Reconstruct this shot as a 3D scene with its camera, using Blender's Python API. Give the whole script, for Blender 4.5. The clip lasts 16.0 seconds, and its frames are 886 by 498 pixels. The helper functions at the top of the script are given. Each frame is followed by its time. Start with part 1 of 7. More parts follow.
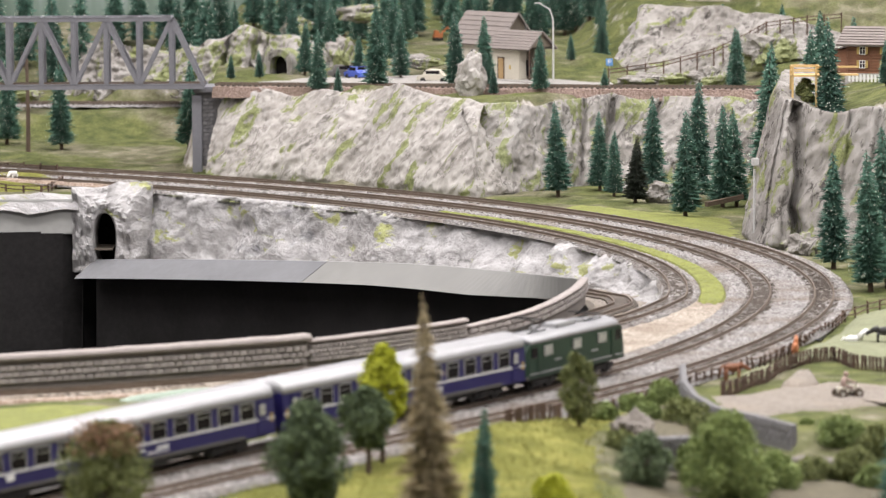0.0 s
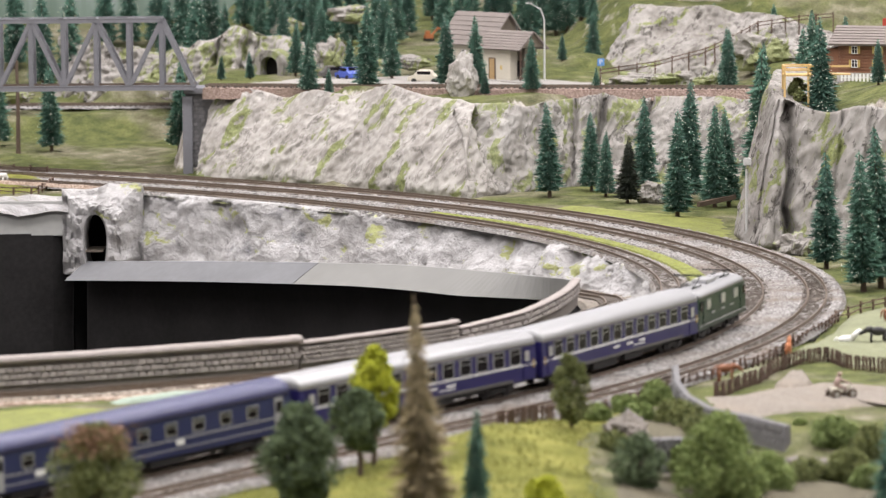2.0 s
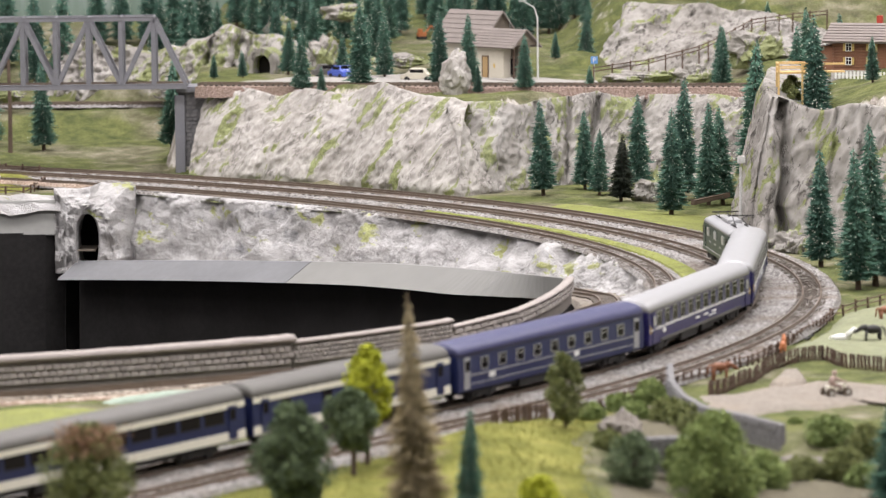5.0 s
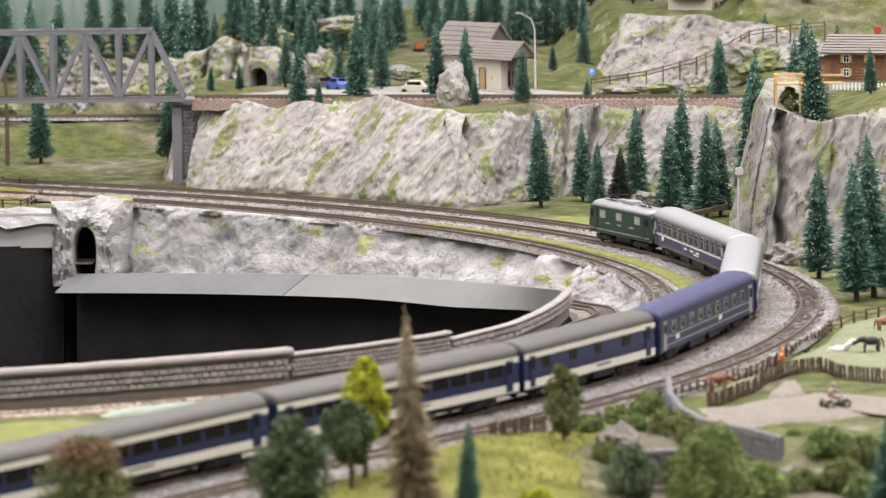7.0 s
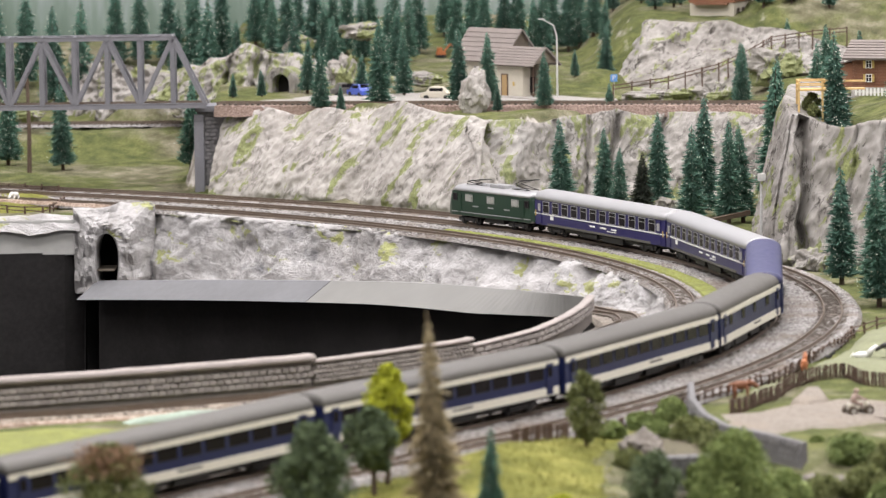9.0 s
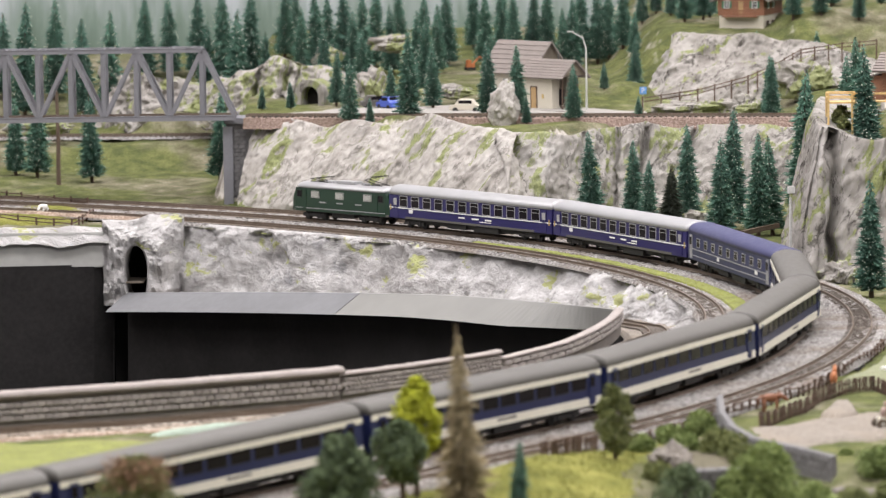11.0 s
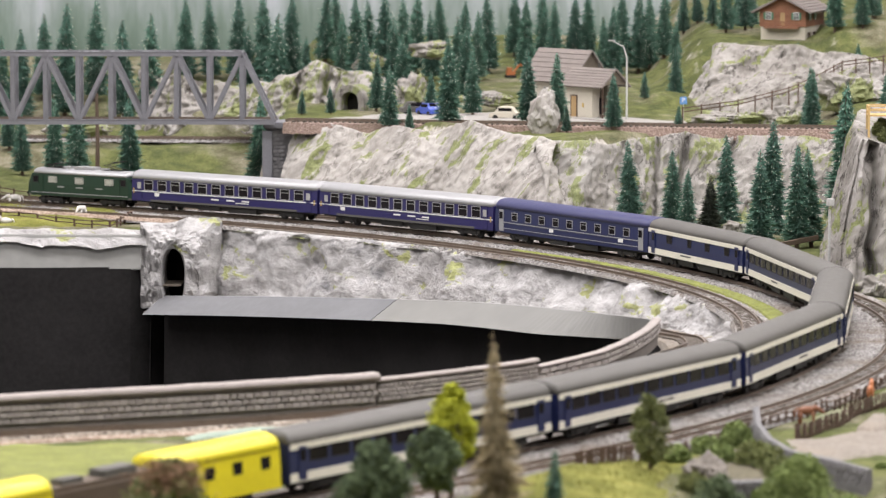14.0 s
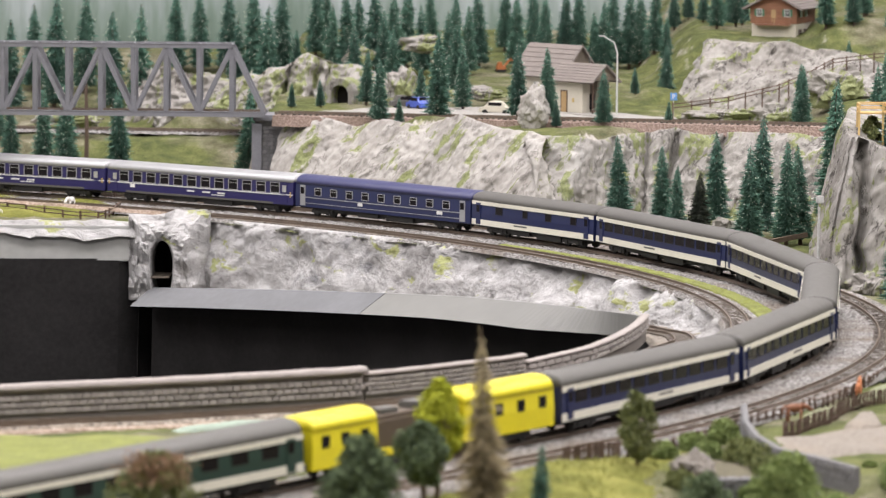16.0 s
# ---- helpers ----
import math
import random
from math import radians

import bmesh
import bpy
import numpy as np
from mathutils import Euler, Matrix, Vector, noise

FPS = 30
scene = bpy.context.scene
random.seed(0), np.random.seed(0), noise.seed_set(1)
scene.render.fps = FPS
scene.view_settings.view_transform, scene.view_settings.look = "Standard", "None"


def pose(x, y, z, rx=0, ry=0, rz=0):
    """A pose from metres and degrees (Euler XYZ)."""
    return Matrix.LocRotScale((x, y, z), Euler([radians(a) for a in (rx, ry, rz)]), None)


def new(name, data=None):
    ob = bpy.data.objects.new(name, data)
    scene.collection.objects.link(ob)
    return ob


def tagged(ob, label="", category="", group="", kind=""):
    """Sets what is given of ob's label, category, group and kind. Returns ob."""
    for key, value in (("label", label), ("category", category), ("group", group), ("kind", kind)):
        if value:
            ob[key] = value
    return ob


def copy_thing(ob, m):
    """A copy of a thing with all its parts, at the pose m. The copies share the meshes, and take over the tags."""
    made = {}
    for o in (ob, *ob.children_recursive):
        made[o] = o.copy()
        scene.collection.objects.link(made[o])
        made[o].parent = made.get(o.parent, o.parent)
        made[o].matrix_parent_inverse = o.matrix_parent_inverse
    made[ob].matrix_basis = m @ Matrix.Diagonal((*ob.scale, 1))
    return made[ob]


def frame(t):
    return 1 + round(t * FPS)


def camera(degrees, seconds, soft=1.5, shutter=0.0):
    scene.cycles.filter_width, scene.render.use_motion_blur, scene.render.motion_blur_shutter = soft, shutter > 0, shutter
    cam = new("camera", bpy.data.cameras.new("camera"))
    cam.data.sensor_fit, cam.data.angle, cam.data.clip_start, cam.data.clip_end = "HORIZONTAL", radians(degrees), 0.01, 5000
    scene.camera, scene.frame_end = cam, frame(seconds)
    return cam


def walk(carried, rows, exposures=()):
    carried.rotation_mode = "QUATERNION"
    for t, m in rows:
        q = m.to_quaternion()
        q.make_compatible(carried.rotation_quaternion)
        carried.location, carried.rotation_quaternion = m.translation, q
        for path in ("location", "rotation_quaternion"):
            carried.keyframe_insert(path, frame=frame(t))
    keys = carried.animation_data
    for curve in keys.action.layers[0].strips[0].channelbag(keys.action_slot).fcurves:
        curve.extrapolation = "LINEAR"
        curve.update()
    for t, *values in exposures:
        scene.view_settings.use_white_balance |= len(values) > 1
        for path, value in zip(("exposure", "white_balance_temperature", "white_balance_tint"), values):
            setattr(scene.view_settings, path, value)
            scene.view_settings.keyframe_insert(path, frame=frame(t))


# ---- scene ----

# ---- camera: seconds, y, z, yaw, pitch, lean ----
VIEW = (
    (0.0, -0.0263, 0.4543, 0.102, -6.170, 0.372),
    (0.5, -0.0225, 0.4539, 0.055, -6.186, 0.444),
    (1.0, -0.0189, 0.4535, 0.016, -6.198, 0.492),
    (1.5, -0.0157, 0.4531, -0.002, -6.189, 0.544),
    (2.0, -0.0128, 0.4528, -0.013, -6.157, 0.516),
    (2.5, -0.0101, 0.4525, -0.026, -6.137, 0.586),
    (3.0, -0.0076, 0.4523, -0.049, -6.158, 0.583),
    (3.5, -0.0054, 0.4520, -0.076, -6.230, 0.625),
    (6.0, 0.0028, 0.4511, -0.120, -6.060, 0.589),
    (6.5, 0.0040, 0.4510, -0.142, -6.005, 0.619),
    (7.0, 0.0051, 0.4509, -0.137, -6.011, 0.711),
    (7.5, 0.0060, 0.4508, -0.103, -6.032, 0.847),
    (8.0, 0.0069, 0.4507, -0.027, -6.017, 0.920),
    (8.5, 0.0077, 0.4506, 0.059, -5.966, 0.917),
    (9.0, 0.0085, 0.4506, 0.163, -5.922, 0.811),
    (11.5, 0.0121, 0.4502, 0.674, -5.735, 0.779),
    (12.0, 0.0129, 0.4501, 0.805, -5.795, 0.704),
    (12.5, 0.0137, 0.4500, 0.916, -5.815, 0.616),
    (13.0, 0.0146, 0.4500, 0.990, -5.776, 0.431),
    (13.5, 0.0157, 0.4499, 1.027, -5.711, 0.171),
    (14.0, 0.0168, 0.4498, 1.067, -5.649, 0.020),
    (14.5, 0.0180, 0.4497, 1.091, -5.621, -0.106),
    (15.0, 0.0194, 0.4495, 1.076, -5.635, -0.245),
    (15.5, 0.0209, 0.4494, 1.014, -5.675, -0.363),
    (16.0, 0.0226, 0.4492, 0.915, -5.726, -0.476),
)
cam = camera(11.913, 16.0, soft=1.3)
cam.data.dof.use_dof = True
cam.data.dof.focus_distance = 4.5
cam.data.dof.aperture_fstop = 18.0
walk(cam, [(t, pose(0, y, z, 0, 0, yaw) @ pose(0, 0, 0, 90 + tilt) @ pose(0, 0, 0, 0, 0, -lean)) for t, y, z, yaw, tilt, lean in VIEW])

# ---- light: a hall with lamps under a white ceiling ----
world = bpy.data.worlds.new("hall")
scene.world = world
world.use_nodes = True
world.node_tree.nodes["Background"].inputs[0].default_value = (0.80, 0.86, 1.0, 1)
world.node_tree.nodes["Background"].inputs[1].default_value = 0.3


def ceiling_lamp(x, y, watts, sx=1.6, sy=0.7):
    lamp = bpy.data.lights.new("hall_lamp", "AREA")
    lamp.shape, lamp.size, lamp.size_y, lamp.energy = "RECTANGLE", sx, sy, watts
    lamp.color = (1.0, 0.955, 0.965)
    ob = new("hall_lamp", lamp)
    ob.matrix_basis = pose(x, y, 2.35)


for lx in (-2.2, 0.0, 2.2):
    for ly, watts in ((1.4, 50), (3.6, 60), (5.4, 46)):
        ceiling_lamp(lx, ly, watts)
scene.view_settings.exposure = 0.02

# ---- plan of the main line: curvature every 0.4 m along it ----
BEND = (0.0, 0.2491, 0.5222, 0.7368, 1.0182, 0.7931, 0.6319, 0.4657, 0.3747, 0.3273, 0.297)
S0, S1, STEP = -4.4, 3.4, 0.005


def plan_line():
    n = round((S1 - S0) / STEP) + 1
    s = np.linspace(S0, S1, n)
    k = np.interp(s, np.linspace(-1.0, 3.0, 11), BEND)
    k[s < -1.0] = 0.0
    th = np.concatenate([[0], np.cumsum((k[1:] + k[:-1]) / 2 * STEP)])
    i = round((0.7 - S0) / STEP)
    th += 0.1224 - th[i]
    x = np.concatenate([[0], np.cumsum(-(np.sin(th[1:]) + np.sin(th[:-1])) / 2 * STEP)])
    y = np.concatenate([[0], np.cumsum((np.cos(th[1:]) + np.cos(th[:-1])) / 2 * STEP)])
    return s, x + 0.2781 - x[i], y + 4.0118 - y[i], th


LS, LX, LY, LT = plan_line()


def on_line(s, off=0.0):
    """The point off metres to the right of the main line at s, and the heading there."""
    x, y, th = np.interp(s, LS, LX), np.interp(s, LS, LY), np.interp(s, LS, LT)
    return x + off * math.cos(th), y + off * math.sin(th), th


# in front of the well the double line runs downhill
FALL = np.interp(LS, (-4.4, -2.2, -1.0, -0.68, -0.65, -0.62, -0.59, -0.53, -0.46, -0.40, -0.34), (-0.07, -0.06, -0.0225, -0.0097, -0.0084, -0.0069, -0.0056, -0.0038, -0.0021, -0.0007, 0.0))
FALL = np.convolve(np.pad(FALL, 10, mode="edge"), np.full(21, 1 / 21), "valid")


def main_z(s):
    return float(np.interp(s, LS, FALL))


def from_line(x, y):
    j = int(np.argmin((LX - x) ** 2 + (LY - y) ** 2))
    return LS[j], (x - LX[j]) * math.cos(LT[j]) + (y - LY[j]) * math.sin(LT[j])


def smooth(a, b, v):
    t = min(1.0, max(0.0, (v - a) / (b - a)))
    return t * t * (3 - 2 * t)


def lerp(v, xs, ys):
    return float(np.interp(v, xs, ys))


def cliff_foot(x):
    return lerp(x, (-0.33, -0.23, -0.12, -0.02, 0.06, 0.10, 0.22, 0.34, 0.6), (5.125, 5.045, 4.965, 4.85, 4.76, 4.88, 4.97, 4.92, 4.8))


def height(x, y):
    """Height of the bare terrain."""
    wob = 0.0025 * math.sin(31 * x + 1.3) * math.sin(27 * y) + 0.0015 * math.sin(83 * x + 57 * y)
    z = -0.008 + wob * 0.5
    # the far bank: a cliff, the upper shelf and the hills behind
    left = 0.010 * smooth(5.2, 5.5, y) + 0.030 * smooth(5.52, 5.62, y) + 0.085 * smooth(5.76, 6.3, y)
    foot = cliff_foot(x)
    turn = 0.055 * math.exp(-((x - 0.065) / 0.035) ** 2)
    step = 0.099 * smooth(foot + 0.035 + turn, foot + turn + lerp(x, (0.06, 0.14), (0.105, 0.14)), y)
    mid = step + 0.012 * smooth(5.35, 5.9, y) + 0.05 * smooth(5.9, 6.5, y)
    mid += 0.075 * smooth(0.16, 0.26, x) * smooth(5.44, 5.66, y)
    mid += 0.014 * smooth(0.05, 0.09, x - abs(y - 5.55) * 0.3) * smooth(5.25, 5.5, y) * (1 - smooth(0.13, 0.24, x))
    w = smooth(-0.335, -0.300, x)
    z += left * (1 - w) + mid * w
    # rocks on the hill
    for cx, cy, r, h in ((0.02, 5.42, 0.03, 0.012), (0.19, 5.45, 0.04, 0.016), (-0.095, 5.02, 0.06, 0.012), (-0.42, 5.85, 0.10, 0.04)):
        d = math.hypot(x - cx, (y - cy) * 0.7) / r
        if d < 1:
            z += h * (1 - d * d) ** 0.5 * smooth(0, 0.5, 1 - d)
    # the great rock beside the curve
    fx = x - lerp(y, (4.1, 4.5), (0.338, 0.375))
    fy = y - lerp(x, (0.30, 0.36, 0.46, 0.7), (4.34, 4.26, 4.24, 4.14))
    if fx > 0 and fy > 0:
        up = min(smooth(0, 0.05, fx), smooth(0, 0.07, fy)) * (1 - 0.35 * smooth(4.7, 5.0, y))
        z += (0.135 + 0.02 * smooth(0.40, 0.50, x)) * up * (1 - w * smooth(foot, foot + 0.1, y) * 0.75)
    # the near meadow falls gently towards the viewer, with a mound
    s, off = from_line(x, y) if y < 3.9 else (9, 0)
    z += main_z(s) * smooth(-0.12, -0.035, off)
    if off > 0.085 and s < 0.45:
        z += 0.004 * smooth(0.085, 0.12, off) + 0.010 * math.exp(-((x - 0.03) / 0.05) ** 2 - ((y - 2.92) / 0.09) ** 2)
        z -= 0.016 * smooth(0.10, 0.17, x) * smooth(3.02, 2.93, y) * (1 - smooth(3.03, 3.05, y))
    return z


# ---- materials ----
def node_mat(name, rough=0.7, metal=0.0):
    m = bpy.data.materials.new(name)
    m.use_nodes = True
    b = m.node_tree.nodes["Principled BSDF"]
    b.inputs["Roughness"].default_value, b.inputs["Metallic"].default_value = rough, metal
    return m, m.node_tree, b


def add(nt, kind, **values):
    n = nt.nodes.new(kind)
    for key, v in values.items():
        n.inputs[key].default_value = v
    return n


def ramp(nt, fac, stops):
    r = nt.nodes.new("ShaderNodeValToRGB")
    while len(r.color_ramp.elements) < len(stops):
        r.color_ramp.elements.new(0.5)
    for e, (p, c) in zip(r.color_ramp.elements, stops):
        e.position, e.color = p, (*c, 1)
    nt.links.new(fac, r.inputs[0])
    return r.outputs[0]


def coords(nt):
    return nt.nodes.new("ShaderNodeTexCoord").outputs["Object"]


def noise_of(nt, co, scale, detail=4.0, rough=0.6):
    n = add(nt, "ShaderNodeTexNoise", Scale=scale, Detail=detail, Roughness=rough)
    nt.links.new(co, n.inputs["Vector"])
    return n.outputs["Fac"]


def mix(nt, fac, a, b, mode="MIX"):
    n = nt.nodes.new("ShaderNodeMix")
    n.data_type, n.blend_type = "RGBA", mode
    for v, i in ((fac, 0), (a, 6), (b, 7)):
        if isinstance(v, (int, float)):
            n.inputs[i].default_value = v
        elif isinstance(v, tuple):
            n.inputs[i].default_value = (*v, 1)
        else:
            nt.links.new(v, n.inputs[i])
    return n.outputs[2]


def bump(nt, b, fac, strength, dist):
    n = add(nt, "ShaderNodeBump", Strength=strength, Distance=dist)
    nt.links.new(fac, n.inputs["Height"])
    nt.links.new(n.outputs[0], b.inputs["Normal"])


def plain(name, c, rough=0.6, metal=0.0, vary=0.18, scale=60.0, bumps=0.0, islands=0.0, objects=0.0):
    """Paint, plastic, wood or metal with patchy wear at two scales."""
    m, nt, b = node_mat(name, rough, metal)
    co = coords(nt)
    lo, hi = tuple(v * (1 - vary) for v in c), tuple(min(1, v * (1 + vary)) for v in c)
    col = ramp(nt, noise_of(nt, co, scale), ((0.3, lo), (0.7, hi)))
    fine = noise_of(nt, co, scale * 9, 2)
    col = mix(nt, 0.5, col, ramp(nt, fine, ((0.3, tuple(v * (1 - vary) for v in lo)), (0.7, hi))))
    if islands:
        g = nt.nodes.new("ShaderNodeNewGeometry").outputs["Random Per Island"]
        col = mix(nt, 1.0, col, ramp(nt, g, ((0.0, (1 - islands,) * 3), (1.0, (1 + islands * 0.3,) * 3))), "MULTIPLY")
    if objects:
        g = nt.nodes.new("ShaderNodeObjectInfo").outputs["Random"]
        col = mix(nt, 1.0, col, ramp(nt, g, ((0.0, (1 - objects,) * 3), (1.0, (1, 1, 1)))), "MULTIPLY")
    nt.links.new(col, b.inputs["Base Color"])
    nt.links.new(ramp(nt, fine, ((0.2, (rough * 0.85,) * 3), (0.8, (min(1, rough * 1.15),) * 3))), b.inputs["Roughness"])
    if bumps:
        bump(nt, b, fine, bumps, 0.0006)
    return m


def terrain_mat():
    """Flock grass on level ground, painted plaster rock where it is steep."""
    m, nt, b = node_mat("terrain", 0.95)
    co = coords(nt)
    big, mid, fine = noise_of(nt, co, 7, 5), noise_of(nt, co, 38, 5), noise_of(nt, co, 420, 3)
    grass = ramp(nt, mid, ((0.25, (0.040, 0.050, 0.022)), (0.5, (0.092, 0.104, 0.038)), (0.75, (0.165, 0.165, 0.068))))
    soil = ramp(nt, mid, ((0.3, (0.085, 0.080, 0.048)), (0.5, (0.15, 0.138, 0.092)), (0.7, (0.27, 0.245, 0.195))))
    low = mix(nt, ramp(nt, big, ((0.48, (0, 0, 0)), (0.60, (0.85, 0.85, 0.85)))), grass, soil)
    rock = ramp(nt, mid, ((0.22, (0.20, 0.185, 0.17)), (0.42, (0.38, 0.352, 0.32)), (0.62, (0.50, 0.47, 0.43)), (0.8, (0.60, 0.57, 0.53))))
    stretched = nt.nodes.new("ShaderNodeMapping")
    stretched.inputs["Scale"].default_value = (1, 1, 0.35)
    nt.links.new(co, stretched.inputs[0])
    seams = noise_of(nt, stretched.outputs[0], 60, 6, 0.7)
    rock = mix(nt, 1.0, rock, ramp(nt, seams, ((0.36, (0.55, 0.52, 0.50)), (0.50, (1, 1, 1)))), "MULTIPLY")
    moss = ramp(nt, noise_of(nt, co, 26, 4), ((0.60, (0, 0, 0)), (0.66, (0.8, 0.8, 0.8))))
    rock = mix(nt, moss, rock, (0.26, 0.28, 0.10))
    up = nt.nodes.new("ShaderNodeSeparateXYZ")
    nt.links.new(nt.nodes.new("ShaderNodeNewGeometry").outputs["Normal"], up.inputs[0])
    ad = nt.nodes.new("ShaderNodeMath")
    ad.operation = "MULTIPLY_ADD"
    ad.inputs[1].default_value = 0.22
    nt.links.new(noise_of(nt, co, 55, 3), ad.inputs[0])
    nt.links.new(up.outputs["Z"], ad.inputs[2])
    col = mix(nt, ramp(nt, ad.outputs[0], ((0.70, (0, 0, 0)), (0.84, (1, 1, 1)))), rock, low)
    col = mix(nt, 0.35, col, ramp(nt, fine, ((0.3, (0.06, 0.06, 0.05)), (0.7, (1, 1, 1)))), "SOFT_LIGHT")
    nt.links.new(col, b.inputs["Base Color"])
    bump(nt, b, fine, 0.7, 0.002)
    return m


def slanted(nt, co, size, turn):
    """Coordinates turned about the y axis and then drawn out, for strokes and strata that lean."""
    n = nt.nodes.new("ShaderNodeMapping")
    n.vector_type = "TEXTURE"
    n.inputs["Scale"].default_value, n.inputs["Rotation"].default_value = size, (0, turn, 0)
    nt.links.new(co, n.inputs[0])
    return n.outputs[0]


def warped(nt, co, scale, amount):
    """Coordinates pushed about by a noise, so that edges run unevenly."""
    n = add(nt, "ShaderNodeTexNoise", Scale=scale, Detail=3.0)
    nt.links.new(co, n.inputs["Vector"])
    m = nt.nodes.new("ShaderNodeVectorMath")
    m.operation = "MULTIPLY_ADD"
    m.inputs[1].default_value = (amount,) * 3
    nt.links.new(n.outputs["Color"], m.inputs[0])
    nt.links.new(co, m.inputs[2])
    return m.outputs[0]


def bluff_mat(name="bluff_rock", tone=1.0, bare=0.575, turn=0.6, crack=0.5):
    """Beige grey carved plaster rock: chipped facets, thin dark cracks and strokes of moss."""
    m, nt, b = node_mat(name, 0.9)
    co = coords(nt)
    lean = slanted(nt, warped(nt, co, 30, 0.02), (1, 1, 2.6), turn)
    n1, n3 = noise_of(nt, co, 22, 8, 0.66), noise_of(nt, co, 420, 3)
    col = ramp(nt, n1, [(at, tuple(v * tone for v in c)) for at, c in ((0.28, (0.30, 0.280, 0.255)), (0.45, (0.43, 0.405, 0.378)), (0.60, (0.50, 0.475, 0.448)), (0.75, (0.62, 0.60, 0.575)))])
    # facets of slightly different tone
    chip = add(nt, "ShaderNodeTexVoronoi", Scale=95.0)
    nt.links.new(lean, chip.inputs["Vector"])
    sep = nt.nodes.new("ShaderNodeSeparateColor")
    nt.links.new(chip.outputs["Color"], sep.inputs[0])
    col = mix(nt, 1.0, col, ramp(nt, sep.outputs[0], ((0.0, (0.90, 0.895, 0.89)), (1.0, (1.04, 1.04, 1.04)))), "MULTIPLY")
    # thin cracks along the contour of a noise, broken up by another
    vein = noise_of(nt, lean, 48, 6, 0.62)
    where = ramp(nt, noise_of(nt, co, 34, 3), ((0.46, (0, 0, 0)), (0.56, (crack, crack, crack))))
    line = ramp(nt, vein, ((0.465, (0, 0, 0)), (0.492, (1, 1, 1)), (0.508, (1, 1, 1)), (0.535, (0, 0, 0))))
    col = mix(nt, mix(nt, 1.0, where, line, "MULTIPLY"), col, (0.085 * tone, 0.075 * tone, 0.068 * tone))
    grime = ramp(nt, noise_of(nt, lean, 17, 6, 0.7), ((0.34, (0.66, 0.65, 0.64)), (0.46, (1, 1, 1))))
    col = mix(nt, 1.0, col, grime, "MULTIPLY")
    patches = ramp(nt, noise_of(nt, lean, 44, 6, 0.62), ((bare, (0, 0, 0)), (bare + 0.035, (0.88, 0.88, 0.88))))
    col = mix(nt, patches, col, ramp(nt, n3, ((0.3, (0.13, 0.155, 0.055)), (0.7, (0.30, 0.33, 0.13)))))
    nt.links.new(col, b.inputs["Base Color"])
    tall = mix(nt, 0.45, noise_of(nt, lean, 150, 10, 0.74), chip.outputs["Distance"])
    bump(nt, b, tall, 1.0, 0.0062)
    return m


def sod_mat():
    """Yellow green flocked sod with brown thin spots."""
    m, nt, b = node_mat("yellow_green_sod", 0.95)
    co = coords(nt)
    n1, n2, n3 = noise_of(nt, co, 22, 5), noise_of(nt, co, 70, 4), noise_of(nt, co, 600, 3)
    col = ramp(nt, n1, ((0.3, (0.105, 0.112, 0.028)), (0.5, (0.19, 0.192, 0.048)), (0.7, (0.30, 0.29, 0.082))))
    col = mix(nt, ramp(nt, n2, ((0.60, (0, 0, 0)), (0.72, (0.6, 0.6, 0.6)))), col, (0.15, 0.115, 0.06))
    col = mix(nt, 0.4, col, ramp(nt, n3, ((0.3, (0.1, 0.1, 0.1)), (0.7, (1, 1, 1)))), "SOFT_LIGHT")
    nt.links.new(col, b.inputs["Base Color"])
    bump(nt, b, n3, 1.0, 0.003)
    return m


def plaster_rock_mat():
    """Chalky pale plaster crags smeared with grey washes, with dabs of moss."""
    m, nt, b = node_mat("plaster_rock", 0.75)
    co = coords(nt)
    smear = slanted(nt, warped(nt, co, 26, 0.03), (2.4, 2.4, 1), 0.35)
    n1, n2 = noise_of(nt, smear, 62, 9, 0.70), noise_of(nt, co, 8, 5)
    col = ramp(nt, n1, ((0.30, (0.22, 0.213, 0.21)), (0.42, (0.38, 0.368, 0.365)), (0.54, (0.49, 0.477, 0.475)), (0.68, (0.61, 0.60, 0.60))))
    wash = noise_of(nt, smear, 15, 5, 0.6)
    col = mix(nt, ramp(nt, wash, ((0.56, (0, 0, 0)), (0.64, (0.55, 0.55, 0.55)))), col, (0.30, 0.285, 0.275))
    col = mix(nt, ramp(nt, n2, ((0.585, (0, 0, 0)), (0.66, (0.75, 0.75, 0.75)))), col, (0.15, 0.155, 0.175))
    moss = ramp(nt, noise_of(nt, smear, 40, 5), ((0.60, (0, 0, 0)), (0.64, (0.85, 0.85, 0.85))))
    col = mix(nt, moss, col, (0.36, 0.38, 0.12))
    nt.links.new(col, b.inputs["Base Color"])
    bump(nt, b, noise_of(nt, smear, 120, 10, 0.72), 1.0, 0.0075)
    return m


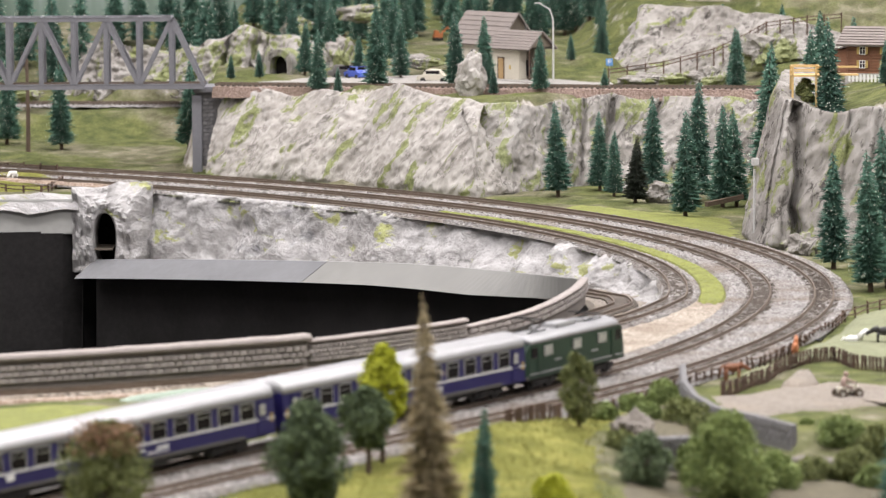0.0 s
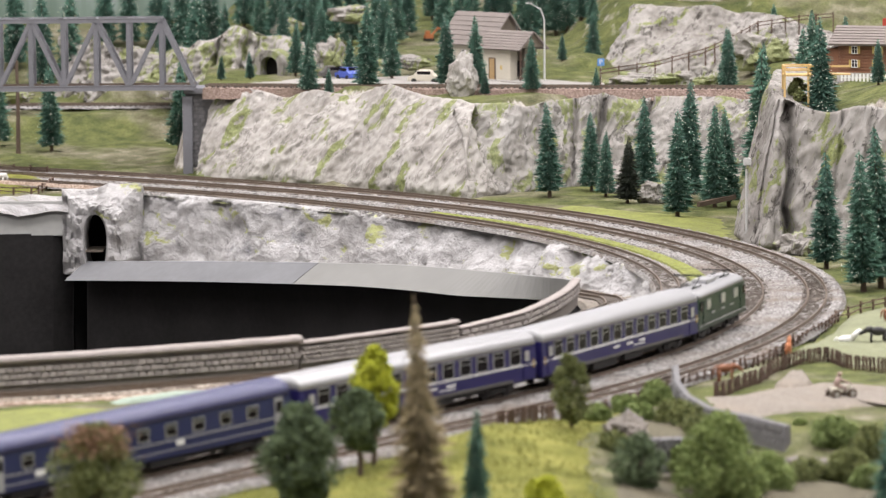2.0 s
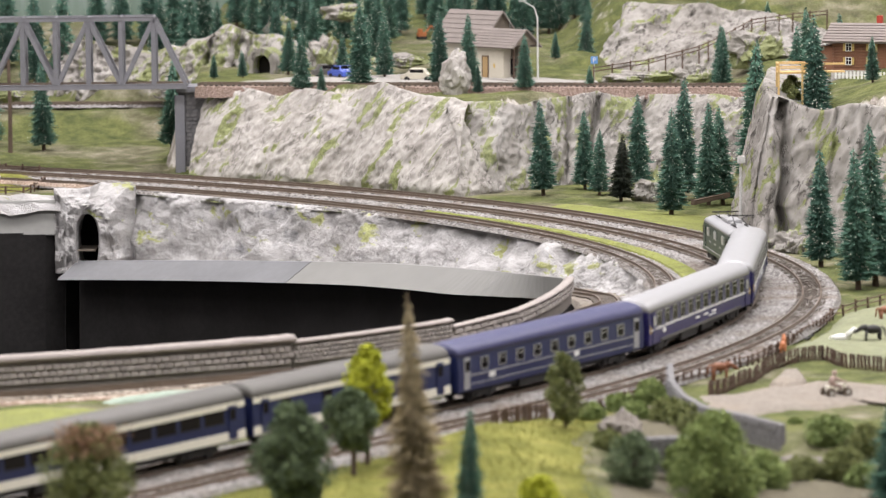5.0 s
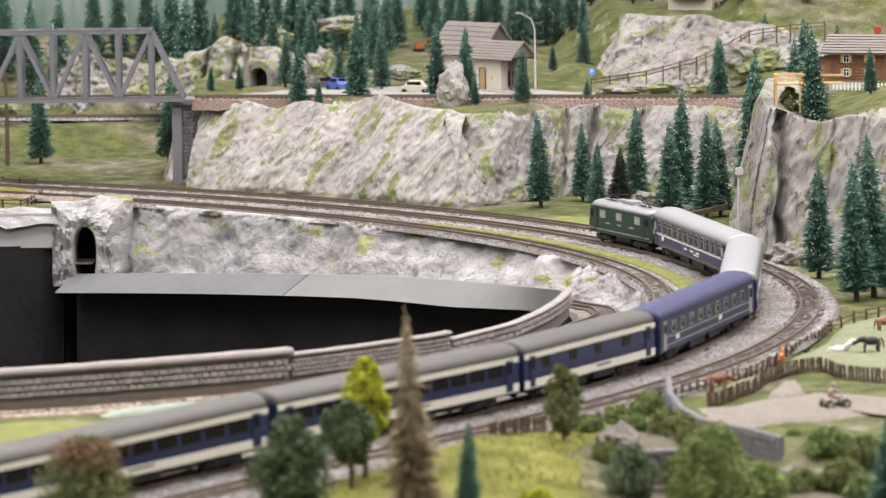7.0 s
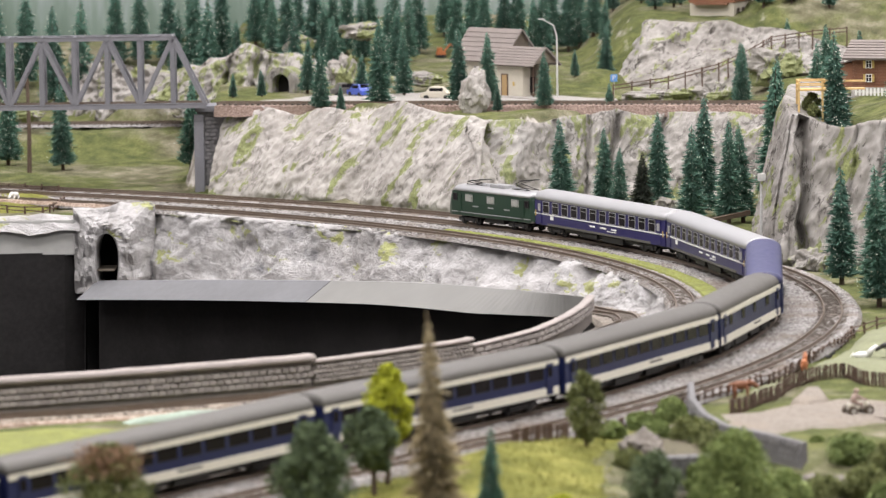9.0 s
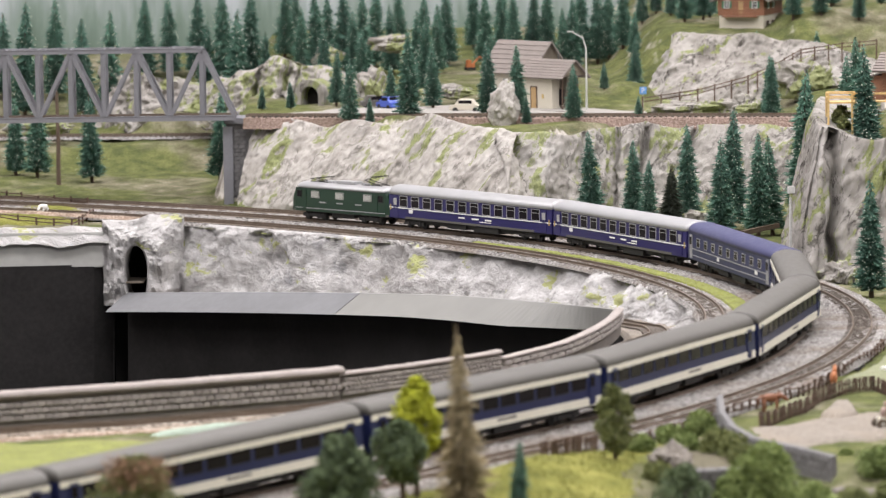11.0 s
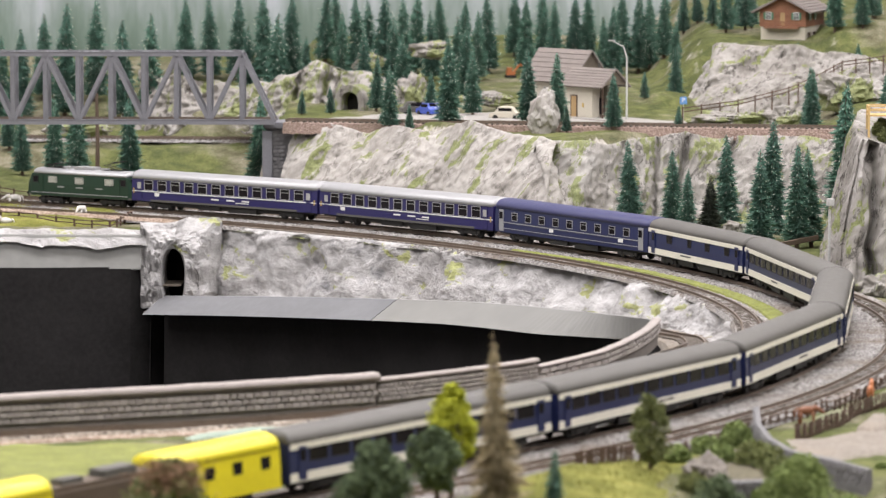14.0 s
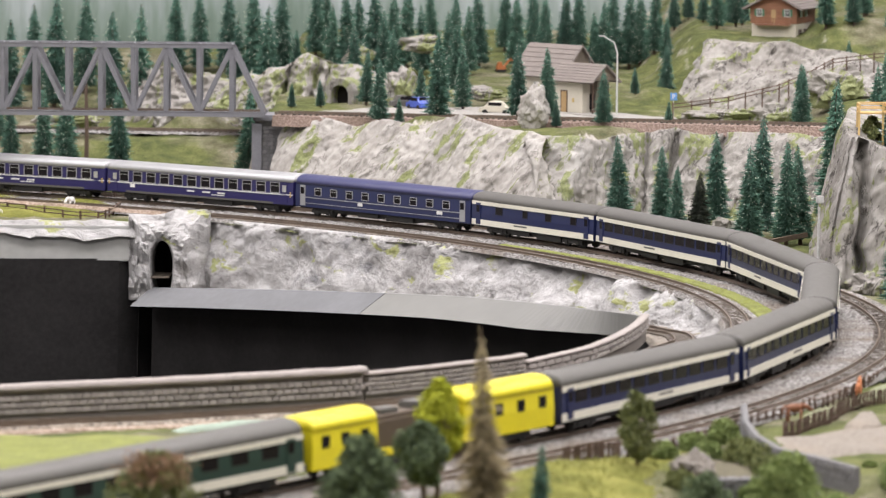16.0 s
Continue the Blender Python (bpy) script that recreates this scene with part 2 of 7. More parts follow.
def gravel_mat(name, dark, light, brown=(0.16, 0.12, 0.09)):
    m, nt, b = node_mat(name, 0.9)
    co = coords(nt)
    v = add(nt, "ShaderNodeTexVoronoi", Scale=600.0)
    nt.links.new(co, v.inputs["Vector"])
    sep = nt.nodes.new("ShaderNodeSeparateColor")
    nt.links.new(v.outputs["Color"], sep.inputs[0])
    col = ramp(nt, sep.outputs[0], ((0.0, dark), (0.55, tuple((a + c) / 2 for a, c in zip(dark, light))), (1.0, light)))
    rust = ramp(nt, noise_of(nt, co, 14, 4), ((0.48, (0, 0, 0)), (0.66, (0.6, 0.6, 0.6))))
    col = mix(nt, rust, col, brown)
    nt.links.new(col, b.inputs["Base Color"])
    bump(nt, b, v.outputs["Distance"], 0.8, 0.0016)
    return m


def leaf_mat(name, dark, light, speck=None):
    m, nt, b = node_mat(name, 0.85)
    g = nt.nodes.new("ShaderNodeNewGeometry").outputs["Random Per Island"]
    stops = [(0.0, dark), (0.8, light)]
    if speck:
        stops += [(0.925, light), (0.935, speck)]
    col = ramp(nt, g, stops)
    o = nt.nodes.new("ShaderNodeObjectInfo").outputs["Random"]
    col = mix(nt, 1.0, col, ramp(nt, o, ((0.0, (0.72, 0.74, 0.78)), (1.0, (1, 1, 1)))), "MULTIPLY")
    nt.links.new(col, b.inputs["Base Color"])
    return m


def backdrop_mat():
    """A painted misty mountain forest."""
    m, nt, b = node_mat("painted_backdrop", 0.95)
    co = coords(nt)
    sep = nt.nodes.new("ShaderNodeSeparateXYZ")
    nt.links.new(co, sep.inputs[0])
    tall = nt.nodes.new("ShaderNodeMapping")
    tall.inputs["Scale"].default_value = (1, 1, 0.16)
    nt.links.new(co, tall.inputs[0])
    streak = noise_of(nt, tall.outputs[0], 26, 5)
    m1 = nt.nodes.new("ShaderNodeMath")
    m1.operation = "MULTIPLY_ADD"
    m1.inputs[1].default_value = 0.34
    nt.links.new(streak, m1.inputs[0])
    nt.links.new(sep.outputs["Z"], m1.inputs[2])
    col = ramp(nt, m1.outputs[0], ((0.22, (0.085, 0.125, 0.095)), (0.31, (0.16, 0.21, 0.18)), (0.38, (0.29, 0.33, 0.33)), (0.46, (0.46, 0.47, 0.53))))
    nt.links.new(col, b.inputs["Base Color"])
    return m


M = {
    "terrain": terrain_mat(), "plaster": plaster_rock_mat(), "backdrop": backdrop_mat(),
    "gravel": gravel_mat("grey_gravel", (0.13, 0.122, 0.118), (0.39, 0.373, 0.36)),
    "dirtgravel": gravel_mat("brown_gravel", (0.26, 0.18, 0.13), (0.52, 0.42, 0.35)),
    "redgravel": gravel_mat("red_brown_gravel", (0.17, 0.115, 0.095), (0.36, 0.27, 0.23)),
    "sand": gravel_mat("pale_sand", (0.19, 0.163, 0.137), (0.285, 0.252, 0.216), (0.27, 0.22, 0.17)),
    "grass": leaf_mat("strip_flock", (0.20, 0.25, 0.05), (0.42, 0.47, 0.10)),
    "limeflock": plain("lime_flock", (0.175, 0.19, 0.045), 0.95, vary=0.4, scale=40, bumps=1.0),
    "sleeper": plain("brown_sleeper", (0.095, 0.078, 0.064), 0.85, vary=0.35),
    "rail": plain("rusty_rail", (0.19, 0.15, 0.12), 0.5, 0.6),
    "wallstone": plain("cast_stone", (0.40, 0.365, 0.343), 0.85, vary=0.25, scale=90, bumps=0.5, objects=0.3),
    "mortar": plain("dark_mortar", (0.19, 0.17, 0.155), 0.95),
    "cap": plain("capstone", (0.31, 0.275, 0.258), 0.8, vary=0.14, bumps=0.3),
    "fascia": plain("grey_painted_board", (0.19, 0.188, 0.178), 0.5, vary=0.12, scale=8),
    "palepanel": plain("pale_painted_board", (0.37, 0.37, 0.355), 0.5, vary=0.10, scale=8),
    "fascia2": plain("darker_grey_painted_board", (0.145, 0.147, 0.155), 0.55, vary=0.16, scale=14),
    "taupe": gravel_mat("tan_gravel", (0.25, 0.21, 0.17), (0.47, 0.42, 0.36)),
    "cloth": plain("black_cloth", (0.021, 0.0198, 0.0198), 0.8, vary=0.3, scale=20),
    "dark": plain("tunnel_shade_black", (0.01, 0.008, 0.007), 0.95),
    "silver": plain("silver_roof_paint", (0.36, 0.36, 0.37), 0.38, 0.25, vary=0.05, scale=20),
    "roofblue": plain("blue_roof_paint", (0.045, 0.047, 0.118), 0.45, vary=0.08, scale=20),
    "roofgrey": plain("dark_grey_roof_paint", (0.095, 0.09, 0.083), 0.6, vary=0.12, scale=20),
    "blue": plain("violet_blue_coach_paint", (0.020, 0.017, 0.092), 0.32, vary=0.08, scale=20),
    "navy": plain("navy_coach_paint", (0.015, 0.021, 0.076), 0.35, vary=0.08, scale=20),
    "cream": plain("cream_coach_paint", (0.70, 0.67, 0.58), 0.4, vary=0.05, scale=20),
    "white": plain("white_paint", (0.74, 0.74, 0.72), 0.5, vary=0.06),
    "green": plain("dark_green_loco_paint", (0.011, 0.034, 0.020), 0.35, vary=0.1, scale=20),
    "coachgreen": plain("dark_green_coach_paint", (0.018, 0.045, 0.036), 0.4, vary=0.1, scale=20),
    "yellow": plain("yellow_works_paint", (0.72, 0.62, 0.02), 0.4, vary=0.06, scale=20),
    "brown": plain("brown_hood_paint", (0.09, 0.065, 0.045), 0.6, vary=0.2, scale=20),
    "black": plain("black_underframe", (0.014, 0.013, 0.013), 0.6, vary=0.3),
    "glass": plain("dark_window_glass", (0.014, 0.012, 0.014), 0.22, vary=0.1),
    "alu": plain("window_alloy", (0.55, 0.55, 0.53), 0.35, 0.6),
    "gold": plain("brass_rail", (0.55, 0.40, 0.14), 0.4, 0.4),
    "red": plain("red_paint", (0.40, 0.05, 0.03), 0.5),
    "bridge": plain("grey_bridge_paint", (0.185, 0.185, 0.205), 0.5, vary=0.12),
    "pierstone": plain("grey_masonry", (0.20, 0.195, 0.20), 0.85, vary=0.2, scale=40, bumps=0.5, objects=0.3),
    "wood": plain("weathered_brown_wood", (0.115, 0.07, 0.05), 0.8, vary=0.3, objects=0.35),
    "greywood": plain("weathered_grey_wood", (0.20, 0.165, 0.13), 0.85, vary=0.3, objects=0.35),
    "newwood": plain("fresh_yellow_timber", (0.62, 0.43, 0.18), 0.6, vary=0.15),
    "hutwood": plain("red_brown_timber", (0.27, 0.125, 0.07), 0.7, vary=0.2, objects=0.2),
    "shingle": plain("brownish_grey_shingle", (0.20, 0.172, 0.158), 0.8, vary=0.15, bumps=0.6),
    "render": plain("cream_render", (0.54, 0.50, 0.42), 0.85, vary=0.08),
    "doorwood": plain("ochre_door", (0.40, 0.27, 0.13), 0.6),
    "bark": plain("tree_bark", (0.10, 0.07, 0.05), 0.9, vary=0.3),
    "fir": leaf_mat("fir_needles", (0.026, 0.080, 0.058), (0.12, 0.245, 0.175)),
    "speck": plain("pale_needle_tips", (0.58, 0.62, 0.52), 0.8),
    "darkfir": leaf_mat("dark_fir_needles", (0.018, 0.024, 0.016), (0.04, 0.05, 0.03)),
    "brownfir": leaf_mat("withered_fir_needles", (0.20, 0.155, 0.085), (0.44, 0.36, 0.21)),
    "leaf": leaf_mat("green_leaves", (0.095, 0.14, 0.035), (0.31, 0.38, 0.13)),
    "lime": leaf_mat("lime_leaves", (0.30, 0.33, 0.02), (0.58, 0.60, 0.05)),
    "oak": leaf_mat("dark_oak_leaves", (0.048, 0.075, 0.038), (0.15, 0.20, 0.095)),
    "olive": leaf_mat("olive_leaves", (0.08, 0.10, 0.03), (0.24, 0.26, 0.09)),
    "rust": leaf_mat("rusty_leaves", (0.16, 0.09, 0.05), (0.34, 0.20, 0.12)),
    "lamp": plain("pale_grey_post", (0.50, 0.50, 0.49), 0.5),
    "orange": plain("orange_plastic", (0.38, 0.13, 0.045), 0.5),
    "bluecar": plain("blue_car_paint", (0.06, 0.10, 0.42), 0.3),
    "sign": plain("blue_sign", (0.12, 0.28, 0.60), 0.5),
    "asphalt": plain("grey_road", (0.30, 0.285, 0.265), 0.9, vary=0.12, scale=30),
    "horsebrown": plain("chestnut_plastic", (0.22, 0.085, 0.04), 0.55, vary=0.2),
    "horseblack": plain("black_plastic", (0.02, 0.018, 0.018), 0.5),
    "cow": plain("white_black_plastic", (0.62, 0.60, 0.57), 0.6),
    "hallwall": plain("hall_paint", (0.72, 0.71, 0.69), 0.9, vary=0.04, scale=2),
    "hallfloor": plain("hall_floor", (0.28, 0.26, 0.24), 0.6, vary=0.1, scale=3),
    "crag": bluff_mat("pale_crag", 0.80, 0.515, 0.3, 0.8),
    "mint": plain("mint_scatter", (0.27, 0.33, 0.27), 0.95, vary=0.2, scale=60, bumps=0.8),
    "leafgreen": plain("green_shutter", (0.06, 0.16, 0.09), 0.6),
    "darkrock": plain("dark_boulder", (0.17, 0.15, 0.13), 0.9, vary=0.35, scale=60, bumps=0.8),
    "bluff": bluff_mat(tone=0.93, bare=0.565),
    "oldrock": bluff_mat("weathered_hill_rock", 0.77, 0.57, 0.45, 0.8),
    "mossrock": bluff_mat("mossy_cliff_rock", 0.78, 0.545, 0.35, 0.7),
    "sod": sod_mat(),
    "sage": plain("pale_sage_flock", (0.19, 0.20, 0.118), 0.95, vary=0.3, scale=50, bumps=0.8),
    "bank": plain("olive_earth", (0.105, 0.092, 0.058), 0.95, vary=0.5, scale=45, bumps=1.0),
    "blade": leaf_mat("grass_blades", (0.16, 0.17, 0.035), (0.40, 0.39, 0.10)),
    "chalk": bluff_mat("boulder", 0.95, 0.62, 0.2, 0.4),
    "figure": plain("painted_figure", (0.35, 0.25, 0.22), 0.6, vary=0.4, scale=200),
}


for key in ("glass", "cloth", "terrain", "bluff", "oldrock", "sod", "gravel", "taupe"):
    M[key].node_tree.nodes["Principled BSDF"].inputs["Specular IOR Level"].default_value = 0.12


# ---- mesh helpers ----
def mesh_of(name, bm, material, smooth_shade=False):
    me = bpy.data.meshes.new(name)
    bm.to_mesh(me)
    bm.free()
    me.materials.append(M[material])
    if smooth_shade:
        me.polygons.foreach_set("use_smooth", [True] * len(me.polygons))
    return me


def part(name, bm, material, parent, label="", smooth_shade=False, at=None):
    me = bm if isinstance(bm, bpy.types.Mesh) else mesh_of(name, bm, material, smooth_shade)
    ob = new(name, me)
    ob.parent = parent
    if at is not None:
        ob.matrix_basis = at
    return tagged(ob, label) if label else ob


def thing(name, m, label, category, group="", kind=""):
    ob = new(name)
    ob.empty_display_size = 0.01
    ob.matrix_basis = m
    return tagged(ob, label, category, group, kind)


def solid(name, bm, material, label, category, m=None, group="", kind="", smooth_shade=False):
    ob = new(name, mesh_of(name, bm, material, smooth_shade))
    if m is not None:
        ob.matrix_basis = m
    return tagged(ob, label, category, group, kind)


def box(bm, cx, cy, cz, sx, sy, sz, m=None, bev=0.0):
    r = bmesh.ops.create_cube(bm, size=1.0)["verts"]
    for v in r:
        v.co = Vector((cx + v.co.x * sx, cy + v.co.y * sy, cz + v.co.z * sz))
    if bev:
        es = list({e for v in r for e in v.link_edges})
        r = bmesh.ops.bevel(bm, geom=es, offset=bev, segments=2, affect="EDGES")["verts"]
        r = list({v for v in r})
    if m is not None:
        for v in r:
            v.co = m @ v.co
    return bm


def boxes(*specs, bev=0.0):
    bm = bmesh.new()
    for sp in specs:
        box(bm, *sp, bev=bev)
    return bm


def beam(bm, a, b, w, d):
    """A square bar from a to b."""
    a, b = Vector(a), Vector(b)
    z = (b - a).normalized()
    ref = Vector((0, 1, 0)) if abs(z.y) < 0.9 else Vector((1, 0, 0))
    x = z.cross(ref).normalized()
    y = z.cross(x)
    vs = [bm.verts.new(p + x * sx * w / 2 + y * sy * d / 2) for p in (a, b) for sx, sy in ((-1, -1), (1, -1), (1, 1), (-1, 1))]
    for i in range(4):
        bm.faces.new((vs[i], vs[(i + 1) % 4], vs[4 + (i + 1) % 4], vs[4 + i]))
    bm.faces.new(vs[3::-1]), bm.faces.new(vs[4:])
    bmesh.ops.recalc_face_normals(bm, faces=bm.faces[-6:])
    return bm


def tube(bm, pts, radii, seg=7):
    rings = []
    for i, p in enumerate(pts):
        p = Vector(p)
        d = (Vector(pts[min(i + 1, len(pts) - 1)]) - Vector(pts[max(i - 1, 0)])).normalized()
        ref = Vector((1, 0, 0)) if abs(d.x) < 0.8 else Vector((0, 1, 0))
        x = d.cross(ref).normalized()
        y = d.cross(x)
        rings.append([bm.verts.new(p + (x * math.cos(a) + y * math.sin(a)) * radii[i]) for a in (2 * math.pi * k / seg for k in range(seg))])
    for r0, r1 in zip(rings, rings[1:]):
        for k in range(seg):
            bm.faces.new((r0[k], r0[(k + 1) % seg], r1[(k + 1) % seg], r1[k]))
    bm.faces.new(rings[0]), bm.faces.new(rings[-1][::-1])
    bmesh.ops.recalc_face_normals(bm, faces=bm.faces[:])
    return bm


def grid_faces(bm, rows, closed=False):
    for r0, r1 in zip(rows, rows[1:]):
        n = len(r0)
        for k in range(n if closed else n - 1):
            bm.faces.new((r0[k], r0[(k + 1) % n], r1[(k + 1) % n], r1[k]))


def blob(bm, c, r, seed, rough=0.25, sub=3, squash=(1, 1, 1)):
    vs = bmesh.ops.create_icosphere(bm, subdivisions=sub, radius=1.0)["verts"]
    for v in vs:
        d = v.co.normalized()
        k = 1 + rough * noise.noise(d * 1.7 + Vector((seed, seed * 2.1, 0))) + rough * 0.5 * noise.noise(d * 4.3 + Vector((seed, 0, seed)))
        v.co = Vector((c[0] + d.x * k * r * squash[0], c[1] + d.y * k * r * squash[1], c[2] + d.z * k * r * squash[2]))
    return bm




# ---- the hall ----
def hall():
    x0, x1, y0, y1, z0, z1 = -5.0, 5.0, -4.0, 8.0, -1.05, 2.6
    for name, spec in (("floor", (0, 2, z0 - 0.05, 10.2, 12.2, 0.1)), ("ceiling", (0, 2, z1 + 0.05, 10.2, 12.2, 0.1)),
                       ("wall_west", (x0 - 0.05, 2, 0.77, 0.1, 12, 3.63)), ("wall_east", (x1 + 0.05, 2, 0.77, 0.1, 12, 3.63)),
                       ("wall_south", (0, y0 - 0.05, 0.77, 10, 0.1, 3.63)), ("wall_north", (0, y1 + 0.05, 0.77, 10, 0.1, 3.63))):
        solid(name, boxes(spec), "hallfloor" if name == "floor" else "hallwall", "plain pale surface of the exhibition hall", "hall", kind="structure")


hall()


def painted_backdrop():
    bm = bmesh.new()
    rows = []
    for z in (-0.2, 0.9):
        rows.append([bm.verts.new((-2.6 + 0.1 * i, 6.34 - 0.06 * abs(i - 26) / 26, z)) for i in range(53)])
    grid_faces(bm, rows)
    solid("backdrop", bm, "backdrop", "painted misty mountain forest and pale sky", "backdrop", kind="structure")


painted_backdrop()


# ---- offsets from the main line, by distance along it ----
def inner_off(s):
    return lerp(s, (-1.2, -0.42, -0.36, -0.21, -0.12, 0.1, 0.3, 0.45, 3.4), (-0.66, -0.324, -0.288, -0.223, -0.191, -0.135, -0.096, -0.076, -0.07))


def low_off(s):
    return lerp(s, (0.05, 0.2, 0.39, 0.51, 0.62, 0.69, 0.85, 1.9), (-0.150, -0.142, -0.139, -0.126, -0.130, -0.142, -0.148, -0.140))


def low_z(s):
    return lerp(s, (0.05, 0.3, 0.6, 1.8), (0.0, -0.003, -0.016, -0.088))


def wall_off(s):
    return lerp(s, (-1.3, -0.39, -0.24, -0.14, -0.04, 0.06, 0.21, 0.35, 0.49, 0.58, 0.66, 0.78, 0.95, 1.9), (-0.76, -0.355, -0.283, -0.236, -0.207, -0.181, -0.165, -0.163, -0.160, -0.166, -0.178, -0.190, -0.193, -0.19))


def rim_off(s):
    return -0.096 - 0.006 * math.sin(9 * s) - 0.010 * smooth(1.2, 1.7, s) * (1 - smooth(1.75, 1.9, s))


PANEL_Y = 4.80


def is_pit(x, y):
    s, off = from_line(x, y)
    if y > PANEL_Y - 0.004 and x < -0.38:
        return False
    if s > 0.30:
        return off < rim_off(s) + 0.006
    return off < wall_off(s) - 0.004


def ground():
    xs = np.concatenate([np.arange(-3.6, -1.0, 0.05), np.arange(-1.0, 0.74, 0.0075), np.arange(0.74, 2.4, 0.2)])
    ys = np.concatenate([np.arange(0.9, 2.35, 0.04), np.arange(2.35, 4.15, 0.0075), np.arange(4.15, 5.30, 0.0042), np.arange(5.30, 5.95, 0.0075), np.arange(5.95, 6.76, 0.03)])
    verts, ok = [], []
    for y in ys:
        for x in xs:
            z = height(x, y)
            pit = y < 5.0 and is_pit(x, y)
            if y > 4.0 and -1 < x < 0.74 and not pit:
                e = 0.004
                slope = min(1.0, (abs(height(x, y + e) - z) + abs(height(x + e, y) - z)) / e)
                if slope > 0.12:
                    p = Vector((x * 1.0, y, z * 2.0))
                    z += slope * (0.006 * noise.noise(p * 22) + 0.005 * noise.noise(p * 55) + 0.003 * noise.noise(p * 120))
                else:
                    z += 0.002 * noise.noise(Vector((x, y, 0)) * 60)
            elif not pit:
                z += 0.0012 * noise.noise(Vector((x, y, 0)) * 90)
            verts.append((x, y, z))
            ok.append(not pit)
    n = len(xs)
    faces = [(i, i + 1, i + n + 1, i + n) for j in range(len(ys) - 1) for i in range(j * n, j * n + n - 1) if ok[i] and ok[i + 1] and ok[i + n] and ok[i + n + 1]]
    me = bpy.data.meshes.new("ground")
    me.from_pydata(verts, [], faces)
    me.materials.append(M["terrain"])
    me.polygons.foreach_set("use_smooth", [True] * len(me.polygons))
    tagged(new("ground", me), "model landscape of flocked grass and pale rock cliffs", "landscape", kind="structure")


ground()


def strip(name, a, b, s0, s1, zf, material, label, cols=14, ds=0.006, jitter=0.0, parent=None, kind="structure", category="ground"):
    """A band between two offsets from the main line, with rough relief."""
    rng = random.Random(name)
    bm = bmesh.new()
    rows = []
    n = int((s1 - s0) / ds) + 1
    for i in range(n):
        s = s0 + (s1 - s0) * i / (n - 1)
        fa, fb = a(s), b(s)
        row = []
        for k in range(cols + 1):
            u = k / cols
            x, y, _ = on_line(s, fa + (fb - fa) * u)
            edge = min(u, 1 - u) * cols
            z = zf(s, u) + (rng.uniform(-1, 1) * jitter if edge > 0.5 else -0.004)
            row.append(bm.verts.new((x, y, z)))
        rows.append(row)
    grid_faces(bm, rows)
    if parent:
        return part(name, bm, material, parent, label)
    return solid(name, bm, material, label, category, kind=kind)


def rail_mesh(off, s0, s1, side, zf):
    bm = bmesh.new()
    rows = []
    n = int((s1 - s0) / 0.02) + 1
    prof = ((-0.0011, -0.0028), (-0.0004, -0.0022), (-0.0005, -0.0006), (-0.0006, 0), (0.0006, 0), (0.0005, -0.0006), (0.0004, -0.0022), (0.0011, -0.0028))
    for i in range(n):
        s = s0 + (s1 - s0) * i / (n - 1)
        row = []
        for px, pz in prof:
            x, y, _ = on_line(s, off(s) + side * 0.00825 + px)
            row.append(bm.verts.new((x, y, zf(s) + pz)))
        rows.append(row)
    grid_faces(bm, rows)
    bmesh.ops.recalc_face_normals(bm, faces=bm.faces[:])
    return bm


def railway(off, s0, s1, zf, label, near=None, gap=0.0068):
    """A track: two rails on sleepers. Sleepers inside the stretch near are pieces of their own."""
    t = thing("railway_track", Matrix(), label, "track", kind="structure")
    for side in (-1, 1):
        part("rail", rail_mesh(off, s0, s1, side, zf), "rail", t)
    piece = mesh_of("sleeper", boxes((0, 0, -0.0010, 0.0275, 0.0026, 0.0022)), "sleeper")
    rest = bmesh.new()
    for i in range(int((s1 - s0) / gap)):
        s = s0 + i * gap
        o = off(s)
        x, y, th = on_line(s, o)
        th -= (off(s + 0.01) - o) / 0.01 / (1 + o * 0.0)
        m = pose(x, y, zf(s) - 0.0028, 0, 0, math.degrees(th))
        if near and near[0] <= s <= near[1]:
            part("sleeper", piece, "sleeper", t, at=m)
        else:
            box(rest, 0, 0, -0.0010, 0.0275, 0.0026, 0.0022, m)
    tagged(part("sleepers", rest, "sleeper", t), kind="stuff")
    return t


flat = lambda s: 0.0
strip("ballast_bed", lambda s: -0.033 if s < 1.2 else -0.036, lambda s: 0.083, -2.2, 3.3, lambda s, u: main_z(s) - 0.0031 + 0.0003 * math.cos(u * 12.56), "gravel", "grey gravel ballast under the double main line", 34, 0.0035, 0.0011)
strip("inner_ballast", lambda s: inner_off(s) - (0.0175 if s > 0.4 else 0.020), lambda s: inner_off(s) + (0.022 if s > 0.5 else 0.020), 0.20, 3.3, lambda s, u: -0.0032, "gravel", "grey brown gravel ballast under the inner track", 14, 0.0035, 0.001)
strip("wall_track_bed", lambda s: inner_off(s) - (0.024 if s > 0.4 else 0.020), lambda s: inner_off(s) + (0.022 if s > 0.5 else 0.020), -1.1, 0.20, lambda s, u: -0.0032, "taupe", "tan gravel ballast under the inner track", 14, 0.0035, 0.001)
strip("dirt_strip", lambda s: inner_off(s) + 0.017, lambda s: inner_off(s) + 0.030, -1.0, 0.05, lambda s, u: -0.0048, "dirtgravel", "orange brown dirt strip beside the track", 5, 0.006, 0.0007)
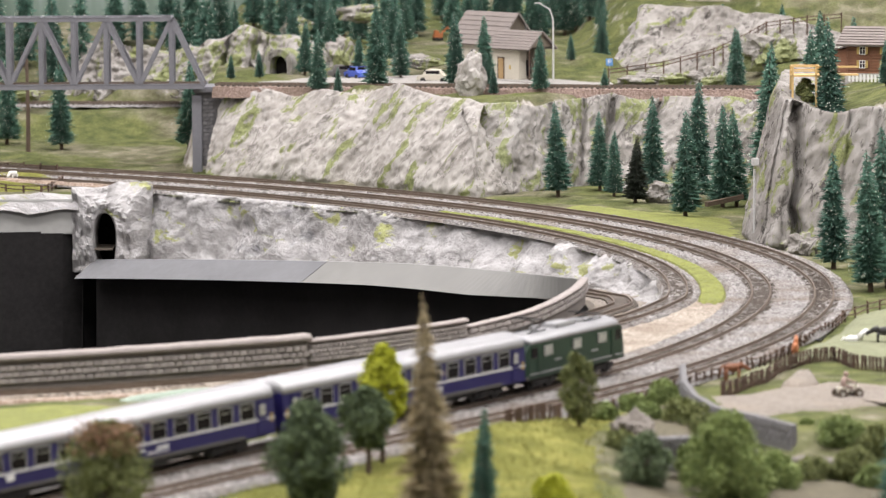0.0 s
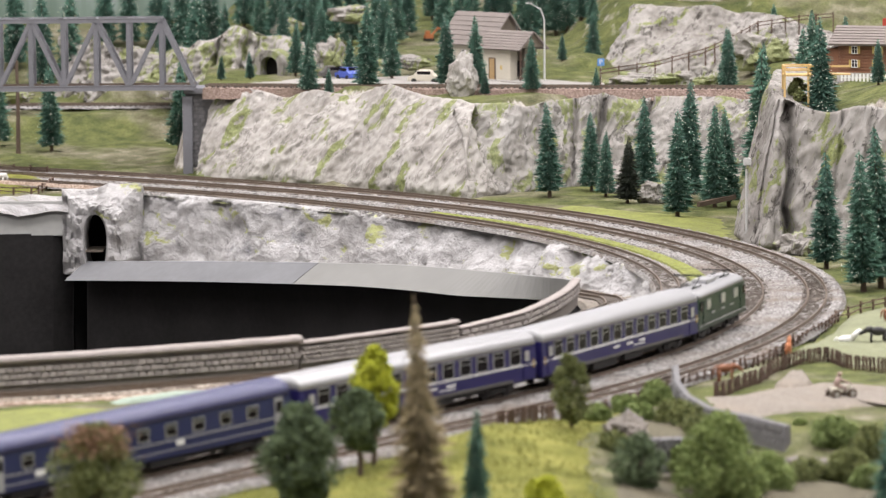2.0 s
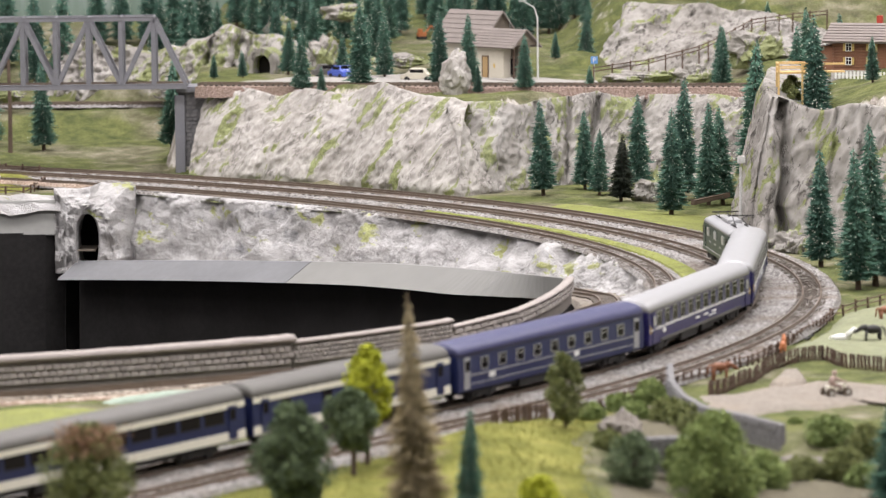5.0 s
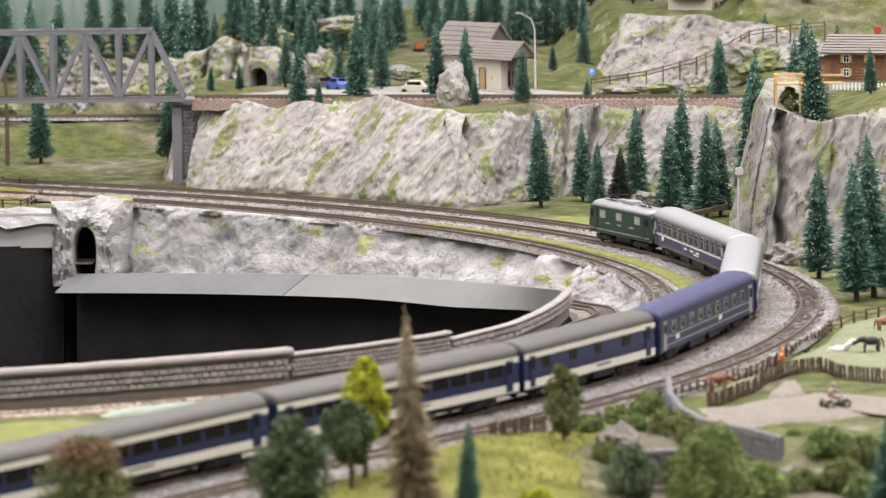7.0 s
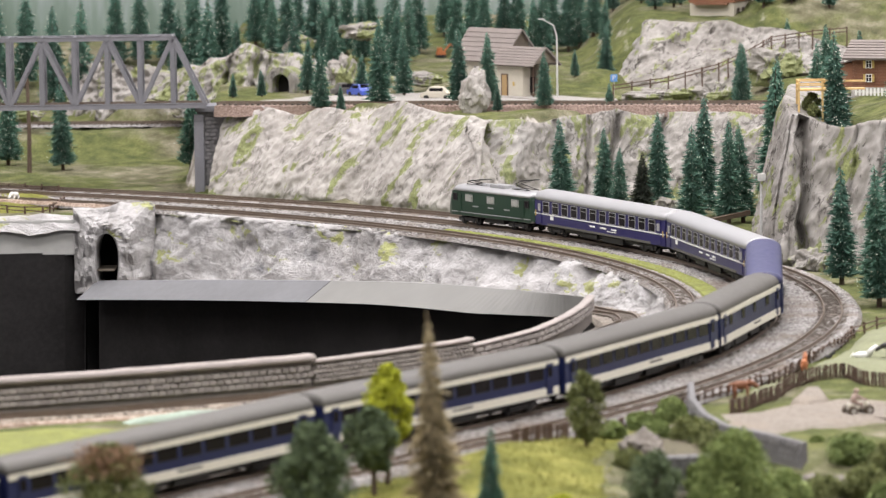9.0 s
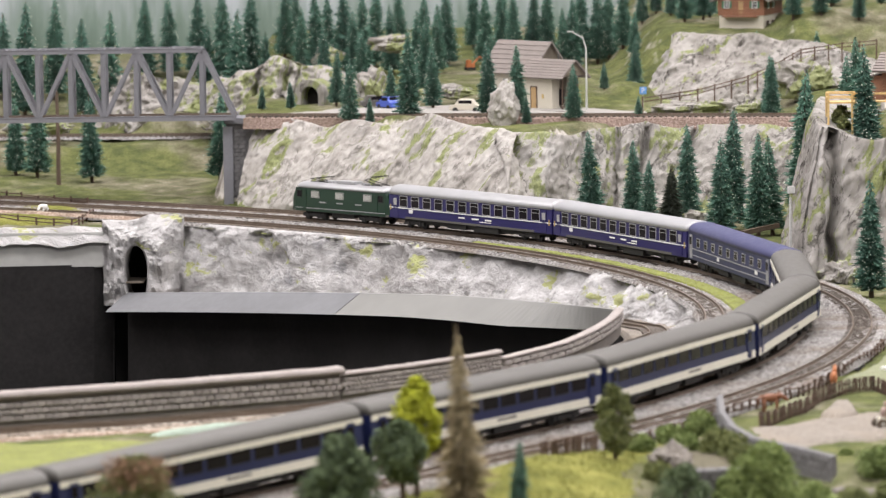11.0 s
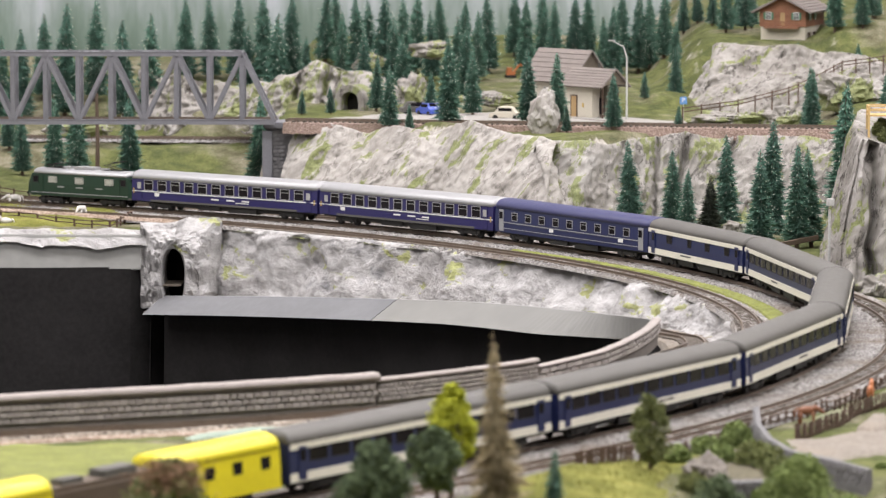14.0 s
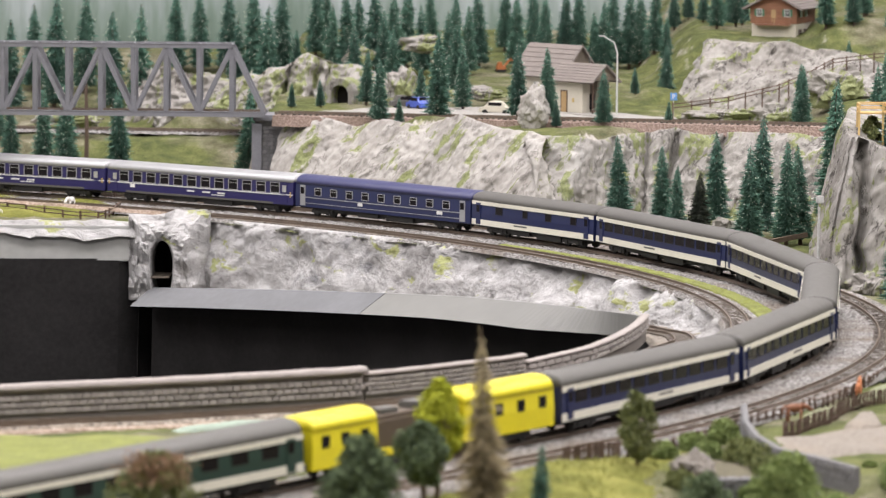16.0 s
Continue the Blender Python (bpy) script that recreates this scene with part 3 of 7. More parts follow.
strip("grass_strip", lambda s: lerp(s, (0.40, 0.45, 0.7, 1.4), (-0.045, -0.058, -0.056, -0.046)), lambda s: lerp(s, (0.40, 0.45, 0.6, 1.4), (-0.040, -0.031, -0.032, -0.035)), 0.42, 1.36, lambda s, u: -0.0022 - 0.002 * abs(u - 0.5) - 0.007 * (1 - smooth(0.42, 0.445, s)), "limeflock", "bright yellow green flock strip between the tracks", 8, 0.004, 0.0006)
strip("track_gap", lambda s: inner_off(s) + 0.017, lambda s: -0.030, 0.04, 0.47, lambda s, u: -0.0050, "taupe", "tan brown gravel between the diverging tracks", 14, 0.006, 0.0008)
strip("low_bed", lambda s: wall_off(s) + 0.004, lambda s: max(rim_off(s) + 0.004, -0.115) if s > 0.35 else low_off(s) + 0.028, 0.08, 1.86, lambda s, u: low_z(s) - 0.0045, "sand", "pale sandy bed of the sunken track", 12, 0.006, 0.0009)
railway(lambda s: 0.0, -2.2, 3.3, main_z, "brown model track of the main line on gravel", (-0.72, 1.30))
railway(lambda s: 0.057, -2.2, 3.3, main_z, "brown model track of the outer line on gravel", (-0.72, 1.30))
railway(inner_off, -1.1, 3.3, flat, "brown model track beside the stone wall", (-0.5, 0.95))
railway(low_off, 0.06, 1.85, low_z, "sunken brown model track curving into the tunnel")


def crag(name, s0, s1, top, foot, ztop, zfoot, label):
    """A plaster rock face between two lines."""
    bm = bmesh.new()
    rows = []
    n = int((s1 - s0) / 0.003)
    for i in range(n + 1):
        s = s0 + (s1 - s0) * i / n
        row = []
        for k in range(33):
            u = k / 32
            v = smooth(0.08, 0.95, u)
            o = top(s) + (foot(s) - top(s)) * (0.35 * u + 0.65 * v)
            x, y, th = on_line(s, o)
            z = ztop(s) + (zfoot(s) - ztop(s)) * v
            p = Vector((x, y, z))
            g = Vector((p.x * 0.7, p.y * 0.7, p.z - 0.25 * p.x))
            d = 0.010 * noise.noise(p * 22) + 0.008 * (0.5 - abs(noise.noise(g * 55 + Vector((3, 1, 2))))) + 0.0045 * (0.4 - abs(noise.noise(g * 140))) + 0.0018 * noise.noise(p * 280)
            w = smooth(0.0, 0.15, u) * (1 - 0.6 * smooth(0.9, 1.0, u))
            x, y = x - math.cos(th) * d * w * 1.2, y - math.sin(th) * d * w * 1.2
            z += (0.0015 * noise.noise(p * 45) + 0.0022) * smooth(0.1, 0.3, u) * (1 - smooth(0.3, 0.6, u)) + d * 0.35 * w * smooth(0.2, 0.5, u)
            row.append(bm.verts.new((x, y, z)))
        rows.append(row)
    grid_faces(bm, rows)
    solid(name, bm, "plaster", label, "rock", smooth_shade=True)


crag("rock_face", 0.42, 1.89, lambda s: rim_off(s) + 0.020, lambda s: lerp(s, (0.42, 0.75, 1.0), (-0.106, -0.110, -0.120)) - 0.004 * math.sin(13 * s), lambda s: -0.0036, lambda s: low_z(s) - 0.006, "craggy white and grey plaster rock face with moss")


def bluff(name, path, z0, z1, lean, label, upright=0.5, amp=1.0, seed=0.0, back=0.03, category="cliff", face=0.35, rock="bluff", shear=0.0, rise=1.3):
    """A rock face rising from a line on the ground, leaning back, with ribs and ledges."""
    line = []
    for a, b in zip(path, path[1:]):
        a, b = Vector(a), Vector(b)
        n = max(2, int((b - a).length / 0.0022))
        line += [(a.lerp(b, i / n), (b - a).normalized()) for i in range(n)]
    for _ in range(6):
        line = [(line[i][0], (line[max(i - 1, 0)][1] + line[i][1] * 2 + line[min(i + 1, len(line) - 1)][1]).normalized()) for i in range(len(line))]
    bm = bmesh.new()
    rows = []
    for i, (p, d) in enumerate(line):
        nrm = Vector((d.y * face, -d.x)).normalized()
        fade = min(1.0, (len(line) - 1 - i) / 40)
        row = []
        top = z1(p.x) if callable(z1) else z1
        for k in range(53):
            u = k / 52
            v = min(1.0, u / 0.86)
            z = z0 + (top - z0) * (v if v < 1 else 1)
            q = p - nrm * (lean * v ** rise + back * fade * max(0.0, u - 0.86) / 0.14)
            c = Vector((q.x + seed - shear * z, q.y, z * upright))
            f = 0.018 * noise.noise(c * 17) + 0.013 * (0.45 - abs(noise.noise(c * 36 + Vector((5, 2, 1))))) + 0.006 * (0.4 - abs(noise.noise(c * 80))) + 0.004 * noise.noise(Vector((q.x + seed, q.y, z)) * 190)
            f += 0.007 * (0.35 - abs(noise.noise(Vector((q.x + seed - shear * z, q.y, z * 0.7)) * 130)))
            f *= amp * smooth(0.0, 0.08, v) * (1 - 0.5 * max(0.0, u - 0.86) / 0.14)
            z += 0.35 * f * v + amp * 0.010 * noise.noise(Vector((q.x * 24 + seed, 3, 0))) * v ** 3
            z -= 0.03 * max(0.0, u - 0.86) / 0.14 + 0.02 * (1 - fade) * v ** 2
            row.append(bm.verts.new((q.x + nrm.x * f, q.y + nrm.y * f, z)))
        rows.append(row)
    grid_faces(bm, rows)
    solid(name, bm, rock, label, category, smooth_shade=True)


bluff("cliff", [(x, cliff_foot(x) - 0.004) for x in np.linspace(-0.296, 0.0, 24)] + [(0.03, 4.80), (0.055, 4.822), (0.070, 4.845)], -0.010, lambda x: lerp(x, (-0.28, -0.20, -0.13, -0.085, -0.03, 0.05, 0.09), (0.096, 0.092, 0.097, 0.108, 0.098, 0.096, 0.088)), 0.072, "pale beige rock cliff with moss below the upper track", 0.55, 0.60, back=0.05, shear=0.55)


def outcrop(name, path, z0, top, lean, clefts, label, amp=1.0, seed=0.0, shear=0.3, upright=0.25, rock="oldrock", back=0.05):
    """A rock mass rising from a line on the ground, tilted as a whole, with clefts that cut into it: (x at foot, x at top, width, depth)."""
    line = []
    for a, b in zip(path, path[1:]):
        a, b = Vector(a), Vector(b)
        n = max(2, int((b - a).length / 0.0022))
        line += [a.lerp(b, i / n) for i in range(n)]
    for _ in range(5):
        line = [(line[max(i - 1, 0)] + line[i] * 2 + line[min(i + 1, len(line) - 1)]) / 4 for i in range(len(line))]
    bm = bmesh.new()
    rows = []
    for i, p in enumerate(line):
        d = (line[min(i + 1, len(line) - 1)] - line[max(i - 1, 0)]).normalized()
        nrm = Vector((d.y, -d.x))
        row = []
        zt = top(p.x, p.y)
        for k in range(57):
            u = k / 56
            v = min(1.0, u / 0.86)
            over = max(0.0, u - 0.86) / 0.14
            z = z0 + (zt - z0) * v
            q = p + Vector(lean) * v - nrm * back * over
            c = Vector((q.x + seed - shear * z, q.y, z * upright))
            f = 0.010 * noise.noise(c * 24) + 0.010 * (0.42 - abs(noise.noise(c * 52 + Vector((5, 2, 1))))) + 0.009 * (0.4 - abs(noise.noise(c * 120))) + 0.005 * (0.4 - abs(noise.noise(Vector((q.x + seed - shear * z, q.y, z * 0.5)) * 230)))
            f *= amp * smooth(0.0, 0.05, v) * (1 - 0.5 * over) * (1 - 0.65 * v ** 8)
            dy = 0.0
            for xa, xb, wide, deep in clefts:
                t = (p.x - xa - (xb - xa) * v - wide * 1.2 * noise.noise(Vector((xa * 40, v * 5, seed)))) / (wide * (1 + 0.5 * noise.noise(Vector((v * 6, xa * 30, 2)))))
                dy += deep * math.exp(-t * t) * smooth(-0.1, 0.15, v) * (1 - over)
            z += 0.3 * f * v + amp * 0.008 * noise.noise(Vector((p.x * 30 + seed, p.y * 20, 0))) * v ** 2 - 0.02 * over
            row.append(bm.verts.new((q.x + nrm.x * f, q.y + nrm.y * f + dy, z)))
        rows.append(row)
    grid_faces(bm, rows)
    solid(name, bm, rock, label, "cliff", smooth_shade=True)


outcrop("great_rock", [(0.352, 4.62), (0.330, 4.46), (0.306, 4.34), (0.307, 4.262), (0.322, 4.232), (0.345, 4.225), (0.375, 4.212), (0.42, 4.20), (0.50, 4.17), (0.62, 4.12)], -0.010,
        lambda x, y: lerp(y, (4.24, 4.30, 4.38), (0.0, 0.006, 0.020)) + lerp(x, (0.32, 0.335, 0.36, 0.42, 0.6), (0.135, 0.134, 0.132, 0.134, 0.142)), (0.036, 0.030),
        ((0.349, 0.322, 0.0048, 0.042), (0.334, 0.318, 0.002, 0.010), (0.318, 0.312, 0.002, 0.010), (0.385, 0.37, 0.002, 0.008), (0.41, 0.40, 0.003, 0.009), (0.46, 0.45, 0.003, 0.010)), "tall grey rock with a deep slanting cleft beside the curve", 0.9, 9.0)

bluff("crag", [(0.205, 5.47), (0.23, 5.44), (0.29, 5.42), (0.36, 5.40), (0.42, 5.38), (0.52, 5.36)], 0.080, lambda x: lerp(x, (0.19, 0.24, 0.40, 0.52), (0.135, 0.175, 0.165, 0.150)), 0.10, "pale grey crag on the hill under the chalet", 0.6, 0.75, 14.0, shear=0.4, rock="oldrock")
outcrop("cliff", [(0.015, 4.862), (0.035, 4.836), (0.060, 4.832), (0.085, 4.846), (0.115, 4.885), (0.15, 4.93), (0.22, 4.965), (0.30, 4.955), (0.37, 4.93), (0.46, 4.88)], -0.010, lambda x, y: lerp(x, (0.02, 0.06, 0.10, 0.16, 0.2, 0.46), (0.092, 0.094, 0.088, 0.094, 0.090, 0.090)), (0.012, 0.055),
        ((0.176, 0.182, 0.004, 0.030), (0.150, 0.146, 0.003, 0.015), (0.112, 0.104, 0.004, 0.016), (0.228, 0.24, 0.004, 0.020), (0.29, 0.282, 0.004, 0.018)), "grey brown rock cliff with clefts and mossy ledges behind the firs", 0.75, 31.0, 0.35, 0.5, "mossrock", 0.05)
outcrop("crag", [(-0.40, 5.66), (-0.352, 5.57), (-0.318, 5.53), (-0.275, 5.505), (-0.245, 5.50), (-0.215, 5.51), (-0.17, 5.54), (-0.13, 5.58)], 0.070, lambda x, y: lerp(x, (-0.40, -0.345, -0.31, -0.275, -0.245, -0.205, -0.17, -0.13), (0.105, 0.116, 0.134, 0.146, 0.138, 0.126, 0.110, 0.098)), (0.01, 0.055),
        ((-0.302, -0.292, 0.004, 0.030), (-0.266, -0.258, 0.0045, 0.035), (-0.252, -0.246, 0.003, 0.02), (-0.335, -0.328, 0.004, 0.02)), "pale grey crag with dark clefts above the tunnel portal", 1.3, 17.0, 0.2, 0.6, "crag", 0.10)
bluff("crag", [(-0.54, 5.86), (-0.47, 5.78), (-0.40, 5.76), (-0.335, 5.78)], 0.030, 0.110, 0.05, "pale grey crag behind the girder bridge", 0.5, 1.6, 21.0, rock="oldrock")


def fascia():
    def ztop(s):
        return lerp(s, (0.12, 0.36, 0.55, 0.75, 0.95, 1.2, 1.4, 1.9), (0.002, 0.008, 0.004, -0.010, -0.023, -0.037, -0.050, -0.081))
    for name, s0, s1, material, label in (("fascia_board", 0.12, 1.36, "fascia", "pale grey painted board curving round the open well"), ("fascia_board", 1.362, 1.80, "fascia2", "dark grey painted board along the open well")):
        bm = bmesh.new()
        rows = []
        for i in range(81):
            s = s0 + (s1 - s0) * i / 80
            t = ztop(s)
            hgt = lerp(s, (0.33, 0.6, 0.9, 1.86), (0.016, 0.020, 0.025, 0.021))
            row = []
            slope = 0.034 * smooth(0.62, 1.0, s)
            for o, z in ((-slope, t - hgt + slope * 0.09), (0, t), (0.006, t), (0.006 - slope, t - hgt + slope * 0.09)):
                x, y, _ = on_line(s, wall_off(s) - 0.003 - 0.0075 * (1 - smooth(0.45, 0.56, s)) + o)
                row.append(bm.verts.new((x, y, z)))
            rows.append(row)
        grid_faces(bm, rows, True)
        bm.faces.new(rows[0]), bm.faces.new(rows[-1])
        bmesh.ops.recalc_face_normals(bm, faces=bm.faces[:])
        solid(name, bm, material, label, "board")


fascia()


def drape(name, pts, z1, z0, label, fold=0.006, seed=1.0):
    bm = bmesh.new()
    rows = []
    for k in range(13):
        v = k / 12
        row = []
        for i in range(161):
            u = i / 160 * (len(pts) - 1)
            j = min(int(u), len(pts) - 2)
            a, b = Vector(pts[j]), Vector(pts[j + 1])
            p = a.lerp(b, u - j)
            nrm = Vector((b.y - a.y, a.x - b.x)).normalized()
            f = noise.noise(Vector((p.x * 9 + seed, v * 1.2, p.y * 3))) * fold * (0.3 + 1.6 * v) + noise.noise(Vector((p.x * 26, v * 1.5, seed))) * fold * 0.6 * v
            zt = z1(p.x) if callable(z1) else z1
            row.append(bm.verts.new((p.x + nrm.x * f, p.y + nrm.y * f, zt + (z0 - zt) * v)))
        rows.append(row)
    grid_faces(bm, rows)
    solid(name, bm, "cloth", label, "cloth", smooth_shade=True)


rear = [on_line(s, wall_off(s) + 0.006 - 0.006 * smooth(0.62, 1.0, s))[:2] for s in np.linspace(1.80, 0.33, 18)]
drape("black_drape", rear, lambda x: lerp(x, (-0.40, -0.1, 0.05, 0.1), (-0.095, -0.067, -0.042, -0.018)), -0.62, "black cloth hanging under the grey board", 0.026)
drape("black_drape", [(-2.5, PANEL_Y - 0.015), (-1.2, PANEL_Y - 0.012), (-0.44, PANEL_Y - 0.010), (-0.415, PANEL_Y + 0.005), (-0.385, PANEL_Y + 0.045), (-0.33, PANEL_Y + 0.085)], -0.044, -0.62, "black cloth hanging under the pale panel", 0.026, 4.0)
front = [on_line(s, wall_off(s) - 0.012)[:2] for s in np.linspace(-1.25, 0.34, 18)]
drape("black_drape", front, -0.02, -0.62, "black cloth hanging behind the stone wall", 0.006, 7.0)
solid("well_floor", boxes((-1.0, 4.0, -0.66, 4.0, 2.4, 0.02)), "cloth", "black floor of the open well", "floor", kind="structure")
solid("pale_panel", boxes((-1.46, PANEL_Y - 0.003, -0.027, 2.06, 0.006, 0.040), bev=0.001), "palepanel", "pale grey painted panel under the cow meadow", "panel")


def meadow_lip():
    """Rough plaster edge over the pale panel."""
    bm = bmesh.new()
    rows = []
    for i in range(221):
        x = -1.9 + 1.5 * i / 220
        row = []
        for k in range(7):
            a = k / 6
            p = Vector((x, a * 0.1, 0))
            d = 0.006 * noise.noise(p * 25) + 0.003 * noise.noise(p * 80)
            row.append(bm.verts.new((x, PANEL_Y + 0.02 - 0.032 * a + d * 0.5, -0.006 + 0.006 * math.sin(a * 3.1) - 0.012 * a * a + d * (0.4 + a))))
        rows.append(row)
    grid_faces(bm, rows)
    solid("plaster_edge", bm, "plaster", "rough white plaster edge of the meadow", "rock")


meadow_lip()
solid("wall_1", boxes((0.0, 0.905, -0.55, 4.0, 0.02, 1.0)), "cloth", "plain black board closing the front of the layout", "board", kind="structure")
solid("wall_2", boxes((2.21, 3.8, -0.55, 0.02, 5.8, 1.0)), "cloth", "plain black board closing the side of the layout", "board", kind="structure")


def tunnel_rock():
    """The plaster rock with the arched hole at the end of the rock face."""
    t = thing("tunnel_mouth", pose(-0.398, 4.782, -0.087), "white plaster rock with a dark arched tunnel mouth", "tunnel")
    bm = bmesh.new()
    outer, inner = [], []
    n = 56
    for i in range(n + 1):
        a = math.pi * (1.5 - 2.0 * i / n)
        ix, iz = 0.005 + 0.0120 * math.cos(a), 0.038 + (0.027 if math.sin(a) > 0 else 0.045) * math.sin(a)
        ox, oz = 0.055 * max(-0.62, min(1.0, math.cos(a) * 1.3)), 0.046 + 0.050 * max(-1, min(0.95, math.sin(a) * 1.4))
        inner.append((ix, iz)), outer.append((ox, oz))
    rings = []
    for k in range(17):
        u = k / 16
        ring = []
        for (ix, iz), (ox, oz) in zip(inner, outer):
            x, z = ix + (ox - ix) * u, iz + (oz - iz) * u
            p = Vector((x, 0.3, z))
            d = (0.012 * noise.noise(p * 60) + 0.010 * (0.4 - abs(noise.noise(p * 120))) + 0.004 * noise.noise(p * 300)) * smooth(0, 0.3, u)
            ring.append(bm.verts.new((x, -0.012 + (0.03 if x < 0.012 else 0.085) * u * u - d + (0.012 if k == 0 else 0), z + d * 0.3)))
        rings.append(ring)
    deep = [bm.verts.new((v.co.x, 0.06, v.co.z)) for v in rings[0]]
    grid_faces(bm, [deep] + rings)
    bmesh.ops.recalc_face_normals(bm, faces=bm.faces[:])
    part("rock", bm, "plaster", t)
    # Near-black sheet puts the shade of the unlit inside into colour.
    part("shade_sheet", boxes((0, 0.062, 0.03, 0.05, 0.004, 0.09)), "dark", t, "black sheet painted as the shade inside the tunnel")
    part("deck", boxes((0, 0.02, 0.024, 0.026, 0.05, 0.0016)), "greywood", t, "thin bare board across the tunnel")


tunnel_rock()


# ---- stone walls along the well ----
def stone_wall(s0, s1, hgt, cap_h, cap_w, row_h, stone_l, rng_seed, label):
    rng = random.Random(rng_seed)
    t = thing("stone_wall", Matrix(), label, "wall")
    bm, cb = bmesh.new(), bmesh.new()
    rows, crow = [], []
    n = max(6, int((s1 - s0) / 0.01))
    for i in range(n + 1):
        s = s0 + (s1 - s0) * i / n
        hh = hgt if callable(hgt) is False else hgt(s)
        row = []
        for o, z in ((0.0, -0.012), (0.0, hh), (-0.007, hh), (-0.007, -0.012)):
            x, y, _ = on_line(s, wall_off(s) + o)
            row.append(bm.verts.new((x, y, z)))
        rows.append(row)
        row = []
        for o, z in ((cap_w * 0.35, hh), (cap_w * 0.40, hh + cap_h * 0.4), (cap_w * 0.2, hh + cap_h * 0.9), (-cap_w * 0.25, hh + cap_h), (-cap_w * 0.6, hh + cap_h * 0.8), (-cap_w * 0.65, hh)):
            j = 0.0005 * noise.noise(Vector((s * 90, z * 200, o)))
            x, y, _ = on_line(s, wall_off(s) + o + j)
            row.append(cb.verts.new((x, y, z + j)))
        crow.append(row)
    for b, r in ((bm, rows), (cb, crow)):
        grid_faces(b, r, True)
        b.faces.new(r[0]), b.faces.new(r[-1])
        bmesh.ops.recalc_face_normals(b, faces=b.faces[:])
    part("core", bm, "mortar", t)
    part("coping", cb, "cap", t, "rounded pinkish grey coping", True)
    shapes = []
    for k in range(5):
        b = boxes((0, 0, 0, stone_l * rng.uniform(0.70, 0.86), 0.0040, row_h * rng.uniform(0.78, 0.90)), bev=row_h * 0.16)
        for v in b.verts:
            v.co += Vector((rng.uniform(-1, 1), rng.uniform(-0.6, 0.3), rng.uniform(-1, 1))) * row_h * 0.05
        shapes.append(mesh_of("stone", b, "wallstone"))
    hh = hgt
    for r in range(int((hh + 0.002) / row_h)):
        s = s0 + stone_l * (0.5 if r % 2 else 0.15)
        while s < s1 - stone_l * 0.3:
            o = wall_off(s)
            x, y, th = on_line(s, o + 0.0008)
            x2, y2, _ = on_line(s + 0.005, wall_off(s + 0.005) + 0.0008)
            part("stone", shapes[rng.randrange(5)], "wallstone", t, at=pose(x, y, -0.001 + (r + 0.5) * row_h, 0, 0, math.degrees(math.atan2(y2 - y, x2 - x))))
            s += stone_l / (1 + abs(o) * 0.9)


stone_wall(-0.85, -0.125, 0.0175, 0.0055, 0.013, 0.0050, 0.0084, 3, "grey stone retaining wall with a thick rounded coping")
stone_wall(-0.123, 0.075, 0.0150, 0.0030, 0.009, 0.0036, 0.0060, 5, "grey stone retaining wall of small blocks with thin coping")
stone_wall(0.077, 0.50, 0.0095, 0.0022, 0.008, 0.0048, 0.0190, 8, "low rough grey wall round the end of the well")


# ---- the train ----
def extrude_profile(prof, x0, x1, inset=0.0, caps=True):
    """A body of constant section along x; inset draws the ends in a little."""
    bm = bmesh.new()
    xs = [(x0, 1 - inset), (x0 + 0.0025, 1.0), (x1 - 0.0025, 1.0), (x1, 1 - inset)] if inset else [(x0, 1.0), (x1, 1.0)]
    cz = sum(p[1] for p in prof) / len(prof)
    rows = [[bm.verts.new((x, y * k, cz + (z - cz) * (1 - (1 - k) * 0.3))) for y, z in prof] for x, k in xs]
    grid_faces(bm, rows, True)
    if caps:
        bm.faces.new(rows[0]), bm.faces.new(rows[-1])
    bmesh.ops.recalc_face_normals(bm, faces=bm.faces[:])
    return bm


HALF = 0.0165
SIDE = [(-HALF, 0.0105), (-HALF - 0.0002, 0.024), (-HALF + 0.0006, 0.0372), (HALF - 0.0006, 0.0372), (HALF + 0.0002, 0.024), (HALF, 0.0105)]
ROOF = [(HALF * math.cos(a) * 1.0, 0.0370 + 0.0095 * max(0.0, math.sin(a)) ** 0.75) for a in np.linspace(0, math.pi, 13)]
ROOF[0], ROOF[-1] = (HALF + 0.0002, 0.0366), (-HALF - 0.0002, 0.0366)


def bogie(parent, x):
    b = part("bogie", boxes((0, 0, 0.0062, 0.034, 0.020, 0.003), (0, 0.0125, 0.0062, 0.036, 0.0022, 0.0042), (0, -0.0125, 0.0062, 0.036, 0.0022, 0.0042), (0.010, 0.0138, 0.0055, 0.005, 0.001, 0.005), (-0.010, 0.0138, 0.0055, 0.005, 0.001, 0.005), (0.010, -0.0138, 0.0055, 0.005, 0.001, 0.005), (-0.010, -0.0138, 0.0055, 0.005, 0.001, 0.005), bev=0.0004), "black", parent, "black bogie frame", at=pose(x, 0, 0))
    for wx in (-0.0135, 0.0135):
        bm = bmesh.new()
        for side in (-1, 1):
            tube(bm, [(0, side * 0.0068, 0), (0, side * 0.0096, 0)], [0.0056, 0.0053], 16)
        tube(bm, [(0, -0.009, 0), (0, 0.009, 0)], [0.001, 0.001], 6)
        part("wheelset", bm, "black", b, at=pose(wx, 0, 0.0055))


GLASS = {}


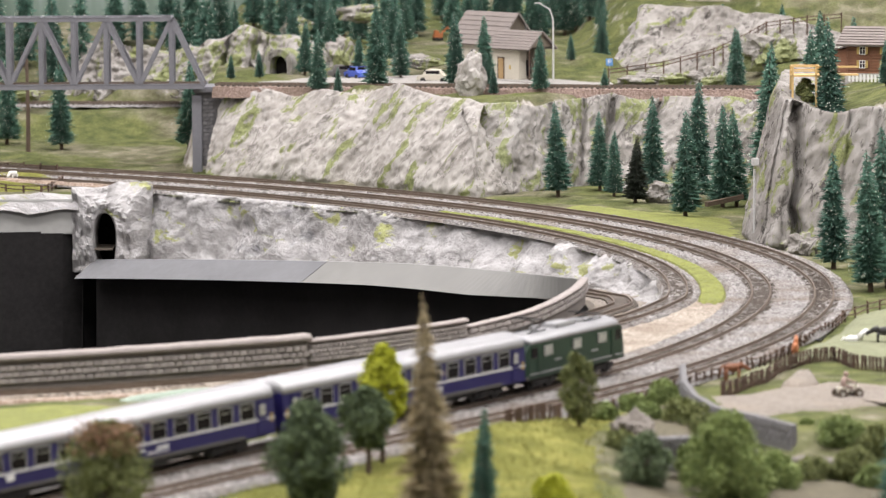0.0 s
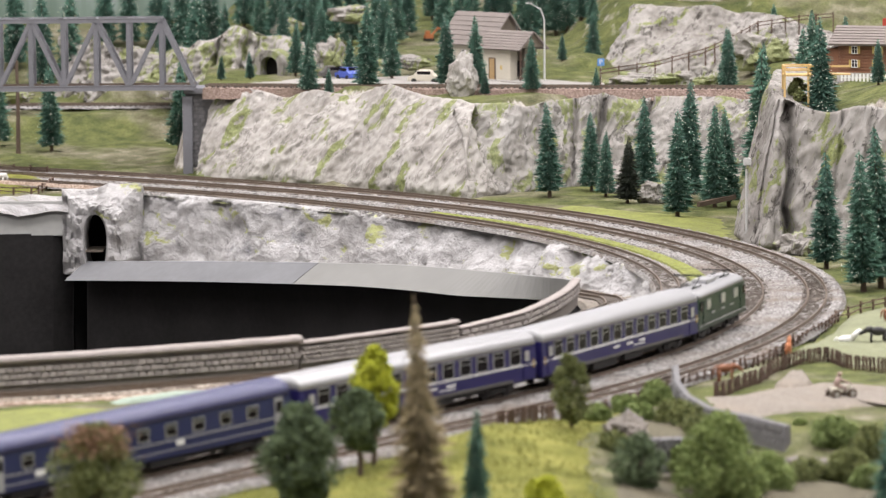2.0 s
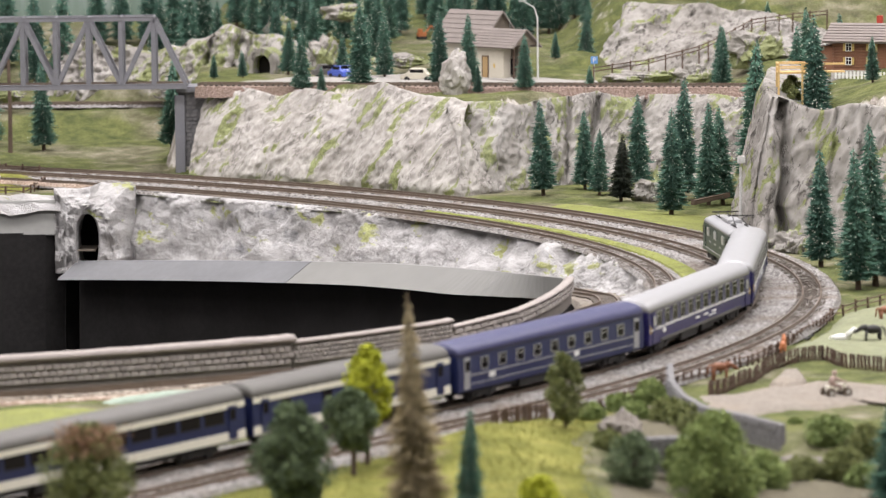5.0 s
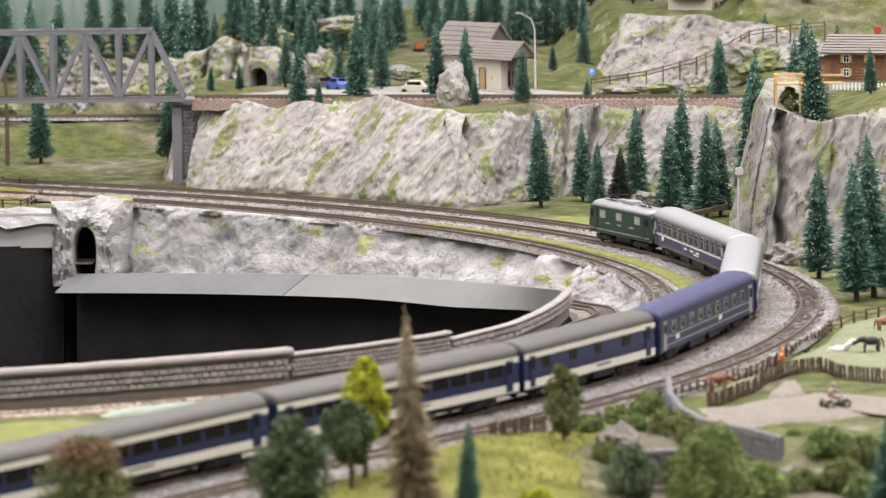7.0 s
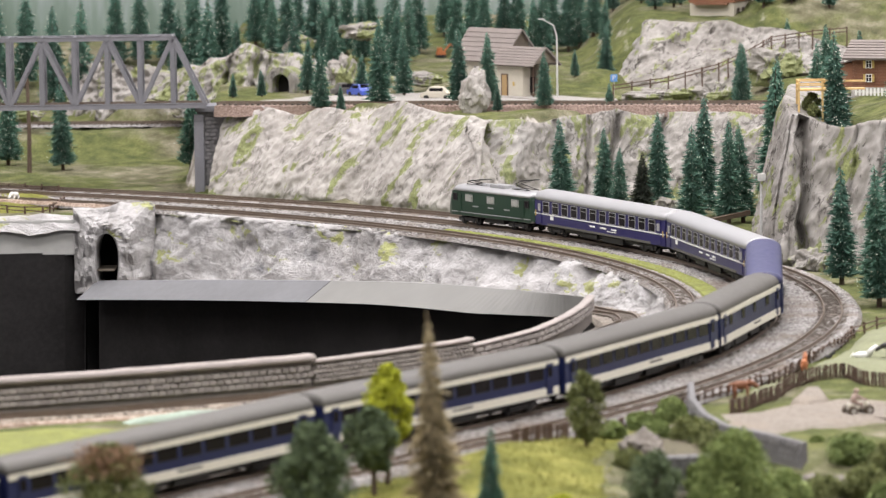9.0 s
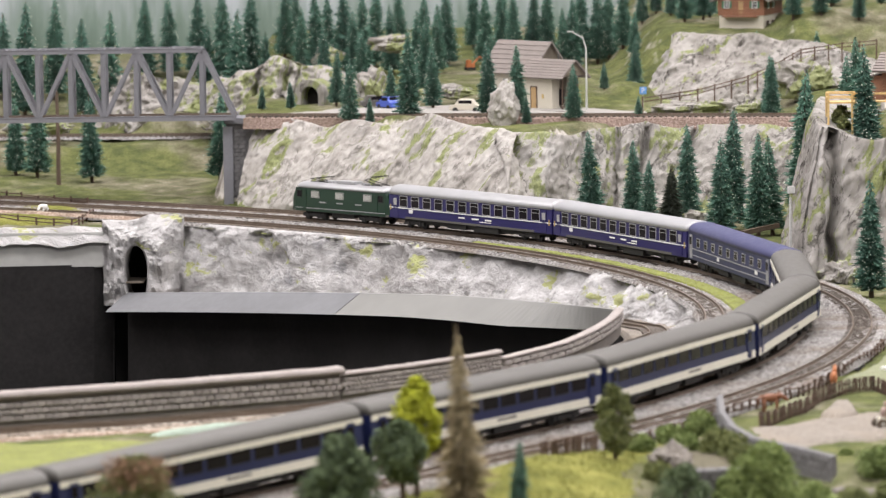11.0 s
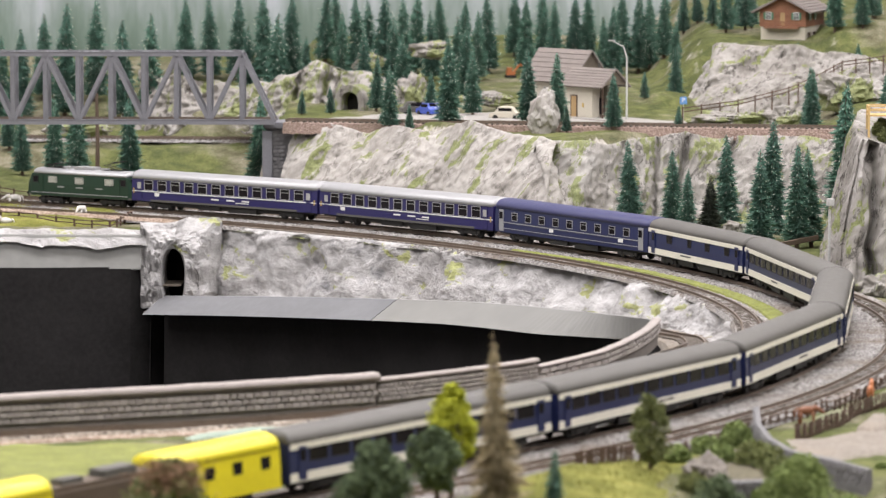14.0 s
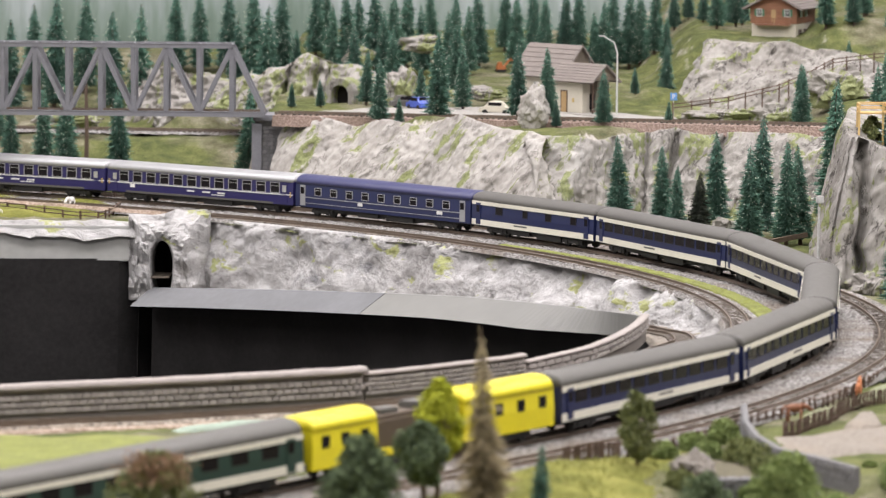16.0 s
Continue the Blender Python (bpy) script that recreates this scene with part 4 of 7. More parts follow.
def window_at(parent, x, side, z, w, h, frame_mat="alu", split=True):
    key = (round(w, 4), round(h, 4), frame_mat, split)
    if key not in GLASS:
        t = 0.0006
        specs = [(0, 0, h / 2, w, 0.0007, t), (0, 0, -h / 2, w, 0.0007, t), (-w / 2, 0, 0, t, 0.0007, h + t), (w / 2, 0, 0, t, 0.0007, h + t)]
        if split:
            specs.append((0, 0, h * 0.18, w, 0.0006, t * 0.8))
        GLASS[key] = (mesh_of("window", boxes((0, 0, 0, w, 0.0004, h)), "glass"), mesh_of("window_frame", boxes(*specs), frame_mat))
    y = side * (HALF + 0.0002)
    g = part("window", GLASS[key][0], "glass", parent, at=pose(x, y, z))
    part("window_frame", GLASS[key][1], frame_mat, g)


def underframe(t, L):
    part("underframe", boxes((0, 0, 0.0098, L - 0.008, 0.026, 0.0026), (-0.028, 0, 0.0066, 0.044, 0.0290, 0.0060), (0.024, 0, 0.0070, 0.034, 0.0290, 0.0050), (0, 0, 0.0078, L - 0.10, 0.0240, 0.0040), bev=0.0003), "black", t, "black underframe with equipment boxes")
    for e in (-1, 1):
        bm = bmesh.new()
        for side in (-1, 1):
            tube(bm, [(e * (L / 2 - 0.003), side * 0.010, 0.0118), (e * (L / 2 + 0.001), side * 0.010, 0.0118), (e * (L / 2 + 0.0013), side * 0.010, 0.0118), (e * (L / 2 + 0.002), side * 0.010, 0.0118)], [0.001, 0.001, 0.0026, 0.0024], 10)
        part("buffers", bm, "black", t)
        part("gangway", boxes((e * (L / 2 + 0.0008), 0, 0.025, 0.0035, 0.011, 0.025), bev=0.0006), "black", t, "black rubber gangway")
    for x in (-L / 2 + 0.042, L / 2 - 0.042):
        bogie(t, x)


def coach(label, L, body, roof, windows, style):
    t = thing("passenger_coach", Matrix(), label, "coach", "coaches of the train")
    part("body", extrude_profile(SIDE, -L / 2, L / 2), body, t)
    part("roof", extrude_profile(ROOF, -L / 2, L / 2, 0.05), roof, t, "", True)
    for e in (-1, 1):
        part("end_wall", boxes((e * (L / 2 + 0.0002), 0, 0.025, 0.0006, 0.030, 0.024)), body, t)
    underframe(t, L)
    for side in (-1, 1):
        y = side * (HALF + 0.0003)
        if style == "line":
            part("waist_line", boxes((0, y, 0.0222, L - 0.001, 0.0006, 0.0011)), "white", t, "thin white waist line")
            part("skirt_line", boxes((0, y - side * 0.0001, 0.0118, L - 0.06, 0.0006, 0.0022)), "roofgrey", t, "grey skirt line")
            part("crest", boxes((side * L * 0.36, y, 0.0190, 0.0075, 0.0007, 0.0042), bev=0.0003), "white", t, "pale oval crest")
            for k, (bx, bw) in enumerate(((0.035, 0.011), (0.012, 0.012), (-0.012, 0.011))):
                part("lettering", boxes((-side * bx, y, 0.0180, bw, 0.0006, 0.0016)), "white", t, "unreadable white lettering")
            part("lettering", boxes((-side * 0.03, y, 0.0155, 0.02, 0.0006, 0.0008)), "white", t, "unreadable small white lettering")
            for e in (-1, 1):
                part("handrail", boxes((e * (L / 2 - 0.0035), y, 0.0225, 0.0016, 0.0012, 0.006)), "gold", t, "brass handrail at the coach end")
        elif style == "sleeper":
            part("waist_line", boxes((0, y, 0.0215, L - 0.02, 0.0006, 0.0009)), "silver", t, "thin silver waist line")
            part("skirt_line", boxes((0, y, 0.0150, L - 0.02, 0.0006, 0.0006)), "silver", t, "thin silver lower line")
            part("crest", boxes((L * 0.12, y, 0.0190, 0.008, 0.0007, 0.0038), bev=0.0003), "white", t, "pale crest")
            part("crest", boxes((-L * 0.33, y, 0.0190, 0.009, 0.0007, 0.0038), bev=0.0003), "white", t, "pale crest")
        else:
            part("upper_band", boxes((0, y, 0.0352, L - 0.0006, 0.0006, 0.0040)), "cream", t, "cream band under the roof")
            part("lower_band", boxes((0, y, 0.0140, L - 0.0006, 0.0008, 0.0062)), "cream", t, "cream band along the sill")
            part("lettering", boxes((0.02, y, 0.0150, 0.024, 0.0011, 0.0016)), "roofgrey", t, "unreadable dark lettering")
        for x, w, h in windows:
            window_at(t, x, side, 0.0295 if style == "line" else 0.0287, w, h, "alu" if style != "bands" else "black", style != "bands")
        for e in (-1, 1):
            dm = "silver" if style == "sleeper" else body
            d = part("door", boxes((e * (L / 2 - 0.0125), y + side * (0.0003 if style == "bands" else -0.0001), 0.0235, 0.0085, 0.0008, 0.0235), bev=0.0002), dm, t, "coach door")
            part("door_window", boxes((e * (L / 2 - 0.0125), y + side * 0.0005, 0.0290, 0.0055, 0.0008, 0.0075)), "alu" if style == "line" else "glass", d)
    return t


def loco():
    L = 0.157
    t = thing("electric_locomotive", Matrix(), "dark green electric locomotive with silver roof hauling the train", "locomotive")
    bm = bmesh.new()
    rows = []
    for x, zl, k, top in ((-L / 2, 0.012, 0.90, 0.026), (-L / 2 + 0.006, 0.0105, 1.0, 0.0365), (-L / 2 + 0.02, 0.0105, 1.0, 0.0372), (L / 2 - 0.02, 0.0105, 1.0, 0.0372), (L / 2 - 0.006, 0.0105, 1.0, 0.0365), (L / 2, 0.012, 0.90, 0.026)):
        rows.append([bm.verts.new((x, y * k, z)) for y, z in ((-HALF, zl), (-HALF, 0.024 if top > 0.03 else 0.020), (-HALF + 0.0008, top), (HALF - 0.0008, top), (HALF, 0.024 if top > 0.03 else 0.020), (HALF, zl))])
    grid_faces(bm, rows, True)
    bm.faces.new(rows[0]), bm.faces.new(rows[-1])
    bmesh.ops.recalc_face_normals(bm, faces=bm.faces[:])
    part("body", bm, "green", t)
    part("roof", extrude_profile([(y * 0.97, 0.0368 + (z - 0.0366) * 0.62) for y, z in ROOF], -L / 2 + 0.008, L / 2 - 0.008, 0.10), "silver", t, "silver roof", True)
    part("roof_gear", boxes((0, 0, 0.0442, 0.030, 0.014, 0.0035), (0.028, 0, 0.0438, 0.012, 0.010, 0.003), (-0.03, 0.004, 0.0436, 0.012, 0.004, 0.004), bev=0.0006), "silver", t, "silver roof equipment boxes")
    part("frame", boxes((0, 0, 0.0112, L - 0.002, 0.0326, 0.0024), bev=0.0003), "roofgrey", t, "grey frame")
    for side in (-1, 1):
        y = side * (HALF + 0.0002)
        part("waist_line", boxes((0, y, 0.0140, L - 0.012, 0.0006, 0.0008)), "silver", t, "silver line along the frame")
        for x in (-0.045, 0.0, 0.040):
            window_at(t, x, side, 0.0300, 0.0125, 0.0072, "alu", False)
            # Pale sheet set just outside the dark pane.
            part("pale_sheet", boxes((x, y + side * 0.0004, 0.0300, 0.011, 0.0004, 0.0060)), "alu", t, "pale sheet over the window")
        for e in (-1, 1):
            window_at(t, e * (L / 2 - 0.0125), side, 0.0300, 0.0070, 0.0072, "black", False)
            part("door", boxes((e * (L / 2 - 0.0205), y, 0.0235, 0.0062, 0.0006, 0.0210), bev=0.0002), "green", t)
        for x in (-0.030, 0.0, 0.028):
            part("lettering", boxes((x, y, 0.0215, 0.010, 0.0005, 0.0013)), "silver", t, "unreadable silver lettering")
    for e in (-1, 1):
        for side in (-1, 1):
            m = pose(e * (L / 2 - 0.0022), side * 0.0072, 0.0307, 0, e * -30, 0)
            part("windscreen", boxes((0, 0, 0, 0.0006, 0.0105, 0.0085), bev=0.0002), "glass", t, at=m)
            bm = bmesh.new()
            tube(bm, [(0, 0, 0), (e * 0.0012, 0, 0)], [0.0016, 0.0014], 10)
            part("headlight", bm, "white", t, at=pose(e * (L / 2 - 0.0004), side * 0.0105, 0.0165))
            bm = bmesh.new()
            tube(bm, [(e * (L / 2 - 0.001), side * 0.010, 0.0118), (e * (L / 2 + 0.003), side * 0.010, 0.0118), (e * (L / 2 + 0.0032), side * 0.010, 0.0118), (e * (L / 2 + 0.004), side * 0.010, 0.0118)], [0.001, 0.001, 0.0027, 0.0025], 10)
            part("buffer", bm, "black", t)
    # one raised and one folded current collector
    for x0, rise in ((0.044, 0.002), (-0.044, 0.007)):
        bm = bmesh.new()
        z0 = 0.0436
        for side in (-1, 1):
            beam(bm, (x0 - 0.014, side * 0.006, z0), (x0 + 0.014, side * 0.006, z0), 0.0008, 0.0008)
            beam(bm, (x0 - 0.012, side * 0.006, z0), (x0 + 0.016, side * 0.004, z0 + 0.0016 + rise * 0.5), 0.0007, 0.0007)
            beam(bm, (x0 + 0.016, side * 0.004, z0 + 0.0016 + rise * 0.5), (x0 - 0.004, side * 0.008, z0 + 0.003 + rise), 0.0006, 0.0006)
        for dx in (-0.006, -0.002):
            beam(bm, (x0 + dx, -0.0125, z0 + 0.003 + rise), (x0 + dx, 0.0125, z0 + 0.003 + rise), 0.0008, 0.0008)
        part("pantograph", bm, "black", t, "thin metal current collector")
    for x in (-0.046, 0.046):
        bogie(t, x)
    part("tank", boxes((0, 0, 0.0072, 0.036, 0.024, 0.005), bev=0.0005), "black", t)
    return t


def works_car():
    L = 0.272
    t = thing("works_railcar", Matrix(), "bright yellow works railcar with a low brown middle", "railcar")
    underframe(t, L)
    for x0, x1 in ((L / 2 - 0.105, L / 2), (-L / 2, -L / 2 + 0.070)):
        part("cab", extrude_profile([(y, z if z > 0.02 else 0.0095) for y, z in SIDE], x0, x1), "yellow", t, "yellow cab")
        part("cab_roof", extrude_profile(ROOF, x0, x1, 0.05), "yellow", t, "yellow cab roof", True)
        n = int((x1 - x0) / 0.021)
        for i in range(n):
            for side in (-1, 1):
                window_at(t, x0 + 0.014 + i * (x1 - x0 - 0.028) / max(1, n - 1), side, 0.0285, 0.0075, 0.0080, "black", False)
    part("hood", boxes((-0.0175, 0, 0.0245, 0.097, 0.027, 0.027), bev=0.003), "brown", t, "brown equipment hood")
    part("hood_gear", boxes((0.0, 0, 0.0400, 0.03, 0.016, 0.006), (-0.04, 0, 0.0395, 0.02, 0.012, 0.004), bev=0.001), "roofgrey", t)
    part("side_beam", boxes((-0.0175, HALF - 0.001, 0.0135, 0.097, 0.003, 0.005), (-0.0175, -HALF + 0.001, 0.0135, 0.097, 0.003, 0.005)), "yellow", t)
    return t


def rows_of(x0, x1, n, w, h):
    return [(x0 + (x1 - x0) * i / (n - 1), w, h) for i in range(n)]


L1, L4, L5 = 0.2867, 0.2212, 0.2872
CONSIST = [
    (loco(), 0.157),
    (coach("violet blue express coach with silver roof and white waist line", L1, "blue", "silver", rows_of(-0.1165, 0.1165, 12, 0.0135, 0.0118), "line"), L1),
    (coach("violet blue express coach with silver roof and pale crest", L1, "blue", "silver", rows_of(-0.1165, 0.1165, 12, 0.0135, 0.0118), "line"), L1),
    (coach("dark blue sleeping coach with blue roof and small windows", L1, "navy", "roofblue", rows_of(-0.105, 0.105, 9, 0.0105, 0.0085), "sleeper"), L1),
    (coach("navy and cream luggage coach with few windows and grey roof", L4, "navy", "roofgrey", [(-0.075, 0.010, 0.008), (-0.03, 0.010, 0.008), (0.012, 0.008, 0.008), (0.06, 0.012, 0.008)], "bands"), L4),
]
first = coach("navy and cream express coach with dark grey roof", L5, "navy", "roofgrey", rows_of(-0.114, 0.114, 11, 0.0185, 0.0095), "bands")
CONSIST.append((first, L5))
for i in range(4):
    CONSIST.append((copy_thing(first, Matrix()), L5))
CONSIST.append((works_car(), 0.272))
green_coach = coach("dark green and pale grey coach with grey roof", L5, "coachgreen", "roofgrey", rows_of(-0.112, 0.112, 9, 0.0150, 0.0095), "bands")
CONSIST += [(green_coach, L5), (copy_thing(green_coach, Matrix()), L5)]
SPEED, HEAD0 = 0.1584, 0.0393 - 1.5 * 0.1584
# the train runs a little unevenly: metres gained or lost by these seconds
SURGE_T, SURGE = (0, 3, 6, 9, 13, 16), (-0.008, -0.005, 0.001, 0.003, -0.005, -0.0105)


def rail_pose(mid, length):
    """The pose of a vehicle whose bogies stand on the main line."""
    half = length / 2 - 0.042
    (ax, ay, _), (bx, by, _) = on_line(mid - half), on_line(mid + half)
    az, bz = main_z(mid - half), main_z(mid + half)
    return pose((ax + bx) / 2, (ay + by) / 2, (az + bz) / 2 + 0.0002, 0, -math.degrees(math.atan2(bz - az, 2 * half)), math.degrees(math.atan2(by - ay, bx - ax)))


def motions():
    back = 0.157 + 0.001
    for ob, length in CONSIST:
        rows = []
        for i in range(33):
            t = i * 0.5
            rows.append((t, rail_pose(HEAD0 + SPEED * t + lerp(t, SURGE_T, SURGE) + back - length / 2, length)))
        walk(ob, rows)
        back -= length + (0.001 if ob is CONSIST[0][0] else 0.006)


# ---- trees ----
def fir_meshes(seed, needles, bristles=4800, slim=0.93, taper=0.64, width=0.0056, tiers=15, speck=230):
    """A unit fir, 1 high: a bottle brush of thin bristles in loose tiers, with pale tips."""
    rng = random.Random(seed)
    bm = bmesh.new()
    tips = []
    for i in range(bristles):
        u = 1 - math.sqrt(rng.random())
        wave = u * tiers + seed * 0.3 + rng.uniform(-0.25, 0.25)
        tier = wave - math.floor(wave)
        r = (0.165 * (1 - u) ** taper + 0.010) * slim * (1.22 - 0.52 * tier) * rng.uniform(0.60, 1.18)
        r *= min(1.0, 0.62 + 6 * u)
        a = rng.uniform(0, 2 * math.pi)
        r *= 1 + 0.16 * math.sin(3 * a + math.floor(wave) * 2.3) + 0.08 * math.sin(math.floor(wave) * 5.1 + seed)
        z = 0.075 + 0.90 * u
        d, sd = Vector((math.cos(a), math.sin(a), 0)), Vector((-math.sin(a), math.cos(a), 0))
        roll = rng.uniform(-1.2, 1.2)
        w = (sd * math.cos(roll) + Vector((0, 0, 1)) * math.sin(roll)) * width * rng.uniform(0.7, 1.3)
        p0 = Vector((0, 0, z + 0.02)) + d * r * 0.15
        p2 = Vector((0, 0, z - 0.10 * r + rng.uniform(-0.010, 0.016))) + d * r + sd * rng.uniform(-0.02, 0.02)
        pm = p0.lerp(p2, 0.6) - Vector((0, 0, 0.10 * r))
        bm.faces.new([bm.verts.new(q) for q in (p0, pm + w, p2, pm - w)])
        if len(tips) < speck and i % max(1, bristles // max(1, speck)) == 0:
            tips.append(p2)
    for p in tips:
        s = 0.0062 * rng.uniform(0.6, 1.4)
        x, y, z = Vector((s, 0, 0)), Vector((0, s, 0)), Vector((0, 0, s * 0.8))
        v = [bm.verts.new(p + q) for q in (x, y, -x, -y, z, -z)]
        for k in range(4):
            bm.faces.new((v[k], v[(k + 1) % 4], v[4])).material_index = 1
            bm.faces.new((v[(k + 1) % 4], v[k], v[5])).material_index = 1
    trunk = bmesh.new()
    tube(trunk, [(0, 0, -0.04), (0, 0, 0.1), (0, 0, 0.97)], [0.026, 0.020, 0.004], 8)
    crown = mesh_of("crown", bm, needles)
    crown.materials.append(M["speck"])
    return mesh_of("trunk", trunk, "bark"), crown


FIRS = [fir_meshes(k, "fir") for k in range(4)]
DARKFIR, BROWNFIR = fir_meshes(11, "darkfir", speck=0), fir_meshes(12, "brownfir", 4200, 0.82, 1.0, 0.0034, 15, 0)


def fir(x, y, h, meshes, label, z=None, wide=1.0, rng=random.Random(5), group="fir trees of the forest"):
    t = thing("fir_tree", pose(x, y, height(x, y) if z is None else z, rng.uniform(-2, 2), rng.uniform(-2, 2), rng.uniform(0, 360)), label, "tree", group)
    k = h ** 0.8 * 0.1 ** 0.2 * wide * 0.92
    for me, name in zip(meshes, ("trunk", "crown")):
        ob = part(name, me, "fir", t)
        ob.scale = (k, k, h)
    return t


FIRS_LEFT = ((-0.722, 5.9, 0.122), (-0.695, 5.9, 0.132), (-0.676, 6.0, 0.126), (-0.636, 5.9, 0.167), (-0.603, 6.0, 0.148), (-0.554, 5.9, 0.144), (-0.517, 5.9, 0.156), (-0.482, 6.1, 0.126), (-0.446, 6.1, 0.122), (-0.408, 6.1, 0.126), (-0.389, 6.0, 0.11), (-0.648, 5.5, 0.093), (-0.606, 5.5, 0.106), (-0.573, 5.45, 0.124), (-0.498, 5.4, 0.119), (-0.326, 5.26, 0.118), (-0.677, 5.6, 0.08))
FIRS_BACK = ((-0.362, 6.0, 0.163), (-0.331, 6.1, 0.13), (-0.282, 6.1, 0.115), (-0.298, 5.85, 0.066), (-0.249, 5.9, 0.097), (-0.222, 5.8, 0.128), (-0.214, 6.0, 0.108), (-0.191, 5.9, 0.129), (-0.176, 5.8, 0.096), (-0.15, 6.0, 0.122), (-0.118, 6.2, 0.086), (-0.082, 6.0, 0.105), (-0.047, 6.0, 0.119), (0.005, 6.0, 0.112), (0.032, 6.1, 0.11), (0.074, 6.1, 0.102), (0.115, 5.9, 0.092), (0.139, 6.0, 0.122), (0.164, 6.0, 0.119), (0.196, 5.9, 0.103), (0.205, 5.7, 0.061), (0.247, 6.0, 0.061), (0.277, 5.8, 0.067))
FIRS_DEEP = ((-0.337, 5.8, 0.169), (-0.268, 6.15, 0.101), (-0.209, 5.65, 0.087), (-0.165, 5.95, 0.116), (-0.124, 5.9, 0.1), (-0.061, 5.9, 0.1), (-0.011, 6.15, 0.102), (0.045, 6.0, 0.108), (0.094, 6.1, 0.107), (0.126, 5.9, 0.107), (0.18, 6.0, 0.109), (0.227, 6.0, 0.068), (0.298, 5.9, 0.057))
FIRS_BACK_RIGHT = ((0.315, 5.85, 0.075), (0.263, 5.9, 0.06), (0.275, 5.75, 0.085), (0.302, 5.78, 0.085), (0.412, 5.62, 0.085), (0.449, 5.62, 0.075), (0.467, 5.68, 0.08), (0.198, 5.5, 0.071), (0.385, 5.05, 0.062), (0.416, 5.7, 0.054), (0.434, 5.5, 0.048), (0.360, 5.56, 0.036), (0.472, 5.7, 0.058), (0.497, 5.6, 0.062), (0.536, 5.7, 0.035), (0.591, 5.8, 0.036))
FIRS_SHELF = ((-0.159, 5.1, 0.079), (-0.113, 5.33, 0.06), (-0.089, 5.12, 0.115), (-0.061, 5.3, 0.086), (-0.075, 5.6, 0.101), (-0.086, 5.7, 0.104), (0.008, 5.16, 0.097), (0.043, 5.14, 0.092), (0.053, 5.05, 0.035), (0.109, 5.06, 0.071), (0.157, 5.45, 0.037), (0.186, 5.06, 0.047), (-0.134, 5.08, 0.032), (-0.241, 5.36, 0.037), (-0.278, 5.36, 0.033), (0.347, 5.12, 0.077), (-0.185, 5.4, 0.073), (-0.158, 5.6, 0.088))
FIRS_MEADOW = ((0.123, 4.79, 0.111), (0.173, 4.86, 0.095), (0.187, 4.8, 0.078), (0.234, 4.85, 0.115), (0.254, 4.54, 0.121), (0.302, 4.66, 0.117), (0.319, 4.68, 0.114), (0.277, 4.74, 0.142), (0.366, 4.85, 0.172), (0.347, 5.1, 0.075))
FIRS_RIGHT = ((0.37, 4.05, 0.117), (0.387, 3.86, 0.134), (0.407, 3.9, 0.156), (0.392, 4.33, 0.134), (0.461, 4.45, 0.051), (0.406, 4.75, 0.106), (0.423, 4.8, 0.089), (0.433, 3.95, 0.145), (0.481, 5.0, 0.072))
for n, rows in enumerate((FIRS_LEFT, FIRS_BACK, FIRS_BACK_RIGHT, FIRS_SHELF, FIRS_MEADOW, FIRS_RIGHT, FIRS_DEEP)):
    label = ("dark green model fir tree behind the girder bridge", "dark green model fir tree on the forest hill", "dark green model fir tree near the chalet", "dark green speckled model fir tree on the upper shelf", "dark green speckled model fir tree on the grass by the curve", "tall green speckled model fir tree by the great rock", "dark green model fir tree in the dense forest")[n]
    for i, (x, y, h) in enumerate(rows):
        fir(x, y, h, FIRS[(i * 3 + n) % 4], label)
fir(0.207, 4.70, 0.076, DARKFIR, "nearly black model fir tree among green ones", wide=1.25)


